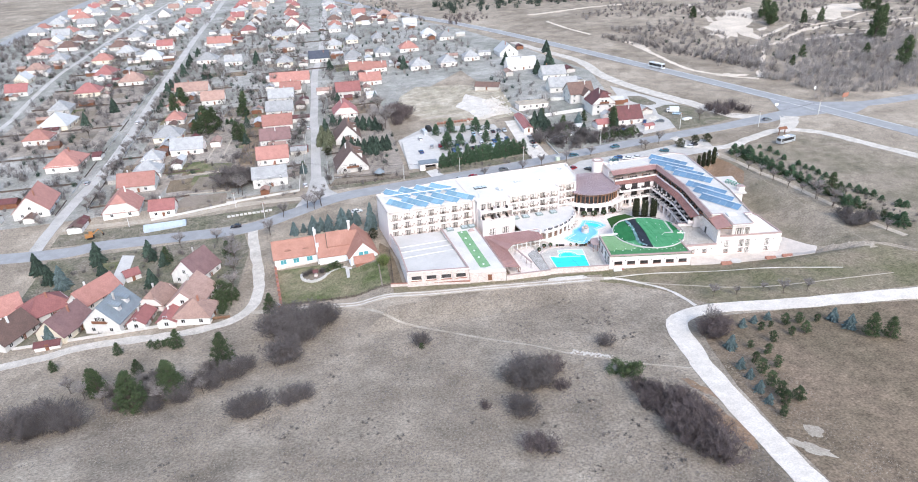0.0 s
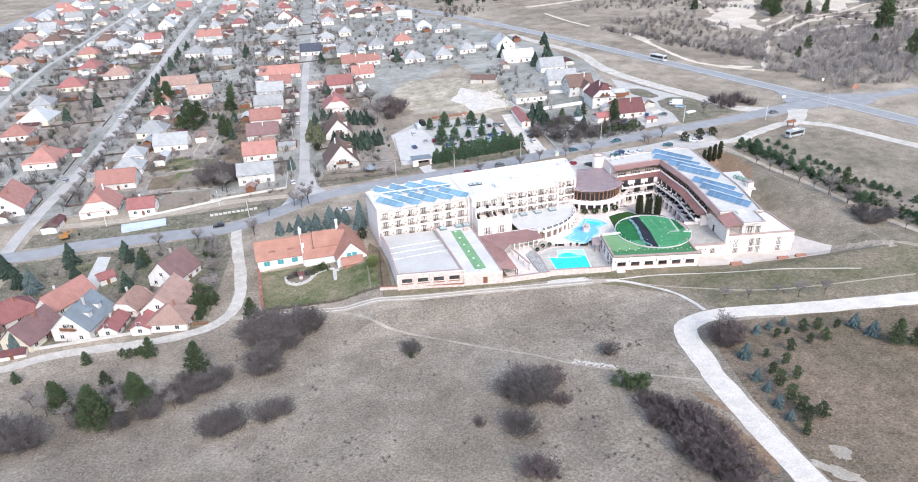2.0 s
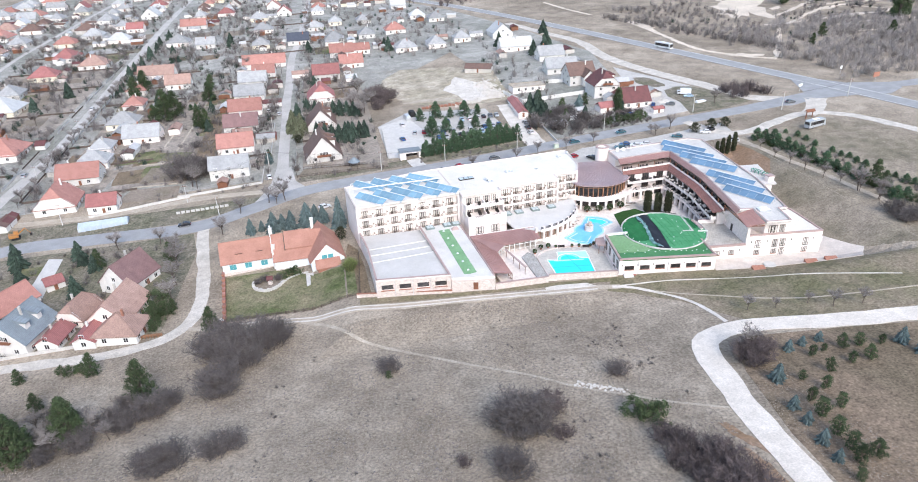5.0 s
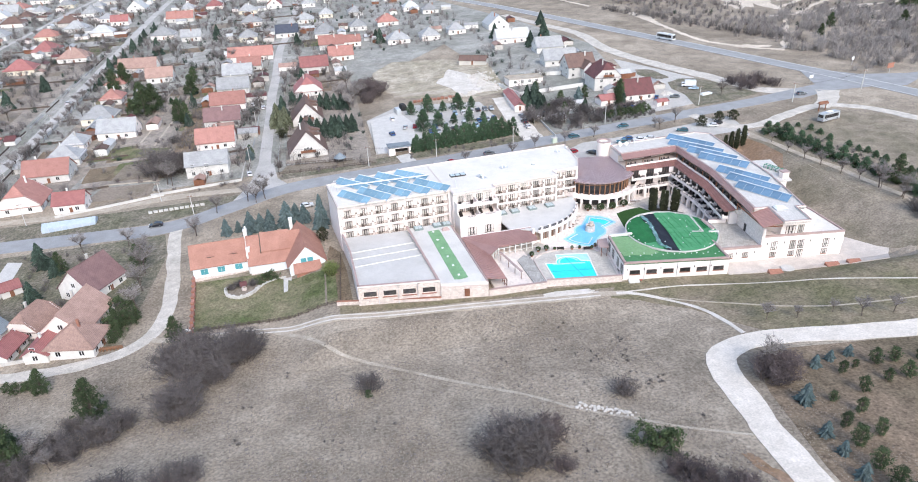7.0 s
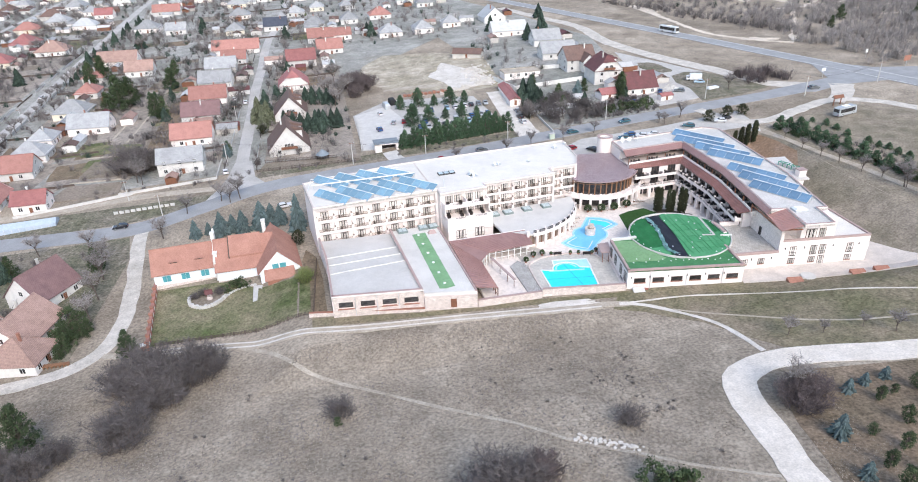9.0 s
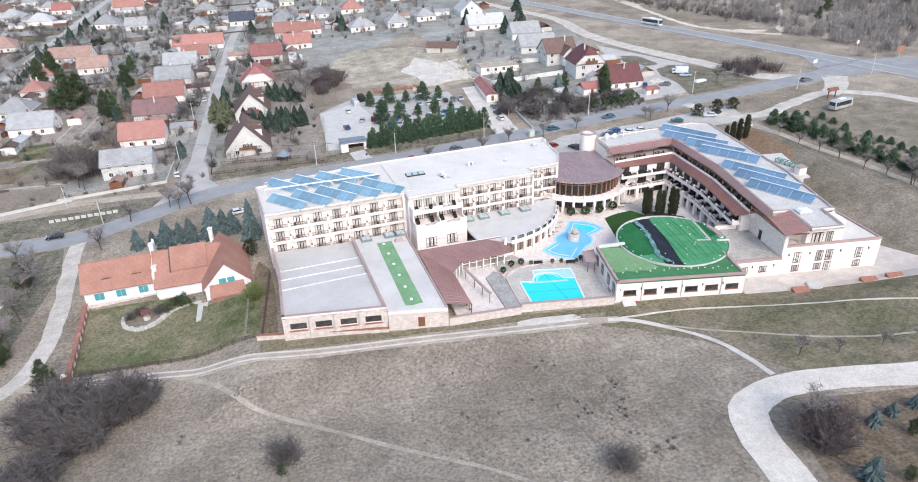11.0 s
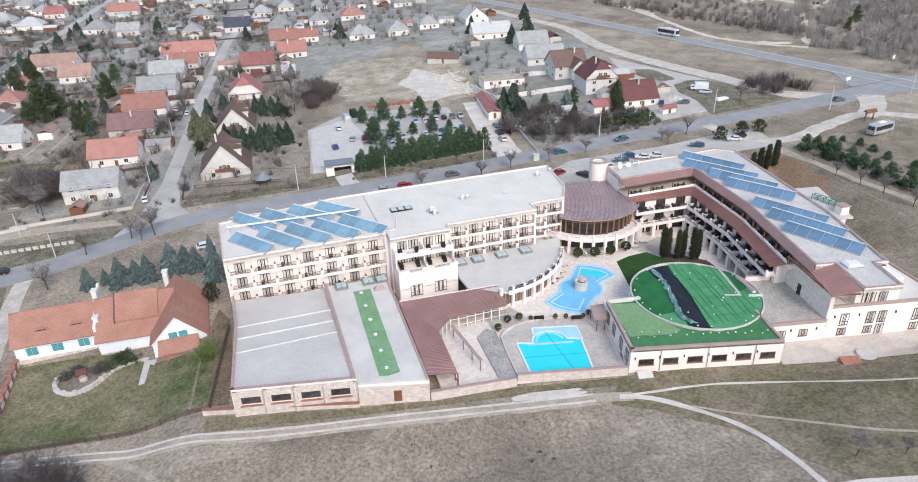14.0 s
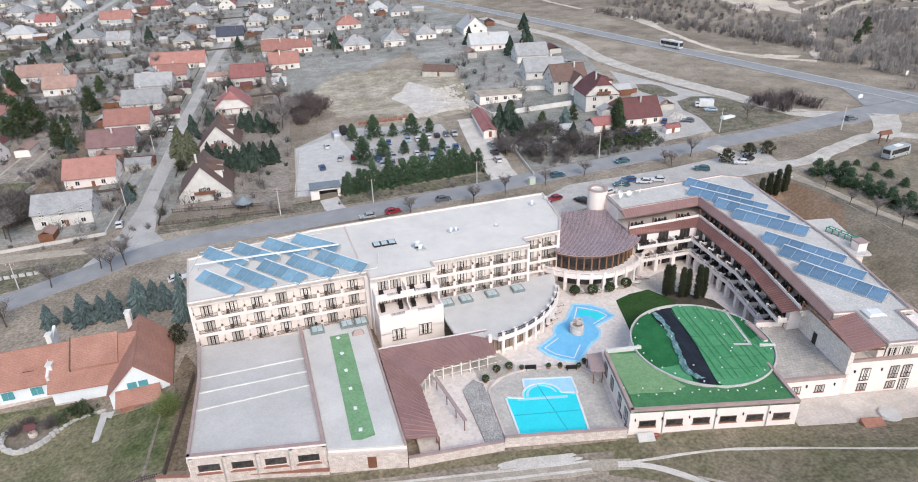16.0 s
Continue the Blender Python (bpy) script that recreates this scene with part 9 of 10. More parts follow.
plant(bt, [(75.5, 51.5, 1.1), (-78, 68, 0.75), (-69, 65, 0.8), (-66, 61, 0.7), (-60, 66, 0.8), (-56, 62, 0.7), (-73, 71, 0.7), (-81, 65, 0.75), (-57, 70, 0.65), (-50, 70, 0.6), (-87, 70, 0.7), (-63, 70, 0.6), (-92, 75, 0.6), (-57.5, 141, 1.2), (-56, 131, 1.2), (-59, 150, 1.1), (-55.5, 122, 0.9), (-79, 160, 1.0), (-66, 160, 0.8), (155.4, 116.2, 1.1), (156.3, 108.8, 1.1), (86.5, 68.2, 0.6), (92.6, 66.4, 0.5), (100.5, 65.6, 0.5), (104.6, 62.1, 0.75), (111.2, 61.1, 0.6), (-60.4, 203.7, 1.2), (-62.5, 206, 1.1), (9.5, 270.7, 1.4), (4, 276, 1.3), (14, 280, 1.2), (-31.9, 180.2, 1.1), (-29, 178, 1.0), (-41.5, 174.5, 0.9), (-165, 513, 1.5), (-46, 160, 0.9), (-26, 180, 1.0), (72, 187, 0.8), (84, 188, 0.8), (96, 190, 0.7), (121, 190, 0.7), (130, 192, 0.8), (62, 184, 0.8), (45, 184, 0.7), (163, 214, 0.9), (122, 188, 0.7), (149, 150, 0.7), (150, 160, 0.6)], 11)
plant(pf, [(-94, 298.7, 1.3), (-87.8, 296.5, 1.4), (-84.3, 301.3, 1.3), (-109.6, 354.9, 1.1), (-113.2, 346.3, 1.0), (-70.1, 322.8, 0.9), (-72.4, 349, 0.7), (-68.9, 277.3, 0.9), (-66.3, 279.8, 0.8), (94.1, 217.4, 0.5), (122.1, 226, 0.8)], 31, 0.9, 1.1)
plant(pf, [(88, 238, 0.8), (97, 230.5, 0.6), (110.5, 237, 0.5), (121.4, 223, 0.7), (119.6, 221, 0.5), (88.2, 220.5, 0.5)], 61, 0.9, 1.1, first=False)
plant(hd, [(153.6, 167.8), (156.3, 166.7), (157.1, 162.6), (156.3, 159.2), (157.6, 155.1), (157.5, 150.9), (157.4, 146.9), (158.1, 142.3), (159.4, 136.9), (160.3, 132.8), (160.9, 128.6), (162.1, 123.6), (161.8, 111.1), (161.2, 107.3), (164.5, 92.1), (165.7, 87.9), (165.4, 90.0), (163.7, 106.3)], 33, 0.8, 1.25, first=False, tall=0.62)
plant(sm, [(167.2, 169.7), (168.9, 165.0), (169.2, 160.3), (168.3, 154.1), (169.5, 146.5), (169.7, 142.3), (171.1, 139.8), (170.4, 135.5), (171.0, 132.0), (172.4, 120.5), (172.6, 116.3), (173.4, 113.7), (174.8, 111.2), (174.8, 107.1), (176.4, 101.1), (177.7, 99.3)], 43, 0.42, 0.65, first=False, tall=0.7)
plant(pt, [(161.5, 117.0, 1.0), (163.5, 115.0, 0.8)], 44, first=False)
plant(tb, [(152.9, 94.4), (156.1, 94.3), (160.0, 95.1), (153.9, 98.9)], 45, 0.7, 1.0, first=False)
plant(bt, [(150.0, 142.5, 0.65), (151.6, 136.5, 0.65), (152.4, 128.6, 0.65), (154.6, 123.3, 0.65), (155.5, 115.6, 0.65), (155.6, 107.6, 0.65), (158.7, 86.1, 0.65), (8.7, 296.7, 1.4), (7.4, 264.2, 1.1), (5.1, 285.1, 1.1), (-40.4, 253.4, 0.9), (-38.2, 265.5, 0.9)], 34, first=False)
gs = conifer("garden_spruce", 6.6, 2.7, BLUESPRUCE, 900, seed=17, label="blue-green spruce in a garden", group="spruces")
plant(gs, [(-33.8, 220.5, 0.8), (8.4, 321.5, 1.1), (-36.5, 157.5, 0.95), (-29.1, 156.4, 1.3), (-23.2, 156.8, 1.15), (-26.2, 158.2, 1.05), (-18.0, 157.5, 1.6), (-15.2, 158.8, 1.2), (106.3, 233.5, 1.3), (-12.6, 157, 1.25), (-115.4, 141.4, 1.6), (-108, 106.5, 1.1), (-33, 158.5, 0.7)], 35, 0.95, 1.05)
plant(gs, [(-7.3, 149.6, 1.3)], 47, 1.0, 1.0, first=False, tall=1.55)
plant(rs, [(-7.2, 140.4, 0.75)], 48, first=False, tall=1.3)
plant(tb, [(-63.9, 215.3, 1.6), (-68, 218, 1.7), (-64.6, 224, 1.5), (-59, 219, 1.3), (-67.5, 251.7, 0.6), (80.4, 217.2, 0.9), (88.5, 210.3, 1.0), (95.5, 207, 0.9), (103.6, 206.4, 0.9), (92, 222, 1.1), (97, 226, 1.2), (101, 214, 1.0), (88, 219, 1.1)], 36, first=False)
plant(tr_, [(95.4, 225, 0.9), (16, 288.9, 1.8), (20.5, 282.4, 1.9), (24.5, 289.4, 1.6), (16.6, 274, 1.5), (19, 294, 1.7)], 37, first=False)
plant(gb, [(114.6, 207.7, 0.8), (118, 207.4, 0.9), (122.8, 207.2, 0.8), (126, 209, 0.8), (110, 207.6, 0.7)], 38, first=False)
plant(sm, [(-78.2, 311.1, 0.6), (-75.6, 310.1, 0.55), (-73.3, 310, 0.6)], 39, first=False)
# garden boundaries and outbuildings
rg = random.Random(23)
for x0, x1, ys in ((-66, -34, range(228, 372, 26)), (-20, 8, range(240, 372, 40)), (-126, -84, range(212, 420, 30)), (-206, -140, range(240, 520, 45)), (-66, -4, range(420, 580, 52))):
    for y in ys:
        fn = thing("garden_fence", (x0, y, ground_z(x0, y)), 0, "thin weathered fence between two gardens", "fence", "garden boundaries")
        k, yy = 6, y + rg.uniform(-3, 3)
        for i in range(k):
            part("board_panel", Shape().wall((x0 + (x1 - x0) * i / k, yy), (x0 + (x1 - x0) * (i + 1) / k, yy + 0.3), 0.06, 0.9), BARK, fn, world=True)
for x, y0, y1 in ((-33.5, 206, 360), (-22.8, 212, 340), (-126.5, 210, 420), (-138.5, 206, 420)):
    y = y0
    while y < y1:
        e = y + rg.uniform(14, 22)
        fn = thing("street_fence", (x, y, ground_z(x, y)), 0, "low street fence on a pale concrete base", "fence", "street fences")
        part("base", Shape().wall((x, y), (x, e), 0.25, 0.45), CONCRETE, fn, world=True)
        part("rail_panel", Shape().wall((x + 0.02, y), (x + 0.02, e), 0.06, 1.15), rg.choice((BARK, METAL, BARK)), fn, world=True)
        y = e + rg.uniform(3, 6)
for _ in range(230):
    bx, by = rg.choice([t for t in TAKEN if 200 < t[1] < 640])
    x, y = bx + rg.choice((-13, 13, 0)) + rg.uniform(-2, 2), by + rg.choice((-11, 11, 8)) + rg.uniform(-2, 2)
    if any(abs(x - a) < 8.5 and abs(y - b) < 8 for a, b in TAKEN) or any(abs(x - a) < 6 for a in (-28, -133, -215)) or (12 < x < 88 and y < 390):
        continue
    w, d_, h = rg.uniform(4, 10), rg.uniform(3.5, 6), rg.uniform(2, 2.7)
    rc = rg.choice(("grey", "brown", "tan", "pale", "maroon", "grey"))
    sh = thing("shed", (x, y, ground_z(x, y)), rg.choice((0, 90)) + rg.uniform(-4, 4), f"small {COLOUR[rc]} garden shed", "shed", "garden sheds")
    part("wall", Shape().box((-w / 2, -d_ / 2, -1), (w / 2, d_ / 2, h)), rg.choice((WHITE, GREYWALL, CREAM, TIMBER)), sh)
    part("roof", roof_shape(w, d_, h, d_ * 0.25, "gable", 0.25, 0.12), ROOFS[rc], sh)
# gardens, street trees and the woods on the hill
rg = random.Random(17)
yard = []
for _ in range(330):
    x, y = rg.uniform(-300, 100), rg.uniform(205, 700)
    if x > 96 + (400 - y) * 0.1 or any(abs(x - a) < 9.5 and abs(y - b) < 9 for a, b in TAKEN) or any(abs(x - a) < 5 for a in (-28, -133, -215)) or (12 < x < 88 and y < 390) or x < -312:
        continue
    yard.append((x, y, rg.uniform(0.5, 1.1)))
patch("ground", [(-106.5, 151), (-98.4, 150), (-100.8, 156), (-107, 156)], LAWN, 0.08, 3, label="small green lawn behind a cottage")
patch("pavement", [(-99.8, 135.6), (-94.3, 134), (-95.9, 159), (-100.6, 160.5)], CONCRETE, 0.1, 4, label="grey paved drive of a cottage")
plant(bt, yard[:150], 12, first=False)
plant(tf, yard[150:220], 13)
plant(sp, yard[220:250], 14, 0.5, 0.9, first=False)
plant(pf, yard[250:275], 15, 0.6, 1.0, first=False)
plant(bt, [(-126 - 0.02 * (i % 3), 205 + 7.5 * i + rg.uniform(-2, 2), rg.uniform(0.6, 0.9)) for i in range(34)], 16, first=False)
plant(sp, [(-125 + rg.uniform(-2, 2), 350 + 11 * i, rg.uniform(0.5, 0.8)) for i in range(16)], 18, first=False)
plant(tr_, [(108 + 2.2 * i, 215 + rg.uniform(-4, 4), 0.7) for i in range(10)], 19, first=False)



def scrub(name, spots, h, material, seed, label, n=26):
    """Bare scrub on the far hill, too dense to count."""
    rg = random.Random(seed)
    s = Shape()
    for x, y in spots:
        if y > 225 and x > 130 and x < 246 - (y - 212) * 0.36 + 8 and x > 246 - (y - 212) * 0.36 - 26:
            continue
        z = ground_z(x, y)
        k = rg.uniform(0.6, 1.25) * h
        for _ in range(n):
            a = rg.uniform(0, math.tau)
            o = rg.random() * 0.35 * k
            b = Vector((x + o * math.cos(a), y + o * math.sin(a), z - 0.2))
            e = b + Vector((rg.gauss(0, 0.22) * k, rg.gauss(0, 0.22) * k, k * rg.uniform(0.5, 1.05)))
            r = 0.035 + 0.012 * k
            d = Vector((r, 0, 0)) if rg.random() < 0.5 else Vector((0, r, 0))
            s.add([b - d, b + d, e], [(0, 1, 2)])
            for _ in range(3):
                p = b.lerp(e, rg.uniform(0.3, 0.9))
                q = p + Vector((rg.gauss(0, 0.2), rg.gauss(0, 0.2), rg.uniform(0.05, 0.3))) * k
                s.add([p - d * 0.8, p + d * 0.8, q], [(0, 1, 2)])
    return solid(name, s, material, label, "scrub", kind="stuff")


rg = random.Random(8)
vill = []
while len(vill) < 2300:
    x, y = rg.uniform(-310, 108), rg.uniform(200, 760)
    if x > 100 + (400 - y) * 0.12 or any(abs(x - a) < 8.5 and abs(y - b) < 7.5 for a, b in TAKEN) or any(abs(x - a) < 4.5 for a in (-28, -133, -215)) or (12 < x < 82 and y < 372) or (-122 < x < -62 and y < 330 and rg.random() < 0.7):
        continue
    vill.append((x, y))
scrub("garden_shrubs", vill[:1350], 3.4, TWIG, 11, "leafless garden trees and shrubs of the village", n=22)
scrub("garden_shrubs", vill[1350:2000], 4.8, TWIGPALE, 12, "pale leafless garden trees of the village", n=22)
scrub("garden_shrubs", vill[2000:], 3.0, SPRUCE, 13, "dark evergreen garden shrubs of the village", n=44)
scrub("garden_shrubs", [(rg.uniform(-126, -55), rg.uniform(106, 162)) for _ in range(70) if 1] + [(rg.uniform(86, 128), rg.uniform(202, 216)) for _ in range(60)], 2.4, TWIG, 14, "leafless garden shrubs", n=22)
spots = []
while len(spots) < 420:
    x, y = rg.uniform(-125, 8), rg.uniform(208, 520)
    if any(abs(x - a) < 7.5 and abs(y - b) < 7 for a, b in TAKEN) or abs(x + 28) < 6.5 or abs(x + 133) < 7:
        continue
    spots.append((x, y))
more = []
while len(more) < 900:
    x, y = rg.uniform(-310, -6), rg.uniform(208, 640)
    if any(abs(x - a) < 8 and abs(y - b) < 7.5 for a, b in TAKEN) or any(abs(x - a) < 5.5 for a in (-28, -133, -215)) or (-90 < x < -66 and y < 290):
        continue
    more.append((x, y))
scrub("garden_scrub", more[:480], 4.6, TWIGDARK, 74, "leafless old fruit trees of the village gardens", n=24)
scrub("garden_scrub", more[480:800], 5.6, TWIG, 75, "tall leafless trees of the village gardens", n=26)
scrub("garden_scrub", more[800:], 3.6, SPRUCE, 76, "dark evergreen bushes of the village gardens", n=44)
scrub("garden_scrub", spots[:260], 3.0, TWIG, 71, "leafless fruit bushes of the village gardens", n=24)
scrub("garden_scrub", spots[260:380], 2.4, TWIGRED, 72, "leafless reddish bushes of the village gardens", n=24)
scrub("garden_scrub", spots[380:], 2.4, SPRUCE, 73, "small evergreen bushes of the village gardens", n=40)
scrub("bare_wood", [(rg.uniform(232, 400), rg.uniform(222, 345)) for _ in range(520)], 6.0, TWIGPALE, 15, "pale leafless wood beyond the highway", n=30)
spots = []
SANDY = ((306, 418, 30, 40), (398, 428, 26, 34), (286, 372, 10, 18), (452, 452, 34, 26))
while len(spots) < 4200:
    x, y = rg.uniform(212, 640), rg.uniform(235, 720)
    if any(((x - a) / c) ** 2 + ((y - b) / d) ** 2 < 1 for a, b, c, d in SANDY) or noise.noise((x * 0.02, y * 0.02, 2.0)) < -0.22 + rg.uniform(-0.15, 0.15) + 0.0004 * (y - 300):
        continue
    if x < 246 - (y - 212) * 0.36 + 14 or (x < 262 and y < 285 and rg.random() < 0.5):
        continue
    spots.append((x, y))
scrub("bare_wood", spots[:2100], 3.5, TWIG, 1, "leafless grey-brown scrub wood on the hill", n=22)
scrub("bare_wood", spots[2100:3100], 4.6, TWIGPALE, 7, "pale leafless birch scrub on the hill", n=22)
scrub("bare_wood", spots[3100:4000], 3.0, TWIGRED, 2, "low reddish scrub on the hill", n=22)
scrub("bare_wood", spots[4000:], 2.6, SPRUCE, 9, "low dark juniper scrub on the hill", n=40)
hedge_run = [Vector((154, 168)).lerp(Vector((160, 134)), i / 34) for i in range(34)] + [Vector((160, 134)).lerp(Vector((168, 86)), i / 44) for i in range(44)]
scrub("field_shrubs", [(p.x + rg.uniform(-1.8, 1.8), p.y + rg.uniform(-1, 1)) for p in hedge_run], 1.9, PINE, 31, "low evergreen shrubs beside the winter field", n=44)
scrub("field_shrubs", [(p.x + 3 + rg.uniform(-3, 6), p.y + rg.uniform(-1, 1)) for p in hedge_run], 1.5, TWIG, 32, "low leafless shrubs beside the winter field", n=26)
edge = [(x + rg.uniform(-4, 4), y + rg.uniform(-4, 4)) for t in range(90) for x, y in [(Vector((236, 275)).lerp(Vector((186, 420)), t / 90))[:]]]
scrub("bare_wood", [(x + 12, y + 4) for x, y in edge], 4.0, TWIG, 3, "leafless scrub beside the highway")
scrub("bare_wood", [(183 + rg.uniform(-9, 9), 222 + rg.uniform(-5, 9)) for _ in range(44)] + [(116 + rg.uniform(-20, 20), 560 + rg.uniform(-20, 30)) for _ in range(40)], 4.5, TWIGRED, 4, "leafless roadside thicket")
scrub("bare_wood", [(rg.uniform(100, 330), rg.uniform(600, 760)) for _ in range(240)], 8, SPRUCE, 5, "dark conifer wood in the distance", n=40)
scrub("bare_wood", [(rg.uniform(-90, 60) + 15, 196 + rg.uniform(0, 5)) for _ in range(50)] + [(rg.uniform(84, 130), 203 + rg.uniform(0, 6)) for _ in range(60)], 1.6, TWIG, 6, "low leafless roadside scrub")
plant(pf, [(357, 404, 1.0), (373, 404, 0.9), (348, 441, 1.5), (344, 436, 1.2), (440, 434, 1.6), (446, 430, 1.2), (361, 332, 1.6), (365, 337, 1.2), (409, 380, 1.2), (324, 264, 1.5), (319, 290, 0.9), (285, 305, 0.7), (267, 289, 0.6), (293, 461, 1.0), (336, 414, 1.2), (331, 408, 0.9)], 21, first=False)


def tufts(name, n, x0, x1, y0, y1, seed, label, size=0.45, material=None, bar=-0.2, lawns=False):
    """Tussocks of dry grass."""
    rg = random.Random(seed)
    v, f = [], []
    k = 0
    while k < n:
        x, y = rg.uniform(x0, x1), rg.uniform(y0, y1)
        if not lawns and rg.random() > min(1.0, (y - y0) / 40, (x - x0) / 30):
            continue
        if lawns:
            if noise.noise((x * 0.08, y * 0.08, 5.0)) + rg.uniform(-0.6, 0.6) < bar or abs(x + 28.3) < 4 or abs(x + 133) < 5:
                continue
        elif noise.noise((x * 0.08, y * 0.08, 5.0)) + rg.uniform(-0.6, 0.6) < bar or abs(x - 62.6) < 4.5 and y < 45 or (58 < x < 84 and 40 < y and (abs(x - 68) < 5.5 or y > 52)) or (y > 54 and x > 62) or (y < 62 and x > 80 and abs(y - 60.8 + (x - 87) * 0.28) < 4.5):
            continue
        k += 1
        z = ground_z(x, y) - 0.03
        for _ in range(5):
            a, r = rg.uniform(0, math.tau), size * rg.uniform(0.5, 1.3)
            c, q = math.cos(a) * r, math.sin(a) * r
            i = len(v)
            h = size * rg.uniform(0.4, 1.0)
            v += [(x - q * 0.3, y + c * 0.3, z), (x + q * 0.3, y - c * 0.3, z), (x + c, y + q, z + h)]
            f.append((i, i + 1, i + 2))
    s = Shape()
    s.v, s.f = v, f
    return solid(name, s, material or STRAW, label, "grass", kind="stuff")


tufts("dry_grass", 62000, -125, 80, -50, 92, 3, "tussocks of dry straw-coloured grass", 0.26)
tufts("dark_grass", 6500, -125, 60, -50, 90, 8, "darker weed tussocks in the dry grass", 0.3, TWIG, 0.35)
tufts("plot_weeds", 3500, 18, 86, 262, 345, 12, "dry weed tussocks on the building plot", 0.3, STRAW, 0.0, lawns=True)
tufts("garden_grass", 9000, -126, 12, 205, 380, 13, "dry grass tussocks in the village gardens", 0.32, None, 0.0, lawns=True)
rg = random.Random(88)
spots = [(rg.uniform(-60, 56), rg.uniform(2, 82)) for _ in range(110)]
spots = [(x + rg.gauss(0, 1.2), y + rg.gauss(0, 1.2)) for x, y in spots if noise.noise((x * 0.05, y * 0.05, 2)) > -0.1 for _ in range(rg.randint(1, 4))]
scrub("low_scrub", spots, 0.75, TWIG, 89, "low leafless scrub in the dry grass", n=22)



# ---- vehicles ----
def vehicle(name, L, W, H, paint, label, bus=False, group="parked cars"):
    """A car or coach: x ahead. Body, glass, wheels and lamps."""
    ob = thing(name, (0, 0, 0), 0, label, "bus" if bus else "car", group)
    if bus:
        prof = [(-L / 2, 0.35), (L / 2, 0.35), (L / 2 - 0.05, 1.2), (L / 2 - 0.45, H - 0.15), (L / 2 - 0.8, H), (-L / 2 + 0.3, H), (-L / 2, H - 0.3)]
        lean = 0.05
    else:
        prof = [(-L / 2, 0.35), (L / 2 - 0.05, 0.3), (L / 2, 0.62), (L / 2 - 0.25, 0.82), (L * 0.2, 0.95), (L * 0.06, H - 0.05), (-L * 0.08, H), (-L * 0.32, H - 0.08), (-L * 0.44, 0.98), (-L / 2, 0.9)]
        lean = 0.16
    s, n = Shape(), len(prof)
    for side in (-1, 1):
        for x, z in prof:
            k = 1 - lean * max(0, (z - 0.9) / (H - 0.9)) - 0.03 * (abs(x) > L * 0.45)
            s.v.append((x, side * W / 2 * k, z))
    s.f = [tuple(range(n - 1, -1, -1))[::-1], tuple(range(n, 2 * n))[::-1]] + [(i, n + i, n + (i + 1) % n, (i + 1) % n) for i in range(n)]
    part("body", s, paint, ob)
    g = Shape()
    if bus:
        for side in (-1, 1):
            for i in range(7):
                x0 = -L / 2 + 0.6 + i * (L - 1.6) / 7
                y = side * W / 2 * 0.985
                g.box((x0, min(y, y + side * 0.03), 1.35), (x0 + (L - 1.6) / 7 - 0.1, max(y, y + side * 0.03), H - 0.55))
        g.box((L / 2 - 0.32, -W / 2 * 0.85, 1.15), (L / 2 - 0.02, W / 2 * 0.85, H - 0.5)).box((-L / 2 - 0.02, -W / 2 * 0.8, 1.6), (-L / 2 + 0.05, W / 2 * 0.8, H - 0.5))
        part("roof_box", Shape().box((-1.6, -0.7, H - 0.02), (1.2, 0.7, H + 0.22)), PVC, ob)
    else:
        e = 0.02
        for side in (-1, 1):
            y0, y1 = side * (W / 2 * 0.985 + e), side * (W / 2 * (1 - lean * 0.85) + e)
            g.add([(L * 0.17, y0, 0.97), (L * 0.06, y1, H - 0.12), (-L * 0.31, y1, H - 0.14), (-L * 0.41, y0, 1.0)], [(0, 1, 2, 3) if side > 0 else (3, 2, 1, 0)])
        g.add([(L * 0.2 + e, -W * 0.44, 0.97), (L * 0.2 + e, W * 0.44, 0.97), (L * 0.07 + e, W * 0.39, H - 0.08), (L * 0.07 + e, -W * 0.39, H - 0.08)], [(0, 1, 2, 3)])
        g.add([(-L * 0.44 - e, -W * 0.44, 1.02), (-L * 0.44 - e, W * 0.44, 1.02), (-L * 0.33 - e, W * 0.39, H - 0.1), (-L * 0.33 - e, -W * 0.39, H - 0.1)], [(3, 2, 1, 0)])
    part("glazing", g, GLASS, ob, "dark glass")
    r = 0.48 if bus else 0.31
    for x in (-L * 0.29, L * 0.32):
        for side in (-1, 1):
            y = side * (W / 2 - 0.1)
            wh = part("wheel", Shape().tube((x, y - 0.1, r), (x, y + 0.12 * side, r), r, r, 14), RUBBER, ob)
            part("rim", Shape().tube((x, y, r), (x, y + 0.14 * side, r), r * 0.6, r * 0.55, 10), METAL, wh)
    for side in (-1, 1):
        part("headlight", Shape().box((L / 2 - 0.2, side * W * 0.36 - 0.16, 0.6), (L / 2 + 0.01, side * W * 0.36 + 0.16, 0.78)), PVC, ob)
        part("tail_light", Shape().box((-L / 2 - 0.02, side * W * 0.4 - 0.12, 0.7), (-L / 2 + 0.1, side * W * 0.4 + 0.12, 0.95)), REDLAMP, ob)
    return ob


NAMES = ("white", "silver", "black", "dark blue", "red", "grey", "dark teal", "pale blue")
cars = [vehicle("car", 4.3, 1.78, 1.48, p, f"{n} hatchback parked on the pale ground") for n, p in zip(NAMES, PAINTS)]
used = set()


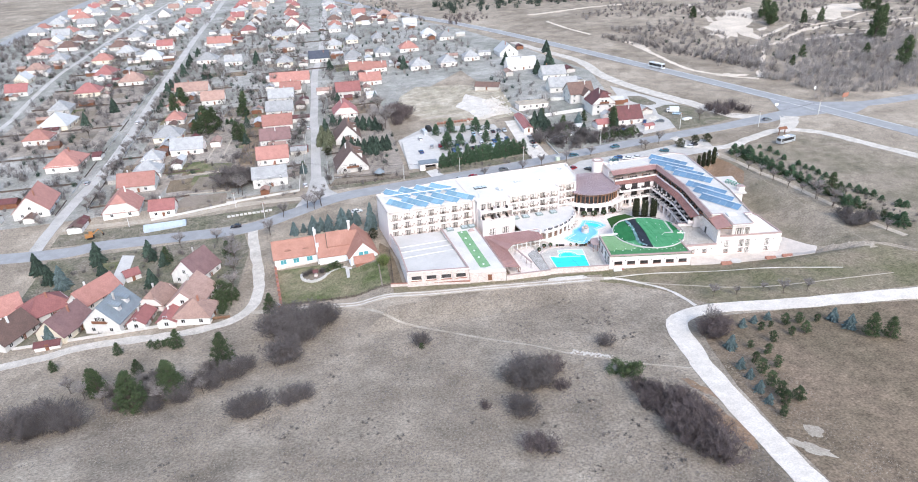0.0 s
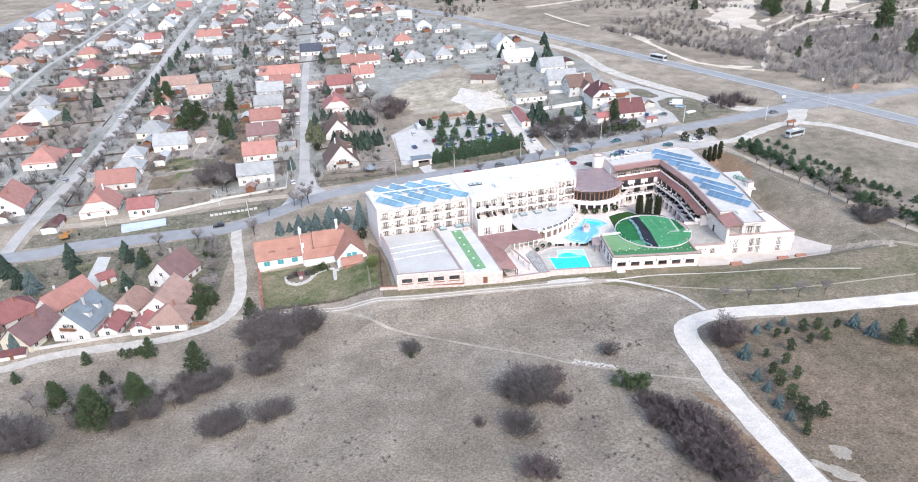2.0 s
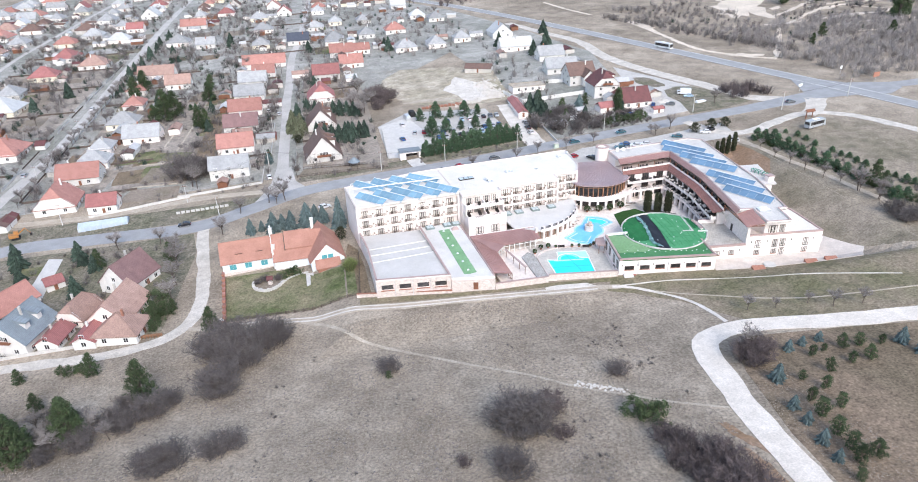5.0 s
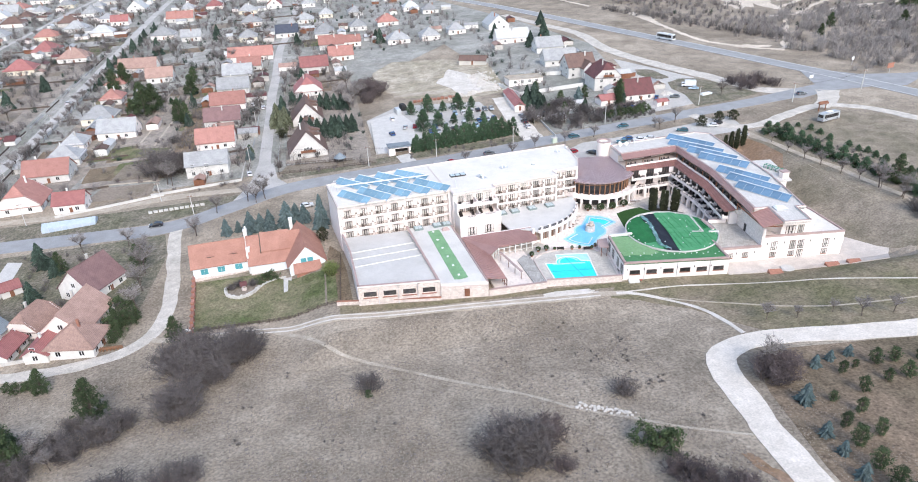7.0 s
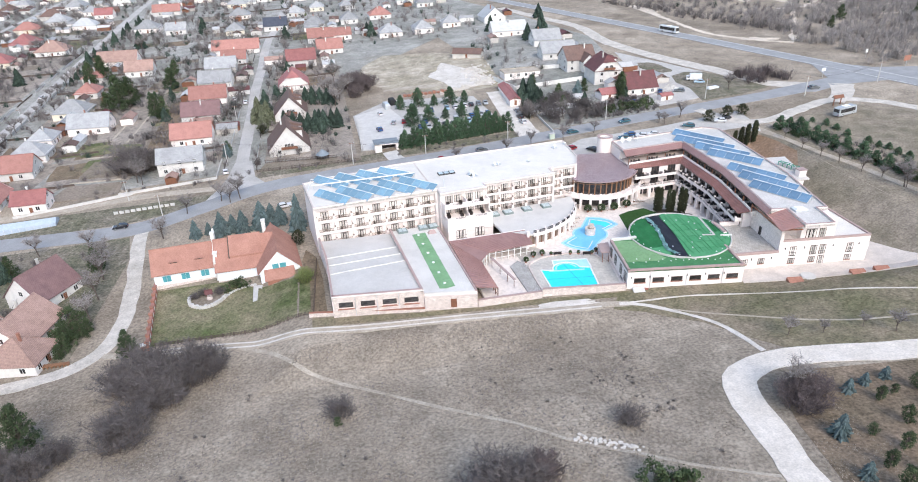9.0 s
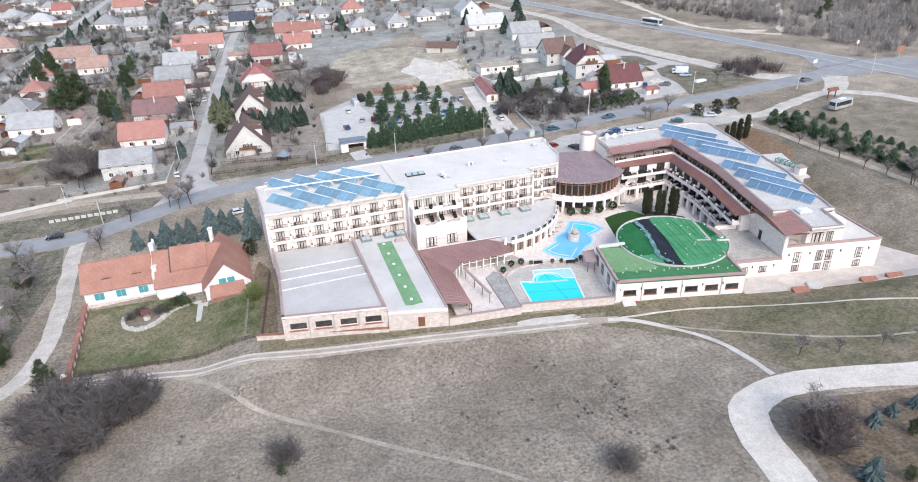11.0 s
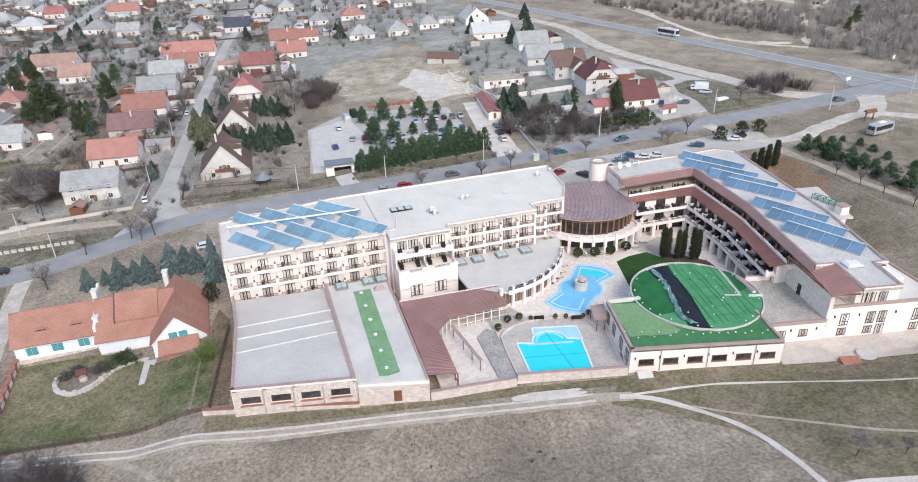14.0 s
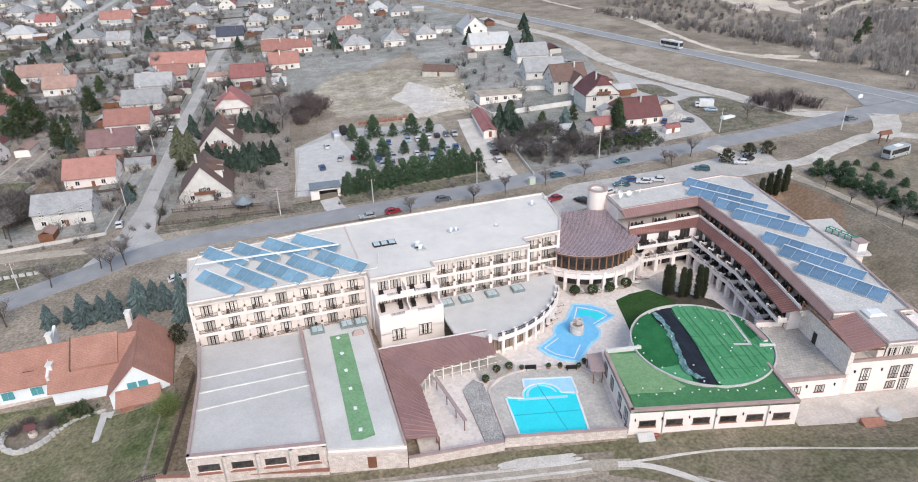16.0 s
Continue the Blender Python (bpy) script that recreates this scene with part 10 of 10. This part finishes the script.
def park(k, x, y, rz, lift=0.12):
    m = pose(x, y, ground_z(x, y) + lift, 0, 0, rz)
    if k in used:
        copy_thing(cars[k], m)
    else:
        used.add(k)
        cars[k].matrix_world = m


for k, x, y, rz in ((6, 89, 192.5, 5), (6, 110, 195.2, 185), (2, 89.3, 174.5, 120), (4, 83.0, 178.0, 200), (0, 140.1, 181.9, 160), (2, 142.8, 183, 200), (6, 127.9, 181.8, 150), (5, 191.7, 201.5, 5), (0, 113.2, 179.2, 160), (0, 109.3, 179.6, 160), (3, 137.6, 222.4, 60), (2, 138.6, 217.2, 100), (5, 144.7, 220.0, 150), (7, 157.4, 227.2, 160),
                    (1, 33.6, 185.4, 185), (4, 40.5, 186, 10), (5, 54.8, 188.6, 6), (0, -32.9, 203.8, 100), (0, -37.3, 292, 90), (0, -32, 285, 90), (3, 22.8, 225, 100), (1, 29, 230.6, 80), (4, 33, 230, 85), (0, 25, 243.6, 95), (0, -11.9, 167.6, 15), (1, 77.6, 223.8, 94), (2, 76.6, 216.5, 94), (0, 76.0, 210.4, 94), (3, 106, 182, 165), (6, 103, 180, 165), (0, 98, 177, 20), (0, 146, 171, 160), (2, 120, 215, 20), (3, 123, 214, 20),
                    (1, -135, 240, 92), (0, -132, 330, 88), (2, -60, 171, 185)):
    park(k, x, y, rz)
rg = random.Random(4)
for y, row in ((239.2, ((45.5, 3), (52.1, 7), (55.4, 0), (59.3, 0), (62.3, 2), (65.5, 5), (68.3, 1))), (225.4, ((40.8, 3), (45.6, 1), (53.2, 0), (59.6, 3), (63.2, 1), (66.1, 3))), (220, ((38.2, 3), (41.4, 1), (44.6, 5), (47.6, 2), (50.8, 2), (54.0, 5), (57.2, 7), (60.3, 1), (63.6, 5)))):
    for x, k in row:
        park(k, x, y + rg.uniform(-0.5, 0.5), 90 + rg.uniform(-4, 4) + 180 * (k % 2))
coach = vehicle("coach", 9.5, 2.5, 3.2, PAINTS[1], "white touring coach parked on the gravel loop", True, "coaches")
coach.matrix_world = pose(181.0, 171.3, ground_z(181.0, 171.3) + 0.12, 0, 0, 16)
c2 = vehicle("coach", 12.0, 2.55, 3.4, PAINTS[0], "white touring coach on the highway", True, "coaches")
hx, hy = 190.5, 318
c2.matrix_world = pose(hx, hy, ground_z(hx, hy) + 0.2, 0, 0, -70)
ex = thing("excavator", (-117, 179.6, ground_z(-117, 179.6) + 0.05), 20, "small orange excavator standing on the verge", "excavator")
for y in (-1.1, 0.6):
    part("track", Shape().add([(x, y + dy, z) for dy in (0, 0.5) for x, z in ((-1.5, 0.35), (-1.2, 0), (1.2, 0), (1.5, 0.35), (1.2, 0.75), (-1.2, 0.75))], [(0, 1, 2, 3, 4, 5), (11, 10, 9, 8, 7, 6)] + [(i, 6 + i, 6 + (i + 1) % 6, (i + 1) % 6) for i in range(6)]), RUBBER, ex)
part("body", Shape().prism([(-1.9, -1.1), (0.9, -1.1), (0.9, 1.1), (-1.9, 1.1)], 0.8, [2.0, 1.5, 1.5, 2.0]), ORANGEPAINT, ex)
cab = part("cab", Shape().prism([(-0.3, -0.1), (1.1, -0.1), (1.1, 1.0), (-0.3, 1.0)], 1.4, [2.8, 2.6, 2.6, 2.8]), ORANGEPAINT, ex)
part("window", Shape().box((0.1, 0.0, 1.8), (1.14, 1.03, 2.45)), GLASS, cab)
part("boom", Shape().bar((0.8, -0.5, 1.5), (3.4, -0.5, 3.3), 0.35, 0.4), ORANGEPAINT, ex)
part("arm", Shape().bar((3.3, -0.5, 3.4), (4.6, -0.5, 1.2), 0.28, 0.32), ORANGEPAINT, ex)
part("bucket", Shape().prism([(4.3, -0.9), (5.0, -0.9), (5.0, -0.1), (4.3, -0.1)], [0.5, 0.8, 0.8, 0.5], 1.4), RAIL, ex)
van = thing("camper", (157.7, 232, ground_z(157.7, 232)), 160, "white camper van on the grass", "camper")
part("body", Shape().box((-3, -1.1, 0.5), (1.8, 1.1, 2.9)).box((1.8, -1.0, 0.5), (3.1, 1.0, 1.9)), PAINTS[0], van)
part("glazing", Shape().box((2.0, -1.02, 1.3), (3.0, 1.02, 1.8)), GLASS, van)
for x in (-1.9, 2.1):
    for y in (-1.0, 1.0):
        part("wheel", Shape().tube((x, y - 0.1, 0.35), (x, y + 0.1, 0.35), 0.35, 0.35, 12), RUBBER, van)

# ---- posts and signs ----
for x, y, h in ((148.7, 207.1, 8), (183, 195, 8), (218, 199.3, 8), (105.1, 200.9, 8), (10.7, 195, 8), (-34.4, 333.5, 7), (-33.8, 260, 7), (-33.5, 215, 7), (66, 196, 7), (36, 194.5, 7), (-62, 191, 7), (-127, 232, 7), (-127, 290, 7), (-104, 186, 8), (-49, 176, 7)):
    ob = thing("utility_pole", (x, y, ground_z(x, y)), 0, "grey concrete utility pole beside the road", "utility pole", "utility poles")
    part("pole", Shape().tube((0, 0, -0.5), (0, 0, h), 0.16, 0.1, 8), CONCRETE, ob)
    part("crossarm", Shape().box((-0.9, -0.06, h - 0.5), (0.9, 0.06, h - 0.35)), TIMBER, ob)
    for dx in (-0.8, 0, 0.8):
        part("insulator", Shape().tube((dx, 0, h - 0.35), (dx, 0, h - 0.12), 0.06, 0.04, 6), PVC, ob)
gate = thing("gate_sign", (186, 181.5, ground_z(186, 181.5)), 8, "brown timber gateway with a small roof beside the road", "gateway")
for x in (-1.6, 1.6):
    part("post", Shape().box((x - 0.15, -0.15, -0.3), (x + 0.15, 0.15, 3.0)), TIMBER, gate)
part("beam", Shape().box((-2.0, -0.14, 2.4), (2.0, 0.14, 2.65)), TIMBER, gate)
part("roof", roof_shape(4.2, 1.2, 3.0, 0.6, "gable", 0.2, 0.1), TIMBER, gate)
for x, y, w, h in ((205, 214, 2.4, 1.3), (244, 214, 4.5, 2.2), (240, 232, 1.5, 1.5)):
    ob = thing("road_sign", (x, y, ground_z(x, y)), 15, "pale rectangular road sign on a post", "sign", "road signs")
    part("post", Shape().tube((0, 0, -0.3), (0, 0, 3.6), 0.07, 0.07, 6), METAL, ob)
    part("board", Shape().box((-w / 2, -0.08, 2.4), (w / 2, -0.02, 2.4 + h)), BRICKRED if w > 3 else PVC, ob)
kiosk = thing("switch_cabinet", (80.6, 190.5, ground_z(80.6, 190.5)), 10, "pale green electrical cabinet beside the road", "cabinet")
part("body", Shape().box((-0.9, -0.6, 0), (0.9, 0.6, 1.9)), mat("pale_green_paint", (0.55, 0.62, 0.52), (0.5, 0.57, 0.47), 0.8, 0.6, fine=4, grain=0.08), kiosk)
part("roof", Shape().box((-1.05, -0.75, 1.9), (1.05, 0.75, 2.05)), CONCRETE, kiosk)
rocks = Shape()
rg = random.Random(6)
for _ in range(60):
    t = rg.random()
    x, y = 37 + 9 * t + rg.uniform(-1, 1), 52 - 6.5 * t + rg.uniform(-0.8, 0.8)
    k = rg.uniform(0.15, 0.4)
    z = ground_z(x, y)
    rocks.prism([(x + k * math.cos(a + rg.uniform(-0.3, 0.3)), y + k * math.sin(a)) for a in (0, 1.2, 2.5, 3.8, 5.0)], z - 0.1, z + k * rg.uniform(0.4, 0.9))
solid("rubble", rocks, GRAVEL, "scatter of pale stones in the dry grass", "stones", kind="stuff")
heap = Shape()
rg = random.Random(61)
for _ in range(420):
    t = rg.random()
    x, y = (76.5 + rg.gauss(0, 3.0), 266 + 32 * t + rg.gauss(0, 2)) if rg.random() < 0.6 else (54 + 22 * t + rg.gauss(0, 1.5), 262 + 8 * t + rg.gauss(0, 1.2))
    k = rg.uniform(0.2, 0.75)
    z = ground_z(x, y)
    heap.prism([(x + k * math.cos(a + rg.uniform(-0.3, 0.3)), y + k * math.sin(a)) for a in (0, 1.2, 2.5, 3.8, 5.0)], z - 0.1, z + k * rg.uniform(0.4, 1.1))
solid("rubble", heap, GRAVEL, "heaps of pale rubble on the building plot", "rubble", kind="stuff")
well = thing("garden_well", (-28.6, 122.8, ground_z(-28.6, 122.8)), 10, "small roofed wooden garden well on a stone terrace", "well")
part("wall", Shape().ring((0, 0), 0.5, 0.7, -0.2, 0.8, n=16), STONE, well)
part("roof", roof_shape(1.6, 1.3, 1.9, 0.6, "gable", 0.15, 0.08), ROOFS["maroon"], well)
for x in (-0.6, 0.6):
    part("post", Shape().box((x - 0.06, -0.06, 0), (x + 0.06, 0.06, 1.9)), TIMBER, well)
ter = thing("stone_terrace", (-29, 122, ground_z(-29, 122)), 0, "curved low wall of pale stones round a sunken garden seat", "garden wall")
rg = random.Random(9)
RING = [(-33.4, 125.2), (-33.4, 122.4), (-32.2, 120.2), (-29.6, 118.8), (-27.0, 119.6), (-25.2, 121.6), (-23.8, 123.8), (-21.3, 125.3), (-18.2, 125.9)]
for i, p in enumerate(spread(RING, 0.75)):
    z = ground_z(p.x, p.y)
    k = 0.9 if p.y < 124 and p.x < -24.4 else 0.35
    part("stone", Shape().prism([(p.x + 0.42 * math.cos(a) * rg.uniform(0.8, 1.2), p.y + 0.36 * math.sin(a) * rg.uniform(0.8, 1.2)) for a in (0.2, 1.4, 2.5, 3.7, 5.2)], z - 0.1, z + k * rg.uniform(0.8, 1.1)), CONCRETE, ter, world=True)
patch("ground", [(-32.8, 125), (-32.8, 122), (-31.6, 120.6), (-29.4, 119.4), (-27.2, 120.2), (-25.6, 122), (-24.6, 124), (-27, 126)], SOIL, 0.1, 3, label="bare soil inside the stone ring")
plant(tb, [(-32, 124, 0.35), (-30.2, 125.4, 0.3), (-26.2, 124.6, 0.35)], 41, first=False)
plant(gb, [(-24.2, 125.4, 0.5), (-22.6, 126.2, 0.55)], 42, first=False)

# ---- overhead wires ----
for run in ([(-62, 191), (-33.5, 215), (10.7, 195), (36, 194.5), (66, 196), (105.1, 200.9), (148.7, 207.1)], [(-33.5, 215), (-33.8, 260), (-34.4, 333.5)], [(-127, 232), (-127, 290)], [(148.7, 207.1), (183, 195), (218, 199.3)]):
    for (x0, y0), (x1, y1) in zip(run, run[1:]):
        for dx in (-0.8, 0.8):
            w_ = thing("overhead_wire", (x0, y0, 0), 0, "thin sagging overhead wire between two poles", "wire", "overhead wires")
            z0, z1 = ground_z(x0, y0) + 7.0, ground_z(x1, y1) + 7.0
            pts = [(x0 + dx + (x1 - x0) * t, y0 + (y1 - y0) * t, z0 + (z1 - z0) * t - 3.2 * t * (1 - t)) for t in (i / 10 for i in range(11))]
            sw = Shape()
            sw.v = [(x + a, y, z + b) for x, y, z in pts for a, b in ((-0.02, -0.012), (0.02, -0.012), (0, 0.022))]
            sw.f = [(3 * i + j, 3 * i + (j + 1) % 3, 3 * i + 3 + (j + 1) % 3, 3 * i + 3 + j) for i in range(10) for j in range(3)] + [(0, 2, 1), (30, 31, 32)]
            part("cable", sw, RAIL, w_, world=True)
